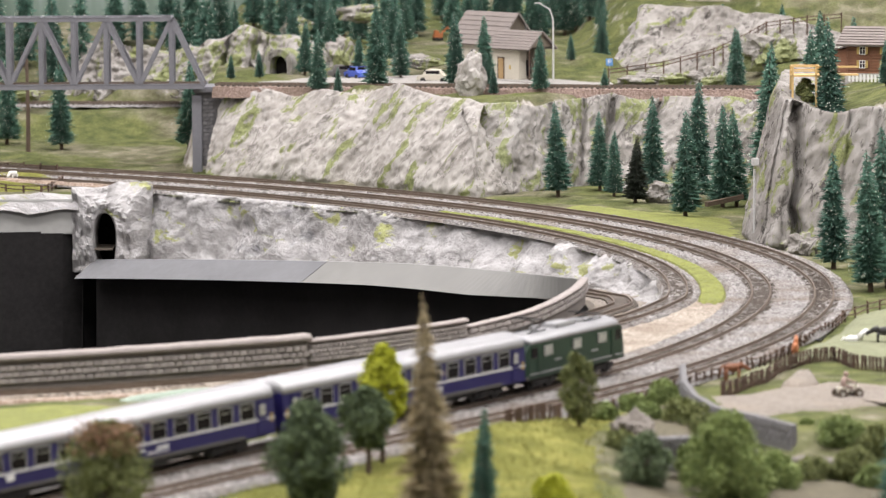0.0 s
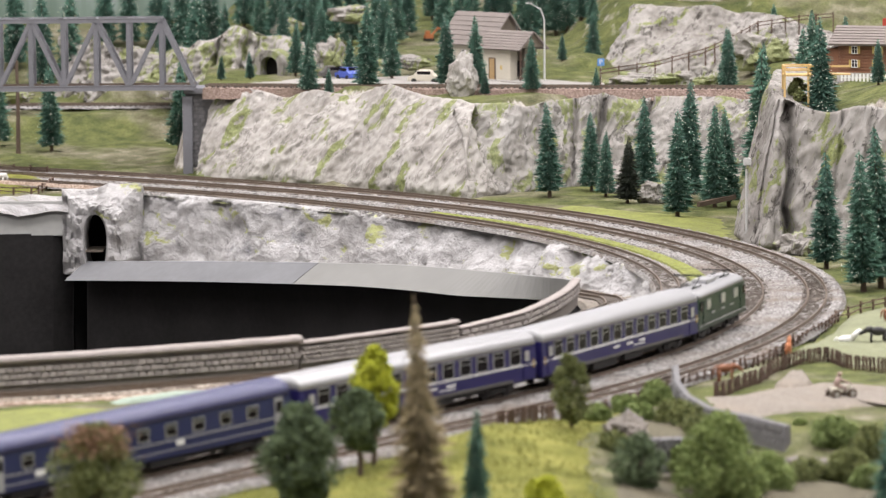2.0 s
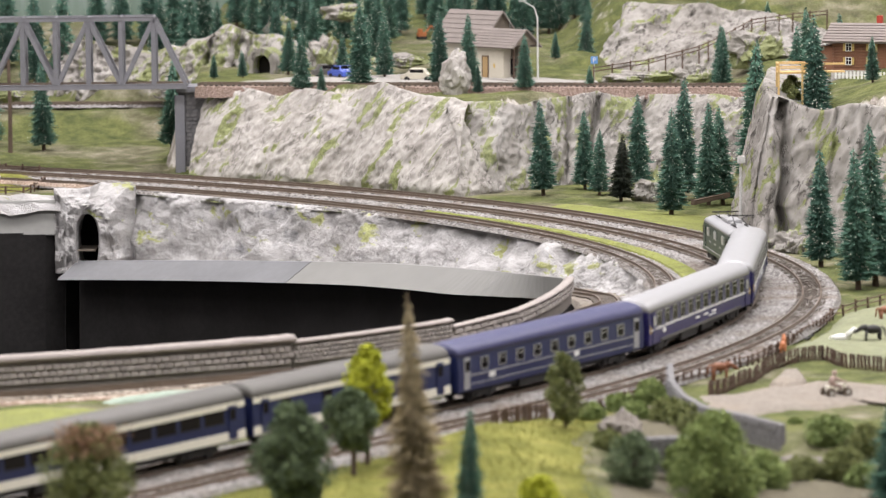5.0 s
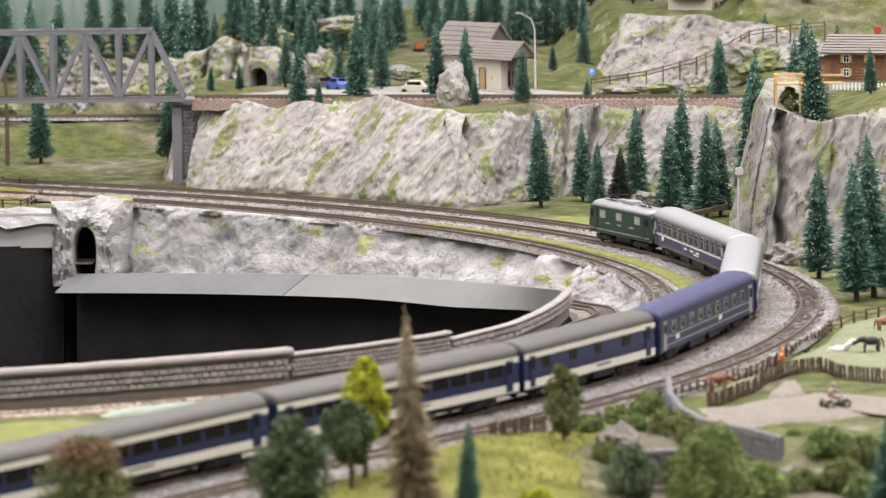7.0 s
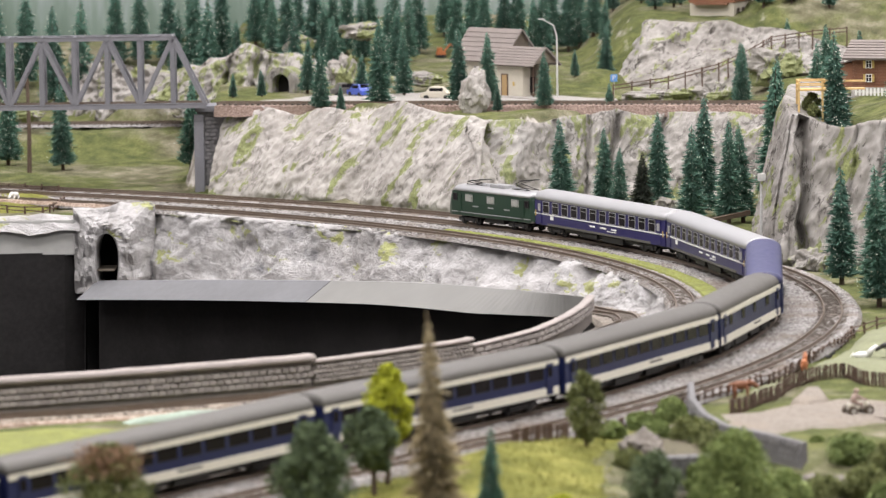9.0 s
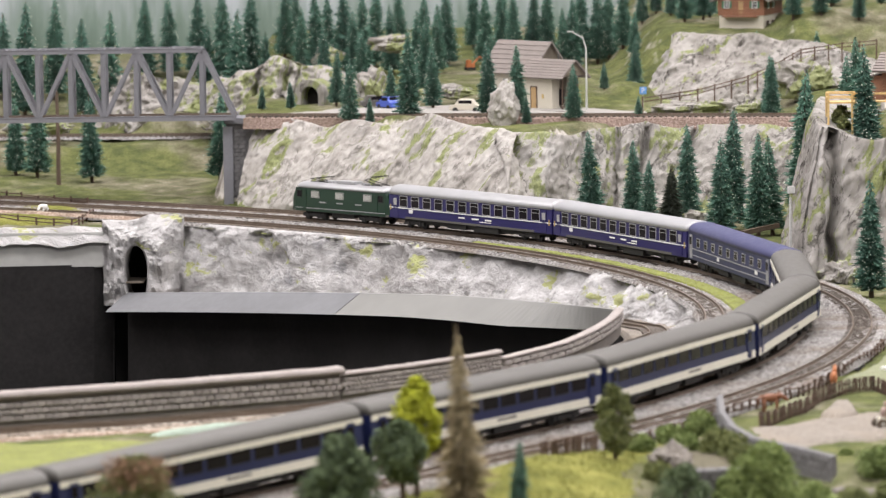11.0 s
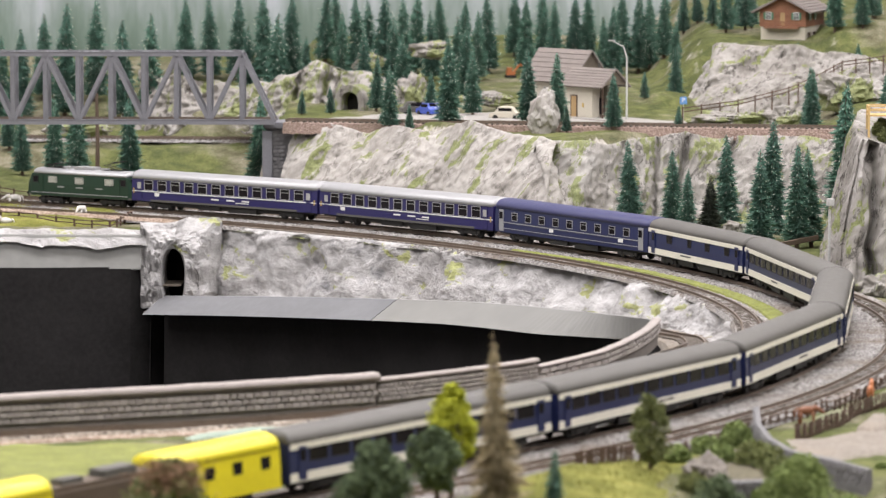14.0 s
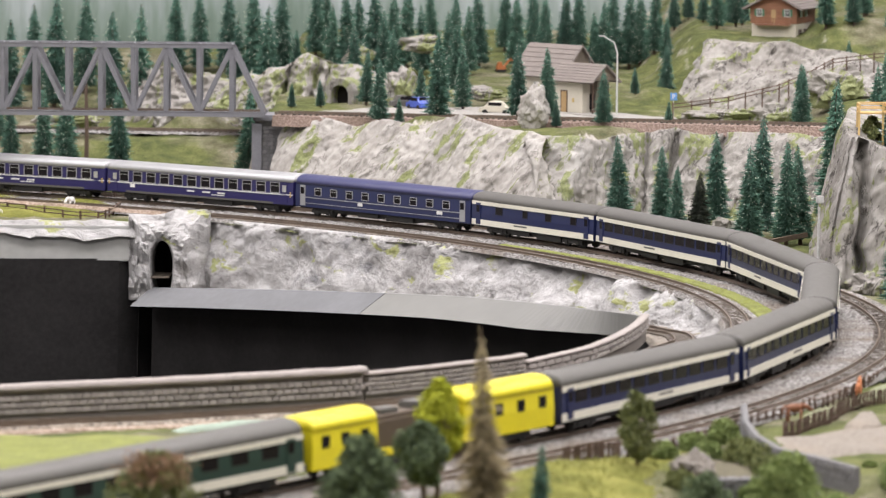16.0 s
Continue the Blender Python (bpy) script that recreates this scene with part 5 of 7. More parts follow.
def leafy(name, m, r, tall, mat, label, trunk_h, seed, clumps=26, leaves=70, leaf=0.0028, mat2=None):
    """A broadleaf model tree: tapered trunk, limbs and a crown of small leaf flakes in uneven clumps."""
    rng = random.Random(seed)
    t = thing(name, m, label, "tree" if trunk_h > 0.004 else "bush")
    tr = bmesh.new()
    tube(tr, [(0, 0, -0.016), (r * 0.05, 0, trunk_h * 0.6), (0, 0, trunk_h + tall * 0.6)], [r * 0.09 + 0.0006, r * 0.07 + 0.0005, r * 0.02 + 0.0002], 7)
    cr = bmesh.new()
    centres = []
    for i in range(clumps):
        u = (i + 0.5) / clumps
        a = i * 2.4 + rng.uniform(-0.5, 0.5)
        z = trunk_h + tall * u
        prof = math.sin(math.pi * min(1, 0.12 + 0.86 * u)) ** 0.75
        d = r * prof * rng.uniform(0.35, 0.85)
        c = Vector((math.cos(a) * d, math.sin(a) * d, z))
        centres.append((c, r * rng.uniform(0.28, 0.46) * (0.55 + 0.45 * prof)))
        if i % 3 == 0:
            tube(tr, [(0, 0, trunk_h * 0.8 + tall * u * 0.4), tuple(c)], [r * 0.03 + 0.0003, 0.0003], 5)
    part("trunk", tr, "bark", t)
    for c, rad in centres:
        for _ in range(int(leaves * 3.2)):
            q = Vector((rng.gauss(0, 1), rng.gauss(0, 1), rng.gauss(0, 1)))
            q = c + q.normalized() * rad * rng.uniform(0.45, 1.08)
            e1 = Vector((rng.gauss(0, 1), rng.gauss(0, 1), rng.gauss(0, 1))).normalized()
            e2 = e1.cross(Vector((rng.gauss(0, 1), rng.gauss(0, 1), rng.gauss(0, 1)))).normalized()
            s = leaf * 0.5 * rng.uniform(0.6, 1.4)
            v = [cr.verts.new(q + d) for d in (e1 * s, e2 * s * 0.7, -e1 * s, -e2 * s * 0.7)]
            cr.faces.new(v)
    part("crown", cr, mat, t)
    if mat2:
        top = bmesh.new()
        for _ in range(leaves * 20):
            q = Vector((rng.gauss(0, r * 0.30), rng.gauss(0, r * 0.30), trunk_h + tall * rng.uniform(0.72, 1.05)))
            e1 = Vector((rng.gauss(0, 1), rng.gauss(0, 1), rng.gauss(0, 1))).normalized() * leaf * 0.5
            e2 = Vector((rng.gauss(0, 1), rng.gauss(0, 1), rng.gauss(0, 1))).normalized() * leaf * 0.5
            top.faces.new([top.verts.new(q + d) for d in (e1, e2, -e1, -e2)])
        part("crown_top", top, mat2, t, "rusty red crown top")
    return t


# ---- fences ----
def along(pts, gap):
    """Points every gap metres along a polyline, with the heading in degrees."""
    out, left = [], 0.0
    for a, b in zip(pts, pts[1:]):
        a, b = Vector(a), Vector(b)
        d = (b - a).length
        while left < d:
            p = a.lerp(b, left / d)
            out.append((p, math.degrees(math.atan2(b.y - a.y, b.x - a.x))))
            left += gap
        left -= d
    return out


def rail_fence(pts, gap, hgt, mat, label, seed, rails=2, lean=4, thick=0.0011):
    rng = random.Random(seed)
    t = thing("rail_fence", Matrix(), label, "fence")
    ps = along(pts, gap)
    tops = []
    for p, a in ps:
        z = height(p.x, p.y)
        h = hgt * rng.uniform(0.9, 1.1)
        part("post", boxes((0, 0, h / 2 - 0.002, thick * 1.5, thick * 1.3, h + 0.004), bev=0.0001), mat, t, at=pose(p.x, p.y, z, rng.uniform(-lean, lean), rng.uniform(-lean, lean), a))
        tops.append(Vector((p.x, p.y, z)))
    for k in range(rails):
        for a, b in zip(tops, tops[1:]):
            up = Vector((0, 0, hgt * (0.85 - 0.42 * k)))
            part("fence_rail", beam(bmesh.new(), a + up + Vector((0, 0, rng.uniform(-1, 1) * hgt * 0.06)), b + up + Vector((0, 0, rng.uniform(-1, 1) * hgt * 0.06)), thick * 0.8, thick * 1.3), mat, t)


def board_fence(pts, gap, hgt, mat, label, seed, width=0.0030):
    rng = random.Random(seed)
    t = thing("board_fence", Matrix(), label, "fence")
    piece = mesh_of("board", boxes((0, 0, hgt / 2, width, 0.0007, hgt), bev=0.00015), mat)
    pr = []
    for p, a in along(pts, gap):
        z = height(p.x, p.y) - 0.0006
        part("board", piece, mat, t, at=pose(p.x, p.y, z, rng.uniform(-5, 5), rng.uniform(-5, 5), a))
        pr.append(Vector((p.x, p.y, z)))
    for k in (0.3, 0.75):
        for i in range(0, len(pr) - 1, 4):
            j = min(i + 4, len(pr) - 1)
            up = Vector((0, 0, hgt * k))
            part("fence_rail", beam(bmesh.new(), pr[i] + up, pr[j] + up, 0.0007, 0.0013), mat, t)


rail_fence([on_line(s, 0.084 + 0.004 * math.sin(20 * s))[:2] for s in np.linspace(-0.10, 0.34, 30)], 0.0125, 0.0098, "wood", "crooked brown rail fence beside the outer track", 3, lean=9)
board_fence([on_line(s, 0.092)[:2] for s in (-0.335, -0.30, -0.27)], 0.0032, 0.0165, "wood", "dark red brown picket fence beside the outer track", 4, 0.0024)
rail_fence([on_line(s, 0.088)[:2] for s in np.linspace(-0.255, -0.11, 12)], 0.0075, 0.0100, "wood", "broken brown fence beside the outer track", 6, lean=14)
rail_fence([on_line(0.345, 0.082)[:2], (0.351, 3.655), (0.391, 3.713), (0.431, 3.753)], 0.022, 0.0105, "wood", "brown rail fence of the horse paddock", 8)
board_fence([(0.205, 3.163), (0.243, 3.235), (0.275, 3.331), (0.309, 3.363), (0.319, 3.315), (0.351, 3.28), (0.392, 3.254)], 0.0040, 0.0125, "wood", "weathered dark brown board fence above the sandy track", 9, 0.0026)
rail_fence([(-0.729, 5.374), (-0.654, 5.284), (-0.566, 5.198), (-0.468, 5.107)], 0.030, 0.0125, "wood", "brown rail fence of the cow meadow", 10, thick=0.0013)
rail_fence([(-0.684, 5.037), (-0.602, 4.973), (-0.529, 4.918), (-0.468, 4.863), (-0.46, 5.016)], 0.030, 0.0105, "wood", "low brown rail fence at the meadow edge", 11, thick=0.0013)


# ---- animals, figures and the sandy track ----
def beast(name, x, y, turn, size, mat, label, graze=False, lying=False, z=None):
    """A small cast animal: body, neck, head, legs and tail in one piece."""
    bm = bmesh.new()
    up = 0.25 if lying else 0.62
    blob(bm, (0, 0, up), 0.30, size * 50, 0.12, 2, (1.35, 0.62, 0.68))
    nz = up - 0.02 if graze else up + 0.42
    tube(bm, [(0.30, 0, up + 0.06), (0.50, 0, (up + nz) / 2 + 0.08), (0.62, 0, nz)], [0.17, 0.12, 0.09], 8)
    tube(bm, [(0.58, 0, nz + 0.03), (0.70, 0, nz - 0.03), (0.84, 0, nz - 0.13)], [0.085, 0.09, 0.05], 8)
    for sx, sy in ((0.30, 0.10), (0.26, -0.10), (-0.32, 0.10), (-0.28, -0.10)):
        if not lying:
            tube(bm, [(sx, sy, up - 0.05), (sx + 0.03, sy, up * 0.45), (sx, sy, 0.0)], [0.085, 0.05, 0.045], 6)
    tube(bm, [(-0.38, 0, up + 0.12), (-0.50, 0, up), (-0.54, 0, up - 0.35)], [0.05, 0.05, 0.02], 6)
    for v in bm.verts:
        v.co *= size
    solid(name, bm, mat, label, name, pose(x, y, height(x, y) if z is None else z, 0, 0, turn), smooth_shade=True)


beast("horse", *(0.219, 3.256), 10, 0.0175, "horsebrown", "chestnut toy horse grazing by the track fence", graze=True)
beast("foal", *(0.281, 3.413), 80, 0.0145, "orange", "bright orange brown toy foal by the fence")
beast("horse", *(0.332, 3.457), 0, 0.0175, "white", "white toy horse lying in the paddock", lying=True)
beast("horse", *(0.358, 3.451), 185, 0.0190, "horseblack", "black toy horse grazing in the paddock", graze=True)
beast("horse", *(0.384, 3.593), 10, 0.0175, "horsebrown", "brown toy horse in the paddock")
beast("dog", *(0.309, 3.51), 10, 0.0075, "horseblack", "small black toy dog in the paddock", lying=True)
beast("cow", *(-0.616, 5.148), 185, 0.0195, "cow", "black and white toy cow on the meadow", graze=True)
beast("cow", *(-0.519, 4.999), 250, 0.0195, "cow", "pale toy cow beside the meadow fence", graze=True)
beast("cow", *(-0.6, 4.922), 180, 0.0190, "cow", "white toy cow lying at the meadow edge", lying=True)


def quad_bike():
    x, y = (0.298, 3.139)
    t = thing("quad_bike", pose(x, y, height(x, y) + 0.0012, 0, 0, 25), "brown and cream toy four-wheeled bike on the sandy track", "vehicle")
    part("body", boxes((0, 0, 0.0062, 0.017, 0.0056, 0.0030), (0.005, 0, 0.0086, 0.006, 0.004, 0.0026), (-0.005, 0, 0.0080, 0.007, 0.0055, 0.0016), bev=0.0006), "cream", t)
    part("handlebar", beam(bmesh.new(), (0.006, -0.0045, 0.0112), (0.006, 0.0045, 0.0112), 0.0007, 0.0007), "black", t)
    for sx in (-0.0068, 0.0072):
        for sy in (-0.0042, 0.0042):
            bm = bmesh.new()
            tube(bm, [(0, -0.0015, 0), (0, -0.0012, 0), (0, 0.0012, 0), (0, 0.0015, 0)], [0.0030, 0.0038, 0.0038, 0.0030], 16)
            w = part("wheel", bm, "brown", t, at=pose(sx, sy, 0.0038))
            bm = bmesh.new()
            tube(bm, [(0, -0.0018, 0), (0, 0.0018, 0)], [0.0017, 0.0017], 10)
            part("rim", bm, "alu", w)
    bm = bmesh.new()
    tube(bm, [(-0.003, 0, 0.008), (-0.0035, 0, 0.012), (-0.002, 0, 0.016)], [0.0022, 0.0026, 0.0018], 8)
    blob(bm, (-0.0012, 0, 0.0182), 0.0020, 3, 0.05, 2)
    for sy in (-1, 1):
        tube(bm, [(-0.002, sy * 0.002, 0.0150), (0.002, sy * 0.0036, 0.0125), (0.006, sy * 0.0036, 0.0115)], [0.0010, 0.0009, 0.0007], 6)
        tube(bm, [(-0.003, sy * 0.0015, 0.0088), (0.002, sy * 0.003, 0.0086), (0.002, sy * 0.003, 0.0050)], [0.0013, 0.0012, 0.0009], 6)
    solid("toy_figure", bm, "figure", "small grey and red toy figure seated on the bike", "figure", pose(x, y, height(x, y) + 0.0012, 0, 0, 25), smooth_shade=True)


quad_bike()


def patch(name, pts, material, label, lift=0.0022, n=26, category="ground"):
    """A soft-edged sheet over the terrain inside a ring of points."""
    c = Vector((sum(p[0] for p in pts) / len(pts), sum(p[1] for p in pts) / len(pts)))
    bm = bmesh.new()
    rng = random.Random(name)
    rim = [p for p, _ in along(list(pts) + [pts[0]], 0.008)]
    rings = []
    for k in range(n + 1):
        u = k / n
        ring = []
        for i, p in enumerate(rim):
            j = 1 + 0.05 * noise.noise(Vector((i * 0.3, u, 1))) * u
            q = c + (p - c) * u * j
            z = height(q.x, q.y) + lift * (1 - u ** 6 * 1.6) + 0.0008 * noise.noise(Vector((q.x, q.y, 0)) * 120)
            ring.append(bm.verts.new((q.x, q.y, z)))
        rings.append(ring)
    grid_faces(bm, rings, True)
    bmesh.ops.remove_doubles(bm, verts=bm.verts[:], dist=1e-6)
    bmesh.ops.recalc_face_normals(bm, faces=bm.faces[:])
    solid(name, bm, material, label, category, kind="structure", smooth_shade=True)


patch("sandy_track", [(0.191, 3.157), (0.22, 3.18), (0.266, 3.221), (0.293, 3.232), (0.338, 3.204), (0.393, 3.188), (0.377, 3.058), (0.328, 3.107), (0.272, 3.087), (0.223, 3.044), (0.196, 3.08)], "sand", "pale sandy farm track", 0.003)
patch("sand_heap", [(0.252, 3.209), (0.271, 3.278), (0.283, 3.284), (0.285, 3.207), (0.262, 3.171)], "sand", "heap of pale sand beside the track", 0.006, 10)
patch("lower_road", [(0.246, 2.939), (0.269, 2.922), (0.301, 2.88), (0.328, 2.848), (0.32, 2.776), (0.288, 2.835), (0.262, 2.882), (0.243, 2.908)], "sand", "pale lower road behind the parapet", 0.006, 12)


def parapet():
    """Curved grey retaining wall beside the sandy track."""
    pts = [Vector(p) for p in ((0.181, 3.252), (0.177, 3.158), (0.181, 3.081), (0.193, 3.018), (0.218, 2.978), (0.242, 2.929))]
    t = thing("retaining_wall", Matrix(), "curved dark grey stone retaining wall beside the sandy track", "wall")
    ps = along([tuple(p) for p in pts], 0.004)
    bm = bmesh.new()
    rows = []
    for i, (p, a) in enumerate(ps):
        n = Vector((math.sin(math.radians(a)), -math.cos(math.radians(a))))
        drop = 0.004
        row = []
        for o, z in ((0.0035, -0.006 - drop), (0.0024, 0.0085), (-0.0016, 0.0090), (-0.0020, -0.004)):
            q = p + n * (o + 0.0004 * noise.noise(Vector((i * 0.9, z * 300, o))))
            row.append(bm.verts.new((q.x, q.y, z)))
        rows.append(row)
    grid_faces(bm, rows, True)
    bm.faces.new(rows[0]), bm.faces.new(rows[-1])
    bmesh.ops.recalc_face_normals(bm, faces=bm.faces[:])
    part("core", bm, "pierstone", t)
    piece = [mesh_of("stone", boxes((0, 0, 0, 0.0085 * k, 0.0016, 0.0042), bev=0.0006), "pierstone") for k in (0.9, 0.75, 1.0)]
    for r in range(3):
        for i in range(r % 2, len(ps) - 1, 2):
            p, a = ps[i]
            n = Vector((math.sin(math.radians(a)), -math.cos(math.radians(a))))
            q = p + n * 0.0030
            part("stone", piece[(i + r) % 3], "pierstone", t, at=pose(q.x, q.y, 0.0050 - r * 0.0048, 0, 0, a))


parapet()


def rock(name, x, y, z, r, mat, label, seed, squash=(1, 1, 1), category="rock", rough=0.5):
    bm = blob(bmesh.new(), (0, 0, 0), r, seed, rough, 4, squash)
    for v in bm.verts:
        v.co += v.co.normalized() * r * 0.07 * noise.noise(v.co * (9 / r * 0.6))
    solid(name, bm, mat, label, category, pose(x, y, z))


def abutment():
    x, y = (0.155, 2.857)
    t = thing("stone_abutment", pose(x, y, -0.012, 0, 0, 12), "dark layered stone abutment among bushes", "wall")
    rng = random.Random(4)
    for r in range(6):
        xx = -0.017
        while xx < 0.016:
            w = rng.uniform(0.006, 0.012)
            part("stone", boxes((xx + w / 2, rng.uniform(-0.0006, 0.0006), 0.0022 + r * 0.0040, w * 0.94, 0.012, 0.0036), bev=0.0005), "pierstone", t)
            xx += w


abutment()
rock("boulder", *(0.129, 2.962), 0.0, 0.017, "darkrock", "grey mossy boulder on the slope", 5, (0.8, 1.6, 0.7))
rock("boulder", *(0.256, 2.903), -0.022, 0.020, "darkrock", "brown grey rock under the lower road", 6, (1.6, 1.2, 0.6))
rock("boulder", *(0.202, 2.858), -0.022, 0.016, "darkrock", "dark rock among the bushes", 7, (0.8, 1.0, 1.5))

# ---- near trees and bushes ----
leafy("oak_tree", pose(*(-0.093, 2.688), -0.012), 0.0255, 0.058, "oak", "dark green model oak tree with a dense crown", 0.012, 1, 40, 120, 0.0026)
leafy("oak_tree", pose(*(-0.057, 2.81), -0.010), 0.0190, 0.036, "oak", "dark green model tree with a spreading crown", 0.026, 21, 26, 90, 0.0026)
leafy("lime_tree", pose(*(-0.048, 2.84), -0.008), 0.0165, 0.052, "lime", "bright yellow green model tree with a thin trunk", 0.034, 2, 30, 110, 0.0022)
leafy("rowan_tree", pose(*(-0.22, 2.652), -0.012), 0.0290, 0.060, "olive", "olive green model tree with a rusty crown", 0.004, 3, 30, 130, 0.0022, "rust")
leafy("birch_tree", pose(*(0.09, 2.977), -0.006), 0.0165, 0.044, "olive", "olive green airy model tree beside the fence", 0.014, 4, 26, 70, 0.0020)
fir(*(-0.013, 2.669), 0.150, BROWNFIR, "tall withered brown model fir", z=-0.012, wide=1.25, group="near firs")
fir(*(0.02, 2.661), 0.074, FIRS[1], "small dark green model fir on the meadow", z=-0.010, wide=0.85, group="near firs")
fir(*(0.3, 2.785), 0.085, FIRS[2], "dark green model fir at the meadow corner", z=-0.03, wide=1.2, group="near firs")
leafy("green_bush", pose(*(0.186, 2.791), -0.034), 0.0300, 0.066, "leaf", "tall bright green model bush", 0.003, 5, 44, 140, 0.0022)
for i, (bx, by, br, bh, bmat, lab) in enumerate((
        (*(0.159, 3.122), 0.0150, 0.017, "leaf", "bright green bush beside the wall"), (*(0.168, 3.027), 0.0200, 0.016, "olive", "olive bush beside the wall"),
        (*(0.129, 2.791), 0.0220, 0.034, "oak", "dark green bush among rocks"), (*(0.22, 2.821), 0.0190, 0.024, "leaf", "green bush under the wall"),
        (*(0.278, 2.975), 0.0190, 0.018, "leaf", "green bush beside the sandy track"), (*(0.302, 2.952), 0.0190, 0.020, "olive", "olive bush beside the sandy track"),
        (*(0.065, 2.691), 0.0150, 0.020, "lime", "bright yellow bush on the meadow"), (*(0.112, 3.044), 0.0110, 0.012, "leaf", "low green bush by the broken fence"),
        (*(0.183, 2.998), 0.0140, 0.013, "olive", "low olive bush beside the wall"), (*(0.135, 3.114), 0.0110, 0.011, "leaf", "low green bush by the fence"),
        (*(0.166, 2.849), 0.0180, 0.030, "leaf", "green bush among rocks"), (*(0.276, 2.867), 0.0200, 0.020, "olive", "olive scrub under the road"),
        (*(0.248, 2.855), 0.0170, 0.014, "olive", "olive scrub on the bank"), (*(0.2, 2.788), 0.0170, 0.020, "leaf", "green bush on the bank"),
        (*(0.119, 2.923), 0.0120, 0.012, "olive", "olive scrub at the edge of the sod"), (*(0.26, 2.865), 0.0120, 0.009, "olive", "low scrub under the road"),
        (*(0.145, 3.042), 0.0130, 0.012, "leaf", "bright green bush on the bank"), (*(0.288, 2.827), 0.0150, 0.016, "leaf", "green bush beside the road"),
        (*(0.258, 3.022), 0.0050, 0.004, "leaf", "tuft of grass beside the wall"))):
    leafy("bush", pose(bx, by, height(bx, by) - 0.002), br, bh, bmat, lab, 0.001, 40 + i, 22, 95, 0.0020)


# ---- left meadow between the tracks ----
strip("near_meadow", lambda s: inner_off(s) + 0.030, lambda s: -0.036, -1.05, -0.13, lambda s, u: main_z(s) * u ** 3 - 0.0050 + 0.0035 * math.sin(u * 3.1), "terrain", "flocked meadow between the tracks", 16, 0.008, 0.0006)
patch("flock_patch", [on_line(s, o)[:2] for s, o in ((-0.95, -0.08), (-0.6, -0.09), (-0.42, -0.10), (-0.36, -0.16), (-0.38, -0.23), (-0.5, -0.31), (-0.7, -0.40), (-0.95, -0.5))], "limeflock", "yellow green flock on the meadow", 0.0105, 16)
patch("mint_patch", [on_line(s, o)[:2] for s, o in ((-0.40, -0.245), (-0.24, -0.195), (-0.20, -0.180), (-0.22, -0.165), (-0.32, -0.19), (-0.42, -0.225))], "mint", "pale mint green scatter on the ground", 0.0095, 8)


# ---- near sod with blades of grass ----
def near_sod():
    ring = [on_line(s, 0.098)[:2] for s in np.linspace(-0.95, -0.16, 14)]
    patch("sod", ring + [(0.115, 2.963), (0.112, 2.787), (0.107, 2.63), (0.071, 2.511), (-0.065, 2.517), (-0.203, 2.524), (-0.306, 2.529)], "sod", "yellow green flocked sod in front of the tracks", 0.0045, 40)
    rng = random.Random(12)
    bm = bmesh.new()
    n = 0
    while n < 5200:
        s, o = rng.uniform(-0.75, -0.12), rng.uniform(0.100, 0.42)
        x, y, _ = on_line(s, o)
        if y < 2.60 or x > 0.105:
            continue
        if noise.noise(Vector((x, y, 0)) * 30) < rng.uniform(-0.5, 0.3):
            continue
        z = height(x, y) + 0.0035
        h, a = rng.uniform(0.0015, 0.0042), rng.uniform(0, 6.28)
        d = Vector((math.cos(a), math.sin(a), 0)) * 0.00045
        lean_to = Vector((rng.uniform(-1, 1), rng.uniform(-1, 1), 0)) * h * 0.5
        bm.faces.new([bm.verts.new(Vector((x, y, z)) + q) for q in (-d, d, lean_to + Vector((0, 0, h)))])
        n += 1
    solid("grass_blades", bm, "blade", "short yellow green grass fibres", "grass", kind="stuff")


near_sod()
patch("meadow_grass", [(0.074, 4.635), (0.136, 4.708), (0.227, 4.634), (0.307, 4.533), (0.308, 4.383), (0.287, 4.278), (0.216, 4.408), (0.131, 4.536)], "limeflock", "green flock on the grass by the curve", 0.003, 14)

patch("paddock", [on_line(s, 0.089)[:2] for s in (0.0, 0.08, 0.16, 0.24, 0.33)] + [(0.36, 3.70), (0.42, 3.76), (0.45, 3.60), (0.42, 3.30), (0.352, 3.295), (0.322, 3.33), (0.309, 3.375), (0.270, 3.34), (0.238, 3.24)], "sage", "pale sage green flock of the horse paddock", 0.0030, 18)
patch("bank", [(0.122, 3.031), (0.167, 3.159), (0.169, 3.042), (0.19, 2.972), (0.235, 2.891), (0.309, 2.812), (0.289, 2.5), (0.106, 2.509), (0.108, 2.741)], "bank", "olive brown earth bank below the wall", 0.0030, 24)
patch("cow_meadow", [(-0.748, 5.357), (-0.65, 5.26), (-0.556, 5.166), (-0.46, 5.092), (-0.44, 4.957), (-0.475, 4.898), (-0.565, 4.88), (-0.687, 4.919)], "sod", "yellow green sod of the cow meadow", 0.0050, 16)
strip("plank_edge", lambda s: -0.100, lambda s: -0.092, 1.86, 3.2, lambda s, u: 0.0005, "dirtgravel", "orange brown edging beside the far track", 3, 0.02, 0.0004)



# ---- the upper shelf ----
SHELF_A, SHELF_B = (-0.285, 5.150), (0.62, 4.985)


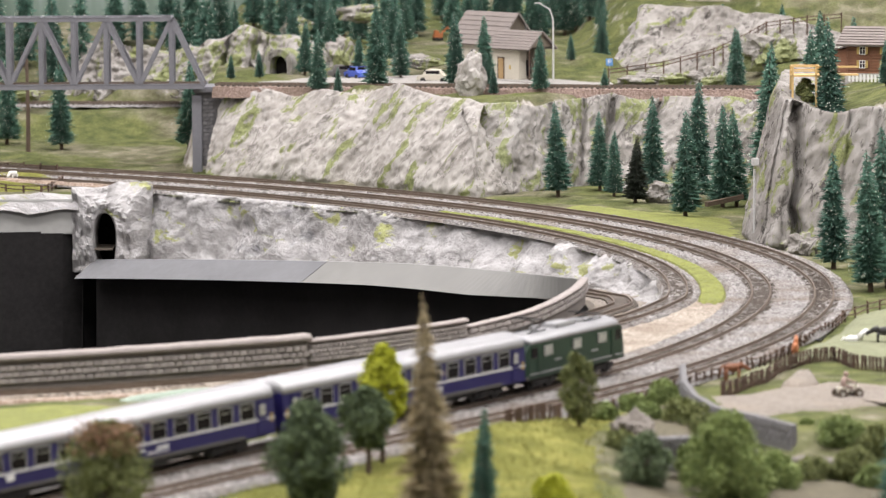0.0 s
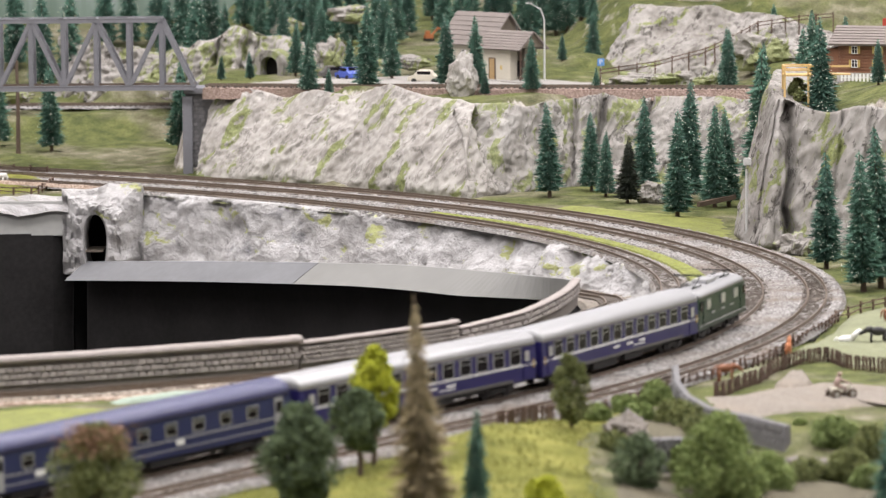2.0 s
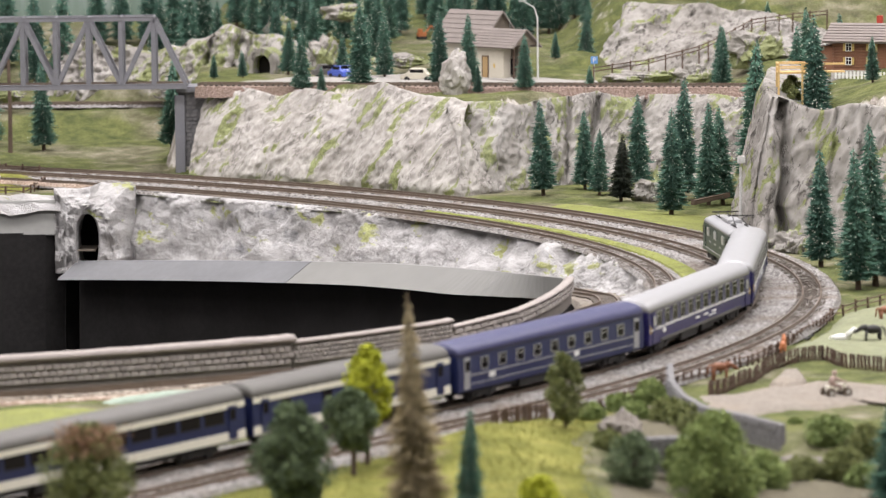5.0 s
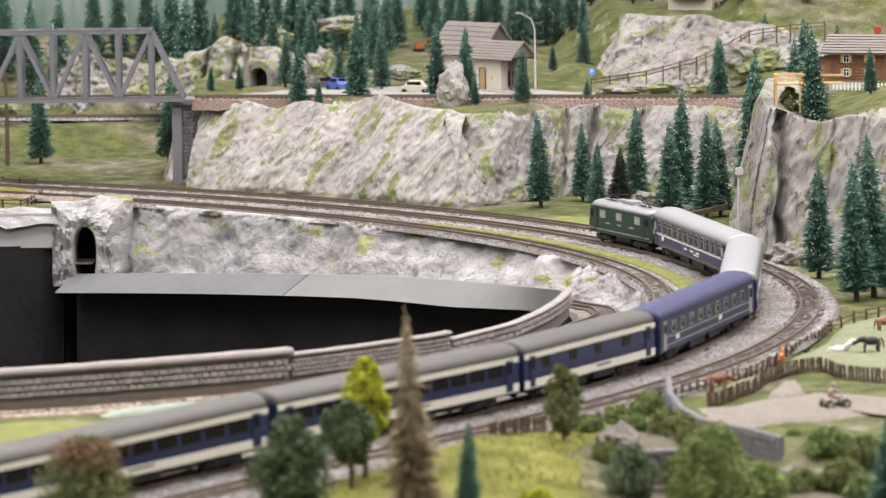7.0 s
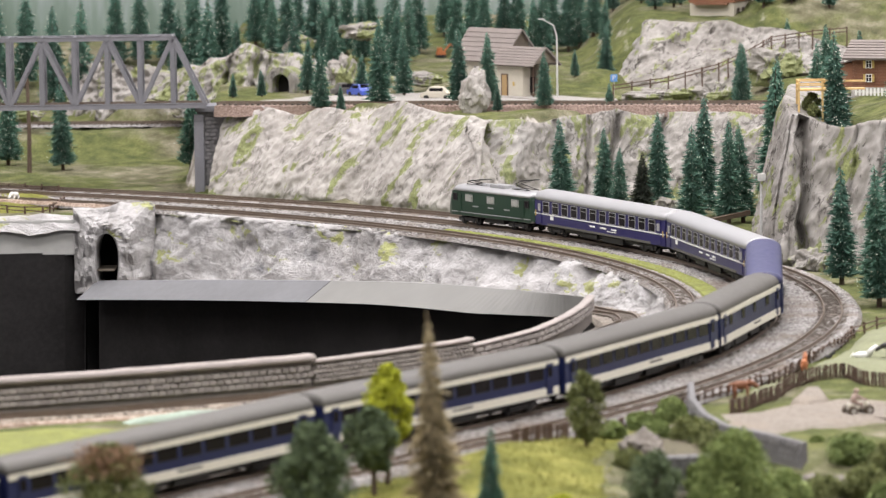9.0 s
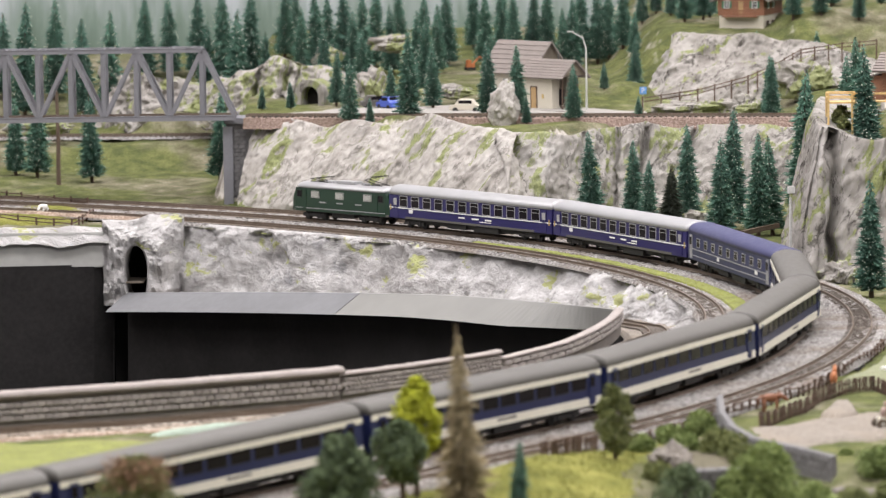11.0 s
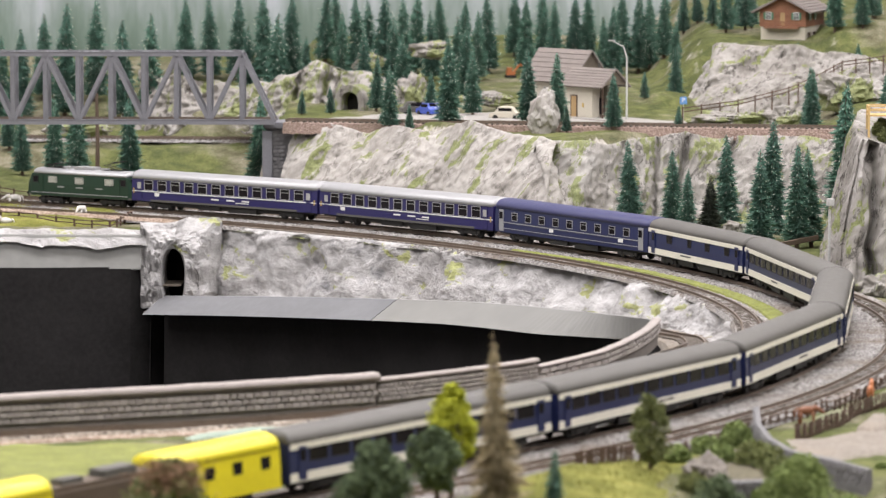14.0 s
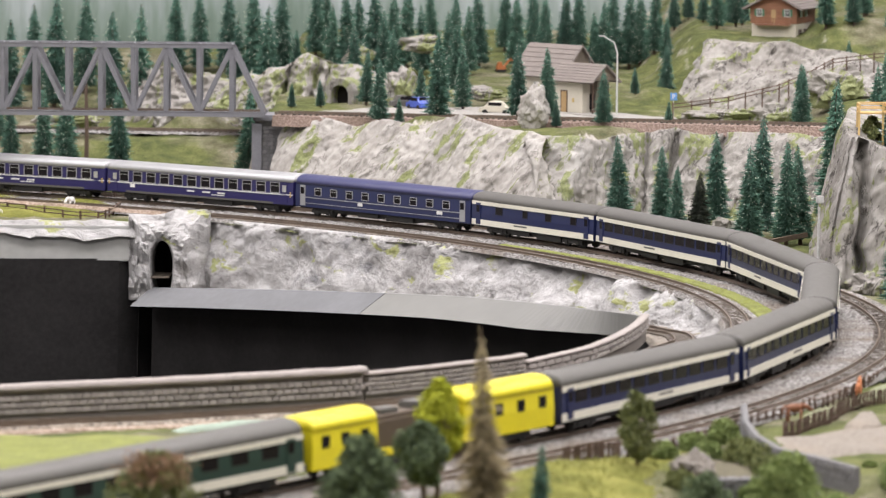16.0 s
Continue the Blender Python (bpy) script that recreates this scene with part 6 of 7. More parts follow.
def straight_track(a, b, z, label, bed, bed_label, bed_w=0.040, wall=0.0):
    a, b = Vector((*a, z)), Vector((*b, z))
    d = (b - a).length
    t = thing("railway_track", Matrix.Translation(a) @ pose(0, 0, 0, 0, 0, math.degrees(math.atan2(b.y - a.y, b.x - a.x))), label, "track", kind="structure")
    bm = bmesh.new()
    rng = random.Random(label)
    rows = []
    n = int(d / 0.006)
    for i in range(n + 1):
        row = []
        for k, (yy, zz) in enumerate(((-bed_w / 2 - 0.004, -0.006 - wall), (-bed_w / 2, -0.003 - wall * 0.1), (-bed_w * 0.3, -0.0035), (0, -0.0035), (bed_w * 0.3, -0.0035), (bed_w / 2 + 0.004, -0.010))):
            row.append(bm.verts.new((d * i / n, yy + rng.uniform(-1, 1) * 0.0006, zz + rng.uniform(-1, 1) * 0.0008)))
        rows.append(row)
    grid_faces(bm, rows)
    part("ballast", bm, bed, t, bed_label)
    for side in (-1, 1):
        part("rail", boxes((d / 2, side * 0.00825, -0.0013, d, 0.0012, 0.0026)), "rail", t)
    piece = mesh_of("sleeper", boxes((0, 0, -0.0030, 0.0030, 0.028, 0.0020)), "sleeper")
    for i in range(int(d / 0.0070)):
        part("sleeper", piece, "sleeper", t, at=pose(0.0035 + i * 0.0070, 0, 0))
    return t


straight_track(SHELF_A, SHELF_B, 0.1010, "brown model track along the upper shelf", "redgravel", "red brown gravel bed", wall=0.011)
straight_track((-1.1, 5.74), (-0.30, 5.66), 0.0405, "brown model track behind the girder bridge", "gravel", "brown grey gravel bed")


def girder_bridge():
    """A grey steel through truss bridge with its deck."""
    x1, y0, z0 = -0.2985, 5.150, 0.0975
    panel, h, w = 0.0396, 0.0820, 0.036
    n = 16
    t = thing("girder_bridge", pose(x1, y0, z0), "grey steel truss model bridge over the main line", "bridge")
    for side in (-1, 1):
        y = side * w / 2
        part("bottom_chord", boxes((-n * panel / 2, y, 0, n * panel, 0.0042, 0.0060), (-n * panel / 2, y, 0.0029, n * panel, 0.0056, 0.0008)), "bridge", t)
        part("top_chord", boxes((-(n * panel + panel) / 2 , y, h, (n - 1) * panel, 0.0046, 0.0050), (-(n * panel + panel) / 2, y, h + 0.0027, (n - 1) * panel, 0.0060, 0.0008)), "bridge", t)
        for i in range(1, n + 1):
            xx = -i * panel
            part("vertical", boxes((xx, y, h / 2, 0.0052, 0.0030, h), (xx - 0.0026, y, h / 2, 0.0006, 0.0046, h), (xx + 0.0026, y, h / 2, 0.0006, 0.0046, h)), "bridge", t)
        for i in range(n):
            a, b = (-i * panel, 0.0), (-(i + 1) * panel, h)
            if i % 2:
                a, b = (-i * panel, h), (-(i + 1) * panel, 0.0)
            part("diagonal", beam(bmesh.new(), (a[0], y, a[1]), (b[0], y, b[1]), 0.0046, 0.0036), "bridge", t)
    for i in range(1, n):
        part("cross_brace", beam(bmesh.new(), (-i * panel, -w / 2, h + 0.002), (-(i + 1) * panel, w / 2, h + 0.002), 0.0014, 0.0014), "bridge", t)
        part("cross_brace", beam(bmesh.new(), (-i * panel, -w / 2, h + 0.002), (-i * panel, w / 2, h + 0.002), 0.0018, 0.0018), "bridge", t)
    part("deck", boxes((-n * panel / 2, 0, 0.0012, n * panel, w - 0.006, 0.0016)), "pierstone", t, "grey bridge deck")
    for side in (-1, 1):
        part("rail", boxes((-n * panel / 2, side * 0.00825, 0.0034, n * panel, 0.0012, 0.0024)), "rail", t)


girder_bridge()


def pier():
    t = thing("bridge_pier", pose(-0.292, 5.165, -0.01), "grey masonry pier carrying the end of the girder bridge", "pier")
    part("core", boxes((0, 0.01, 0.050, 0.038, 0.052, 0.100)), "pierstone", t)
    part("cap", boxes((0.002, 0.008, 0.1025, 0.045, 0.060, 0.0070), bev=0.0006), "bridge", t, "smooth grey pier cap")
    part("buttress", boxes((-0.0165, -0.019, 0.048, 0.012, 0.006, 0.096), bev=0.0006), "bridge", t, "plain grey corner strip")
    rng = random.Random(2)
    stones = [mesh_of("stone", boxes((0, 0, 0, 0.0072 * k, 0.0022, 0.0042), bev=0.0006), "pierstone") for k in (0.85, 0.95, 0.7)]
    for r in range(20):
        for i in range(4):
            part("stone", stones[rng.randrange(3)], "pierstone", t, at=pose(-0.0075 + i * 0.0078 + (r % 2) * 0.002, -0.0165, 0.004 + r * 0.0048))


pier()


def gable_roof(w, d, rise, over, thick):
    """Two roof slopes with stepped courses, their ridge along x."""
    out = []
    a = math.atan2(rise, d / 2)
    L = math.hypot(rise, d / 2) + over
    for side in (-1, 1):
        bm = bmesh.new()
        n = 7
        prof = [(0.0, 0.0)]
        for c in range(n):
            prof += [(L * c / n, thick * 0.7), (L * (c + 1) / n, thick * 1.25)]
        prof += [(L, -thick * 0.4), (0.0, -thick * 0.6)]
        rows = []
        for x in (-w / 2 - over, w / 2 + over):
            rows.append([bm.verts.new((x, side * (math.cos(a) * s + math.sin(a) * h), rise - math.sin(a) * s + math.cos(a) * h)) for s, h in prof[1:]])
        grid_faces(bm, rows, True)
        bm.faces.new(rows[0]), bm.faces.new(rows[1])
        bmesh.ops.recalc_face_normals(bm, faces=bm.faces[:])
        out.append(bm)
    return out


def gable(w, d, rise, thick):
    bm = bmesh.new()
    for sx in (-1, 1):
        vs = [bm.verts.new((sx * w / 2 + o, y, z)) for o in (-thick / 2, thick / 2) for y, z in ((-d / 2, 0), (d / 2, 0), (0, rise))]
        bm.faces.new(vs[:3]), bm.faces.new(vs[3:])
        for i in range(3):
            bm.faces.new((vs[i], vs[(i + 1) % 3], vs[3 + (i + 1) % 3], vs[3 + i]))
    bmesh.ops.recalc_face_normals(bm, faces=bm.faces[:])
    return bm


def house_window(t, x, y, z, w, h, turn=0, frame_mat="white", shutters=None):
    win = part("window", boxes((0, 0, 0, w, 0.0008, h)), "glass", t, at=pose(x, y, z, 0, 0, turn))
    k = 0.0007
    part("window_frame", boxes((0, -0.0004, h / 2, w + k, 0.001, k), (0, -0.0004, -h / 2, w + k, 0.001, k), (-w / 2, -0.0004, 0, k, 0.001, h), (w / 2, -0.0004, 0, k, 0.001, h), (0, -0.0004, 0, k * 0.8, 0.001, h), (0, -0.0004, h * 0.1, w, 0.001, k * 0.8)), frame_mat, win)
    if shutters:
        for s in (-1, 1):
            part("shutter", boxes((s * (w * 0.78), -0.0006, 0, w * 0.48, 0.0007, h), bev=0.0001), shutters, win)


def station():
    x, y, _ = (0.086, 5.29, 0.093)
    z = height(x, y)
    t = thing("station_house", pose(x - 0.004, y, z + 0.001, 0, 0, -48), "cream station house with brownish grey shingle roofs", "house")
    # main block to the rear, ridge across, wing in front with a lower ridge
    part("main_wall", boxes((-0.062, 0.020, 0.022, 0.086, 0.052, 0.046)), "render", t)
    part("wing_wall", boxes((0.002, 0, 0.0205, 0.048, 0.034, 0.041)), "render", t)
    for bm in gable_roof(0.088, 0.060, 0.036, 0.005, 0.0013):
        part("roof", bm, "shingle", t, at=pose(-0.062, 0.020, 0.045))
    part("gable", gable(0.088, 0.058, 0.035, 0.001), "greywood", t, "brown boarded gable", at=pose(-0.062, 0.020, 0.045))
    for bm in gable_roof(0.070, 0.042, 0.019, 0.005, 0.0013):
        part("roof", bm, "shingle", t, at=pose(0.012, 0, 0.042))
    part("gable", gable(0.070, 0.040, 0.018, 0.001), "greywood", t, "brown boarded gable", at=pose(0.012, 0, 0.042))
    part("porch_wall", boxes((0.030, 0.006, 0.020, 0.018, 0.020, 0.040)), "greywood", t, "shaded boarded porch")
    part("porch_post", boxes((0.044, -0.016, 0.020, 0.0016, 0.0016, 0.040)), "wood", t)
    d = part("door", boxes((-0.0065, -0.0174, 0.0135, 0.0095, 0.0012, 0.026), bev=0.0002), "doorwood", t, "ochre wooden door")
    part("door_frame", boxes((-0.0118, -0.0176, 0.0140, 0.0010, 0.0014, 0.028), (-0.0012, -0.0176, 0.0140, 0.0010, 0.0014, 0.028), (-0.0065, -0.0176, 0.0275, 0.0116, 0.0014, 0.0010)), "wood", d)
    part("notice", boxes((0.0095, -0.0173, 0.0160, 0.0030, 0.0006, 0.0050)), "gold", t, "small yellow notice")
    house_window(t, -0.070, -0.0065, 0.030, 0.008, 0.009)
    # No opening is cut; a dark sheet on the wall gives the porch shade.
    part("porch_shade", boxes((0.030, -0.0045, 0.0150, 0.0090, 0.0008, 0.020)), "glass", t, "dark sheet painted as the shade in the porch")
    bm = bmesh.new()
    tube(bm, [(0.012, 0.008, 0.046), (0.012, 0.008, 0.066), (0.012, 0.008, 0.0665), (0.012, 0.008, 0.068)], [0.0011, 0.0011, 0.0017, 0.0013], 8)
    part("stove_pipe", bm, "roofgrey", t, "thin dark stove pipe")
    for i in range(11):
        part("rafter_end", boxes((-0.020 + i * 0.0065, -0.0225, 0.0400, 0.0014, 0.003, 0.0014)), "white", t)
    part("platform", boxes((0.01, -0.026, -0.001, 0.14, 0.018, 0.004), bev=0.0004), "asphalt", t, "grey platform")
    return t


station()


def toy_person(x, y, z, label, mat="figure", h=0.020):
    bm = bmesh.new()
    for sx in (-1, 1):
        tube(bm, [(sx * 0.10, 0, 0), (sx * 0.08, 0, 0.48)], [0.055, 0.075], 6)
        tube(bm, [(sx * 0.17, 0, 0.80), (sx * 0.22, 0.03, 0.48)], [0.05, 0.04], 6)
    tube(bm, [(0, 0, 0.46), (0, 0, 0.66), (0, 0, 0.84)], [0.14, 0.15, 0.09], 8)
    blob(bm, (0, 0, 0.93), 0.075, 1, 0.03, 2)
    for v in bm.verts:
        v.co *= h
    solid("toy_figure", bm, mat, label, "figure", pose(x, y, z), smooth_shade=True)


sx, sy, _ = (0.09, 5.268, 0.095)
toy_person(sx, sy, height(sx, sy) + 0.003, "pale toy figure standing under the station porch")


def lamp_post(x, y, z, h, arm, label, flood=False):
    t = thing("street_lamp", pose(x, y, z), label, "lamp")
    bm = bmesh.new()
    pts = [(0, 0, -0.003), (0, 0, h * 0.80)]
    if not flood:
        pts += [(arm * 0.25, 0, h * 0.93), (arm, 0, h)]
        tube(bm, pts, [0.0013, 0.0010, 0.0009, 0.0008], 8)
        part("head", boxes((arm * 1.18, 0, h + 0.001, abs(arm) * 0.55, 0.003, 0.0016), bev=0.0004), "lamp", t, "slim lamp head")
    else:
        tube(bm, [(0, 0, -0.003), (0, 0, h * 0.9)], [0.0014, 0.0012], 8)
        part("head", boxes((0, -0.002, h, 0.0075, 0.005, 0.0075), bev=0.0008), "lamp", t, "square pale floodlight", at=pose(0, 0, 0, 0, 0, 20))
    part("post", bm, "lamp", t)


lx, ly, _ = (0.129, 5.24, 0.094)
lamp_post(lx, ly, height(lx, ly), 0.098, -0.016, "tall pale grey street lamp beside the station")
lx, ly, _ = (0.309, 4.27, 0.013)
lamp_post(lx, ly, 0.0, 0.077, 0, "pale floodlight mast beside the curve", True)
bm = bmesh.new()
px, py, _ = (-0.031, 4.93, -0.006)
tube(bm, [(0, 0, -0.004), (0, 0, 0.080)], [0.0010, 0.0008], 7)
solid("mast", bm, "lamp", "thin grey mast at the foot of the cliff", "mast", pose(px, py, -0.004))
bm = bmesh.new()
px, py, _ = (-0.539, 5.38, 0.043)
tube(bm, [(0, 0, -0.02), (0.001, 0, 0.06), (0, 0, 0.12)], [0.0032, 0.0026, 0.0020], 8)
solid("bare_trunk", bm, "bark", "bare brown tree trunk behind the bridge", "tree", pose(px, py, height(px, py)))


def sign_post():
    x, y, _ = (0.198, 5.22, 0.103)
    t = thing("parking_sign", pose(x, y, height(x, y)), "blue parking sign with a white letter on a thin post", "sign")
    part("post", boxes((0, 0, 0.011, 0.0008, 0.0008, 0.028)), "lamp", t)
    part("plate", boxes((0, -0.0008, 0.0270, 0.0085, 0.0008, 0.0090), bev=0.0003), "sign", t)
    cu = bpy.data.curves.new("letter", "FONT")
    cu.body, cu.size, cu.extrude, cu.align_x, cu.align_y = "P", 0.0085, 0.0001, "CENTER", "CENTER"
    cu.materials.append(M["white"])
    ob = new("letter", cu)
    ob.parent = t
    ob.matrix_basis = pose(0, -0.0014, 0.0270, 90, 0, 0)


sign_post()


def car(x, y, z, turn, mat, label, L=0.044, pickup=False):
    t = thing("toy_car", pose(x, y, z, 0, 0, turn), label, "car")
    w, h = 0.0195, 0.0165
    bm = bmesh.new()
    prof = ((-0.5, 0.20), (-0.5, 0.52), (-0.30, 0.58), (-0.18, 0.98), (0.20, 1.0), (0.33, 0.60), (0.48, 0.52), (0.5, 0.22))
    if pickup:
        prof = ((-0.5, 0.20), (-0.5, 0.60), (0.02, 0.60), (0.05, 1.0), (0.30, 1.0), (0.38, 0.62), (0.48, 0.55), (0.5, 0.22))
    rows = [[bm.verts.new((px * L, sy * w / 2 * (0.86 if pz > 0.8 else 1), pz * h)) for px, pz in prof] for sy in (-1, 1)]
    grid_faces(bm, rows, True)
    bm.faces.new(rows[0]), bm.faces.new(rows[1])
    bmesh.ops.recalc_face_normals(bm, faces=bm.faces[:])
    part("body", bm, mat, t)
    for sy in (-1, 1):
        part("side_window", boxes((0.01 * L, sy * w * 0.463, 0.79 * h, 0.40 * L, 0.0008, 0.26 * h)), "glass", t)
        for sx in (-0.3, 0.3):
            b = bmesh.new()
            tube(b, [(0, -0.0014, 0), (0, 0.0014, 0)], [0.0034, 0.0034], 14)
            part("wheel", b, "black", t, at=pose(sx * L, sy * w * 0.46, 0.0034))
    part("windscreen", boxes((0.27 * L, 0, 0.80 * h, 0.0008, w * 0.72, 0.34 * h)), "glass", t, at=pose(0, 0, 0))


cx, cy, _ = (-0.115, 5.33, 0.093)
car(cx, cy, height(cx, cy) + 0.001, -58, "bluecar", "blue toy estate car parked on the upper road", 0.038)
cx, cy, _ = (-0.132, 5.36, 0.092)
car(cx, cy, height(cx, cy) + 0.001, 190, "roofgrey", "grey toy pickup parked on the upper road", pickup=True)
# This car shape is put in for a low pale boat-like object.
cx, cy, _ = (-0.019, 5.26, 0.1)
car(cx, cy, height(cx, cy) + 0.001, 170, "render", "cream toy car shape in place of a pale boat-like object", 0.042)


def digger():
    x, y, _ = (-0.016, 5.95, 0.113)
    t = thing("toy_excavator", pose(x, y, height(x, y) + 0.001, 0, 0, 20), "orange toy excavator on the forest slope", "vehicle")
    part("body", boxes((0, 0, 0.010, 0.020, 0.012, 0.009), (-0.003, 0, 0.018, 0.010, 0.010, 0.010), bev=0.001), "orange", t)
    for side in (-1, 1):
        part("crawler_track", boxes((0, side * 0.006, 0.003, 0.024, 0.004, 0.006), bev=0.0015), "black", t)
    t.scale = (0.62, 0.62, 0.62)
    part("arm", beam(beam(bmesh.new(), (0.008, 0, 0.014), (0.024, 0, 0.030), 0.003, 0.003), (0.024, 0, 0.030), (0.034, 0, 0.014), 0.0024, 0.0024), "orange", t)


digger()


def portal():
    x, y, _ = (-0.22, 5.42, 0.085)
    t = thing("tunnel_portal", pose(x, y, height(x, y) - 0.003, 0, 0, -25), "ochre stone tunnel portal in the forest hill", "tunnel")
    bm = bmesh.new()
    inner = [(0.0125 * math.cos(a), 0.014 + 0.0125 * math.sin(a)) for a in np.linspace(0, math.pi, 13)]
    inner = [(0.0125, 0)] + inner + [(-0.0125, 0)]
    outer = [(0.020, 0)] + [(0.020 * math.cos(a) * 1.05, 0.014 + 0.021 * math.sin(a)) for a in np.linspace(0, math.pi, 13)] + [(-0.020, 0)]
    rows = [[bm.verts.new((x2, yy, z2)) for x2, z2 in r] for r, yy in ((inner, 0.03), (inner, 0), (outer, 0), (outer, 0.03))]
    grid_faces(bm, rows)
    bmesh.ops.recalc_face_normals(bm, faces=bm.faces[:])
    part("arch", bm, "crag", t)
    # Depth is painted: a near-black sheet gives the shade behind the arch.
    part("shade_sheet", boxes((0, 0.02, 0.013, 0.026, 0.002, 0.028)), "dark", t, "black sheet painted as the shade behind the arch")


portal()
px, py, _ = (0.026, 5.055, 0.096)
rock("rock_pillar", px, py, 0.112, 0.0225, "chalk", "upright pale grey rock beside the upper track", 9, (0.82, 0.7, 1.25), rough=0.3)


def rock_at(px, py, pz, r, sq, seed, label="pale grey crag on the forest hill"):
    rock("crag", px, py, pz, r, "crag", label, seed, sq, rough=0.5)


for i, (c, r, sq) in enumerate((
        ((0.249, 5.18, 0.098), 0.018, (2.2, 0.8, 0.55)), ((0.318, 5.18, 0.098), 0.018, (1.4, 0.8, 0.8)), ((0.402, 5.3, 0.126), 0.026, (1.5, 0.8, 0.8)),
        ((-0.141, 5.5, 0.109), 0.024, (0.8, 0.8, 1.1)), ((-0.114, 5.8, 0.15), 0.024, (1.5, 0.8, 0.5)), ((-0.21, 5.8, 0.132), 0.020, (1.0, 0.8, 0.7)), ((-0.042, 5.42, 0.107), 0.018, (1.8, 0.8, 0.5)),
        ((-0.589, 5.62, 0.055), 0.022, (2.0, 0.8, 0.5)), ((0.351, 4.17, 0.001), 0.014, (1.2, 0.8, 0.9)), ((0.242, 4.72, 0.003), 0.014, (1.5, 0.8, 0.9)), ((0.2, 4.86, -0.007), 0.012, (1.6, 0.8, 0.8)))):
    rock_at(*c, r, sq, 20 + i, "pale grey rock on the slope")


# ---- hill path, chalet, hut and lookout ----
path = [Vector(p) for p in ((0.195, 5.16, 0.108), (0.266, 5.24, 0.112), (0.332, 5.3, 0.124), (0.371, 5.36, 0.136), (0.407, 5.42, 0.15), (0.461, 5.44, 0.156), (0.529, 5.46, 0.16))]
t = thing("rail_fence", Matrix(), "brown rail fence along the rising hill path", "fence")
marks = []
for a, b in zip(path, path[1:]):
    for k in range(3):
        marks.append(a.lerp(b, k / 3))
for p in marks:
    part("post", boxes((0, 0, -0.006, 0.0016, 0.0016, 0.026)), "wood", t, at=pose(*p))
for a, b in zip(marks, marks[1:]):
    for up in (0.005, 0.0005):
        part("fence_rail", beam(bmesh.new(), a + Vector((0, 0, up)), b + Vector((0, 0, up)), 0.0012, 0.0018), "wood", t)


def chalet():
    """The gable looks to the front (local +x), the long side wall to the right."""
    t = thing("chalet", pose(0.361, 5.70, 0.166, 0, 0, -108), "alpine chalet with white base, red timber storey and balcony", "house")
    d, w = 0.100, 0.060
    part("base_wall", boxes((0, 0, 0.006, d, w, 0.034), bev=0.0004), "render", t, "white rendered base")
    part("timber_wall", boxes((0, 0, 0.0345, d + 0.002, w + 0.002, 0.023)), "hutwood", t, "red brown timber storey")
    for i in range(6):
        part("wall_board", boxes((d / 2 + 0.0013, 0, 0.0250 + i * 0.0038, 0.0010, w + 0.003, 0.0032), bev=0.0003), "hutwood", t)
    for bm in gable_roof(d, w + 0.004, 0.017, 0.010, 0.0018):
        part("roof", bm, "shingle", t, at=pose(0, 0, 0.046))
    part("gable", gable(d, w, 0.0175, 0.001), "hutwood", t, at=pose(0, 0, 0.046))
    part("balcony", boxes((d / 2 + 0.006, 0, 0.0215, 0.011, w * 0.78, 0.0012)), "hutwood", t, "red timber balcony floor")
    for i in range(19):
        part("baluster", boxes((d / 2 + 0.011, -w * 0.38 + i * w * 0.76 / 18, 0.0258, 0.0008, 0.0013, 0.0075)), "hutwood", t)
    part("handrail", boxes((d / 2 + 0.011, 0, 0.0300, 0.0012, w * 0.79, 0.0012)), "hutwood", t)
    for k in (-0.019, 0.019):
        house_window(t, d / 2 + 0.0022, k, 0.0372, 0.0066, 0.0092, 90, "white", "leafgreen")
    part("door", boxes((d / 2 + 0.002, 0, 0.0330, 0.0010, 0.0062, 0.0170)), "doorwood", t, "brown balcony door")
    for k in (-0.028, 0.0):
        house_window(t, k + 0.03, w / 2 + 0.0004, 0.010, 0.0075, 0.0095, 180, "wood", "darkrock")
        house_window(t, k + 0.03, w / 2 + 0.0014, 0.0360, 0.0066, 0.0090, 180, "white", "leafgreen")
    for k in (-0.012, 0.016):
        leafy("green_bush", t.matrix_basis @ pose(d / 2 + 0.004, k, -0.012), 0.0048, 0.010, "leaf", "small green shrub at the chalet wall", 0.001, 300 + round(k * 1000), 8, 40, 0.0016)


chalet()


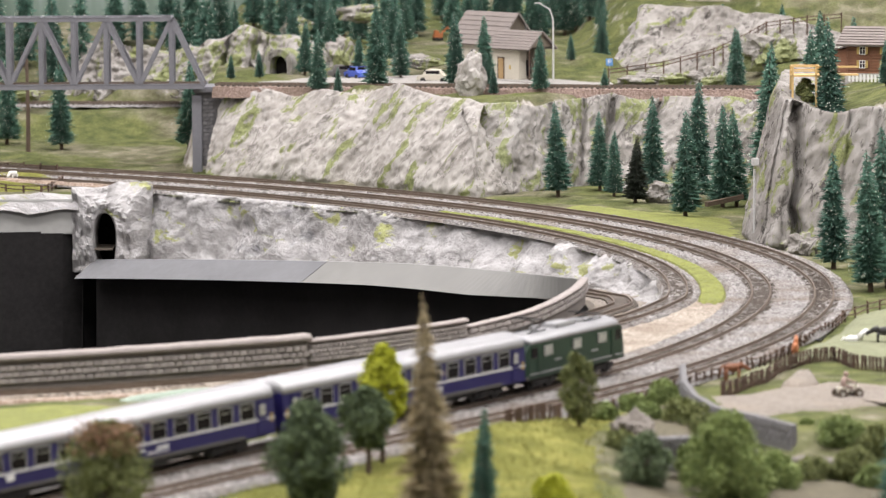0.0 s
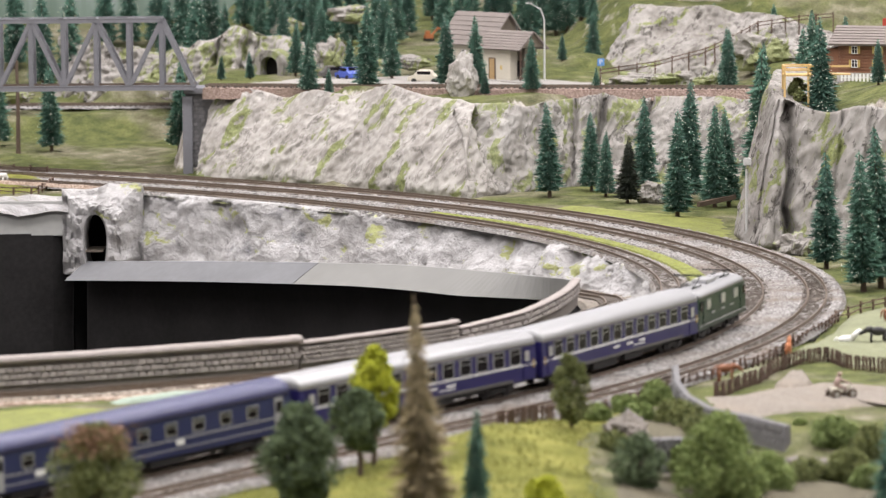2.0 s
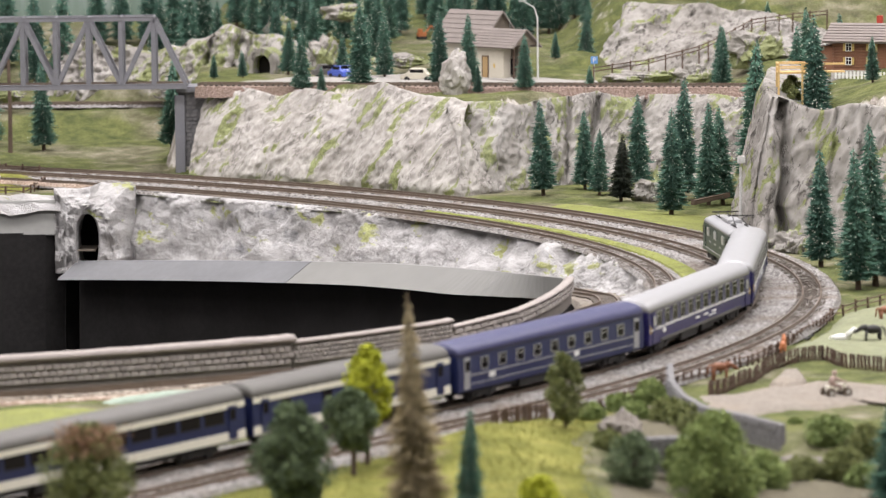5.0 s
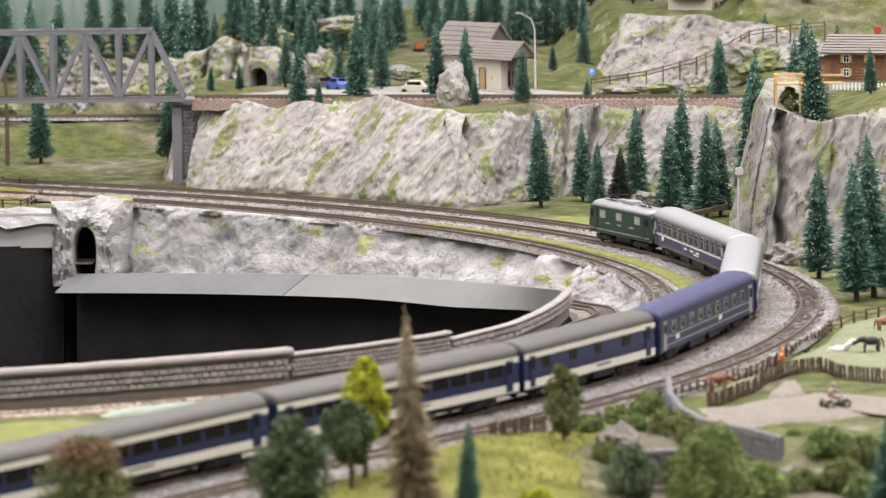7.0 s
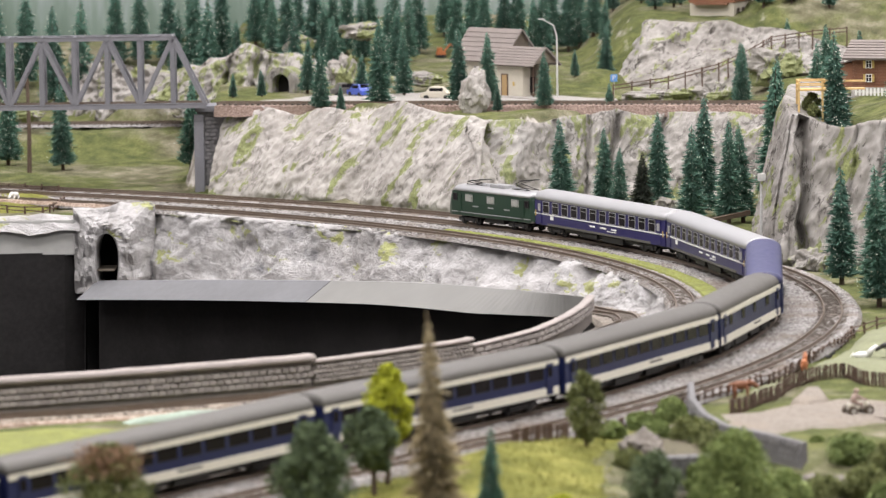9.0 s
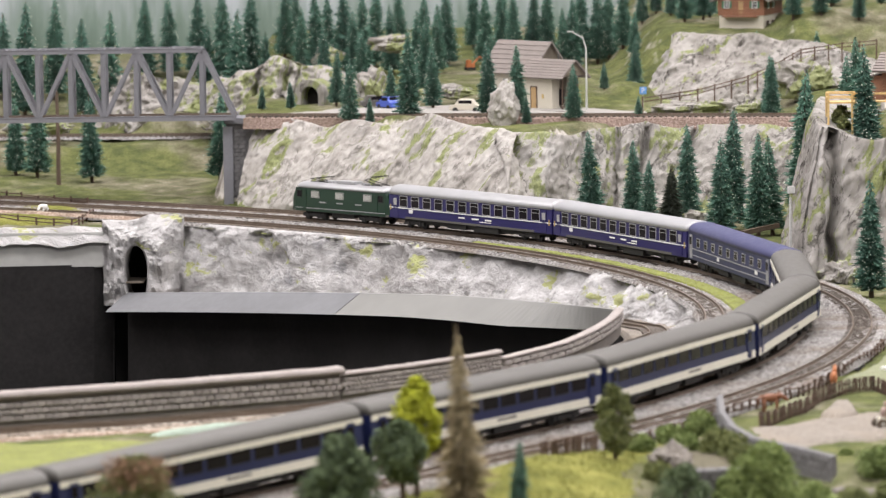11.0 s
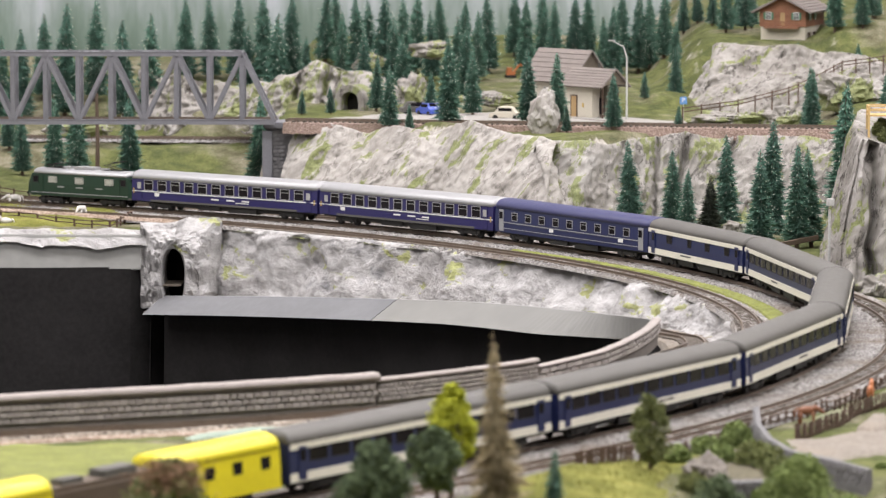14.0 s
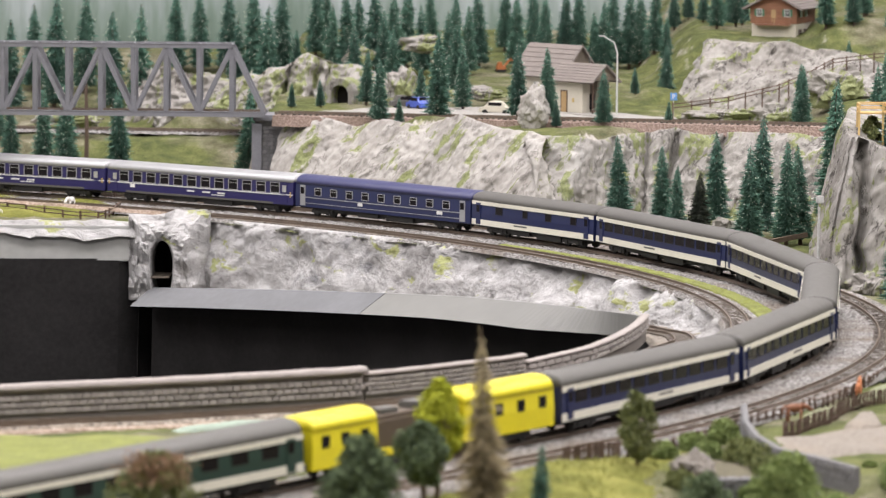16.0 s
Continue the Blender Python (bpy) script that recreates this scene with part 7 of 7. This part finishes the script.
def hut():
    x, y, z = (0.472, 4.62, 0.144)
    t = thing("timber_hut", pose(x, y, z - 0.001, 0, 0, -22), "red brown log hut with a pale shingle roof", "house")
    w, d, h = 0.060, 0.052, 0.036
    part("stone_base", boxes((0, 0, -0.012, w + 0.004, d + 0.004, 0.026)), "chalk", t, "rough stone base")
    part("wall", boxes((0, 0, h / 2, w - 0.002, d - 0.002, h)), "hutwood", t)
    logs = mesh_of("log", boxes((0, 0, 0, w + 0.003, 0.0026, 0.0030), bev=0.0008), "hutwood")
    side = mesh_of("log", boxes((0, 0, 0, 0.0026, d + 0.003, 0.0030), bev=0.0008), "hutwood")
    for i in range(11):
        part("log", logs, "hutwood", t, at=pose(0, -d / 2, 0.0018 + i * 0.0033))
        part("log", side, "hutwood", t, at=pose(-w / 2, 0, 0.0018 + i * 0.0033))
    for bm in gable_roof(w, d, 0.014, 0.010, 0.0016):
        part("roof", bm, "shingle", t, "pale worn shingle roof", at=pose(0, 0, h))
    part("gable", gable(w, d, 0.013, 0.001), "hutwood", t, at=pose(0, 0, h))
    part("chimney", boxes((0.014, 0.004, h + 0.016, 0.006, 0.006, 0.014), bev=0.0004), "red", t, "small red chimney")
    part("lean_to", boxes((-0.040, 0.004, 0.013, 0.018, 0.030, 0.026)), "hutwood", t, "boarded lean-to shed")
    part("shed_roof", boxes((0, 0, 0, 0.026, 0.038, 0.0016)), "shingle", t, at=pose(-0.040, 0.004, 0.028, 0, -14, 0))
    for k in (-0.012, 0.014):
        house_window(t, k, -d / 2 - 0.0018, 0.026, 0.0062, 0.0080, 0, "white", "gold")
        house_window(t, k, -d / 2 - 0.0018, 0.011, 0.0062, 0.0080, 0, "white", "gold")


hut()


def lookout():
    """Fresh timber lookout on stilts over the great rock."""
    x, y, z = (0.365, 4.33, 0.16)
    t = thing("timber_lookout", pose(x, y, z), "fresh yellow timber lookout platform on stilts", "platform")
    part("deck", boxes((0.002, 0.010, 0, 0.030, 0.026, 0.0016), bev=0.0002), "newwood", t)
    for dx, dy, foot in ((-0.0125, -0.002, -0.044), (0.0115, -0.002, -0.040), (-0.0125, 0.022, -0.03), (0.0155, 0.022, -0.03)):
        part("stilt", beam(bmesh.new(), (dx, dy, 0.010), (dx * 1.02, dy, foot), 0.0020, 0.0020), "newwood", t)
    for a, b in (((-0.0125, -0.002), (0.0155, -0.002)), ((-0.0125, 0.022), (0.0155, 0.022)), ((-0.0125, -0.002), (-0.0125, 0.022)), ((0.0155, -0.002), (0.0155, 0.022))):
        for zz in (0.0095, 0.005):
            part("handrail", beam(bmesh.new(), (*a, zz), (*b, zz), 0.0012, 0.0016), "newwood", t)
    part("walkway", boxes((0.036, 0.014, 0, 0.040, 0.014, 0.0014)), "newwood", t)
    for yy in (0.007, 0.021):
        part("handrail", beam(bmesh.new(), (0.018, yy, 0.008), (0.056, yy, 0.008), 0.0012, 0.0016), "newwood", t)
    leafy("ivy_bush", pose(x + 0.002, y + 0.012, z - 0.040), 0.014, 0.034, "olive", "dark olive bush under the lookout", 0.001, 77, 18, 90, 0.0022)


lookout()
wx, wy, wz = (0.427, 4.5, 0.146)
vx, vy, vz = (0.526, 4.5, 0.143)
t = thing("picket_fence", Matrix(), "small white picket fence before the log hut", "fence")
for i in range(26):
    u = i / 25
    part("picket", boxes((0, 0, 0, 0.0022, 0.0008, 0.0080), bev=0.0002), "white", t, at=pose(wx + (vx - wx) * u, wy, wz + (vz - wz) * u))
part("fence_rail", beam(bmesh.new(), (wx, wy + 0.0008, wz), (vx, wy + 0.0008, vz), 0.0008, 0.0014), "white", t)

# ---- shelf ground ----
patch("upper_road", [(-0.273, 5.3, 0.096)[:2], (-0.164, 5.4, 0.093)[:2], (-0.034, 5.4, 0.097)[:2], (0.122, 5.33, 0.095)[:2], (0.23, 5.22, 0.098)[:2], (0.219, 5.13, 0.095)[:2], (0.05, 5.2, 0.096)[:2], (-0.159, 5.25, 0.095)[:2]], "asphalt", "grey road along the upper shelf", 0.0030, 14)
bm = bmesh.new()
beam(bm, (-0.03, 0, 0.0), (0.03, 0.012, 0.004), 0.005, 0.005)
lx, ly = (0.306, 4.632)
solid("fallen_log", bm, "bark", "fallen brown log on the grass", "log", pose(lx, ly, 0.0, 0, 0, 35))


motions()
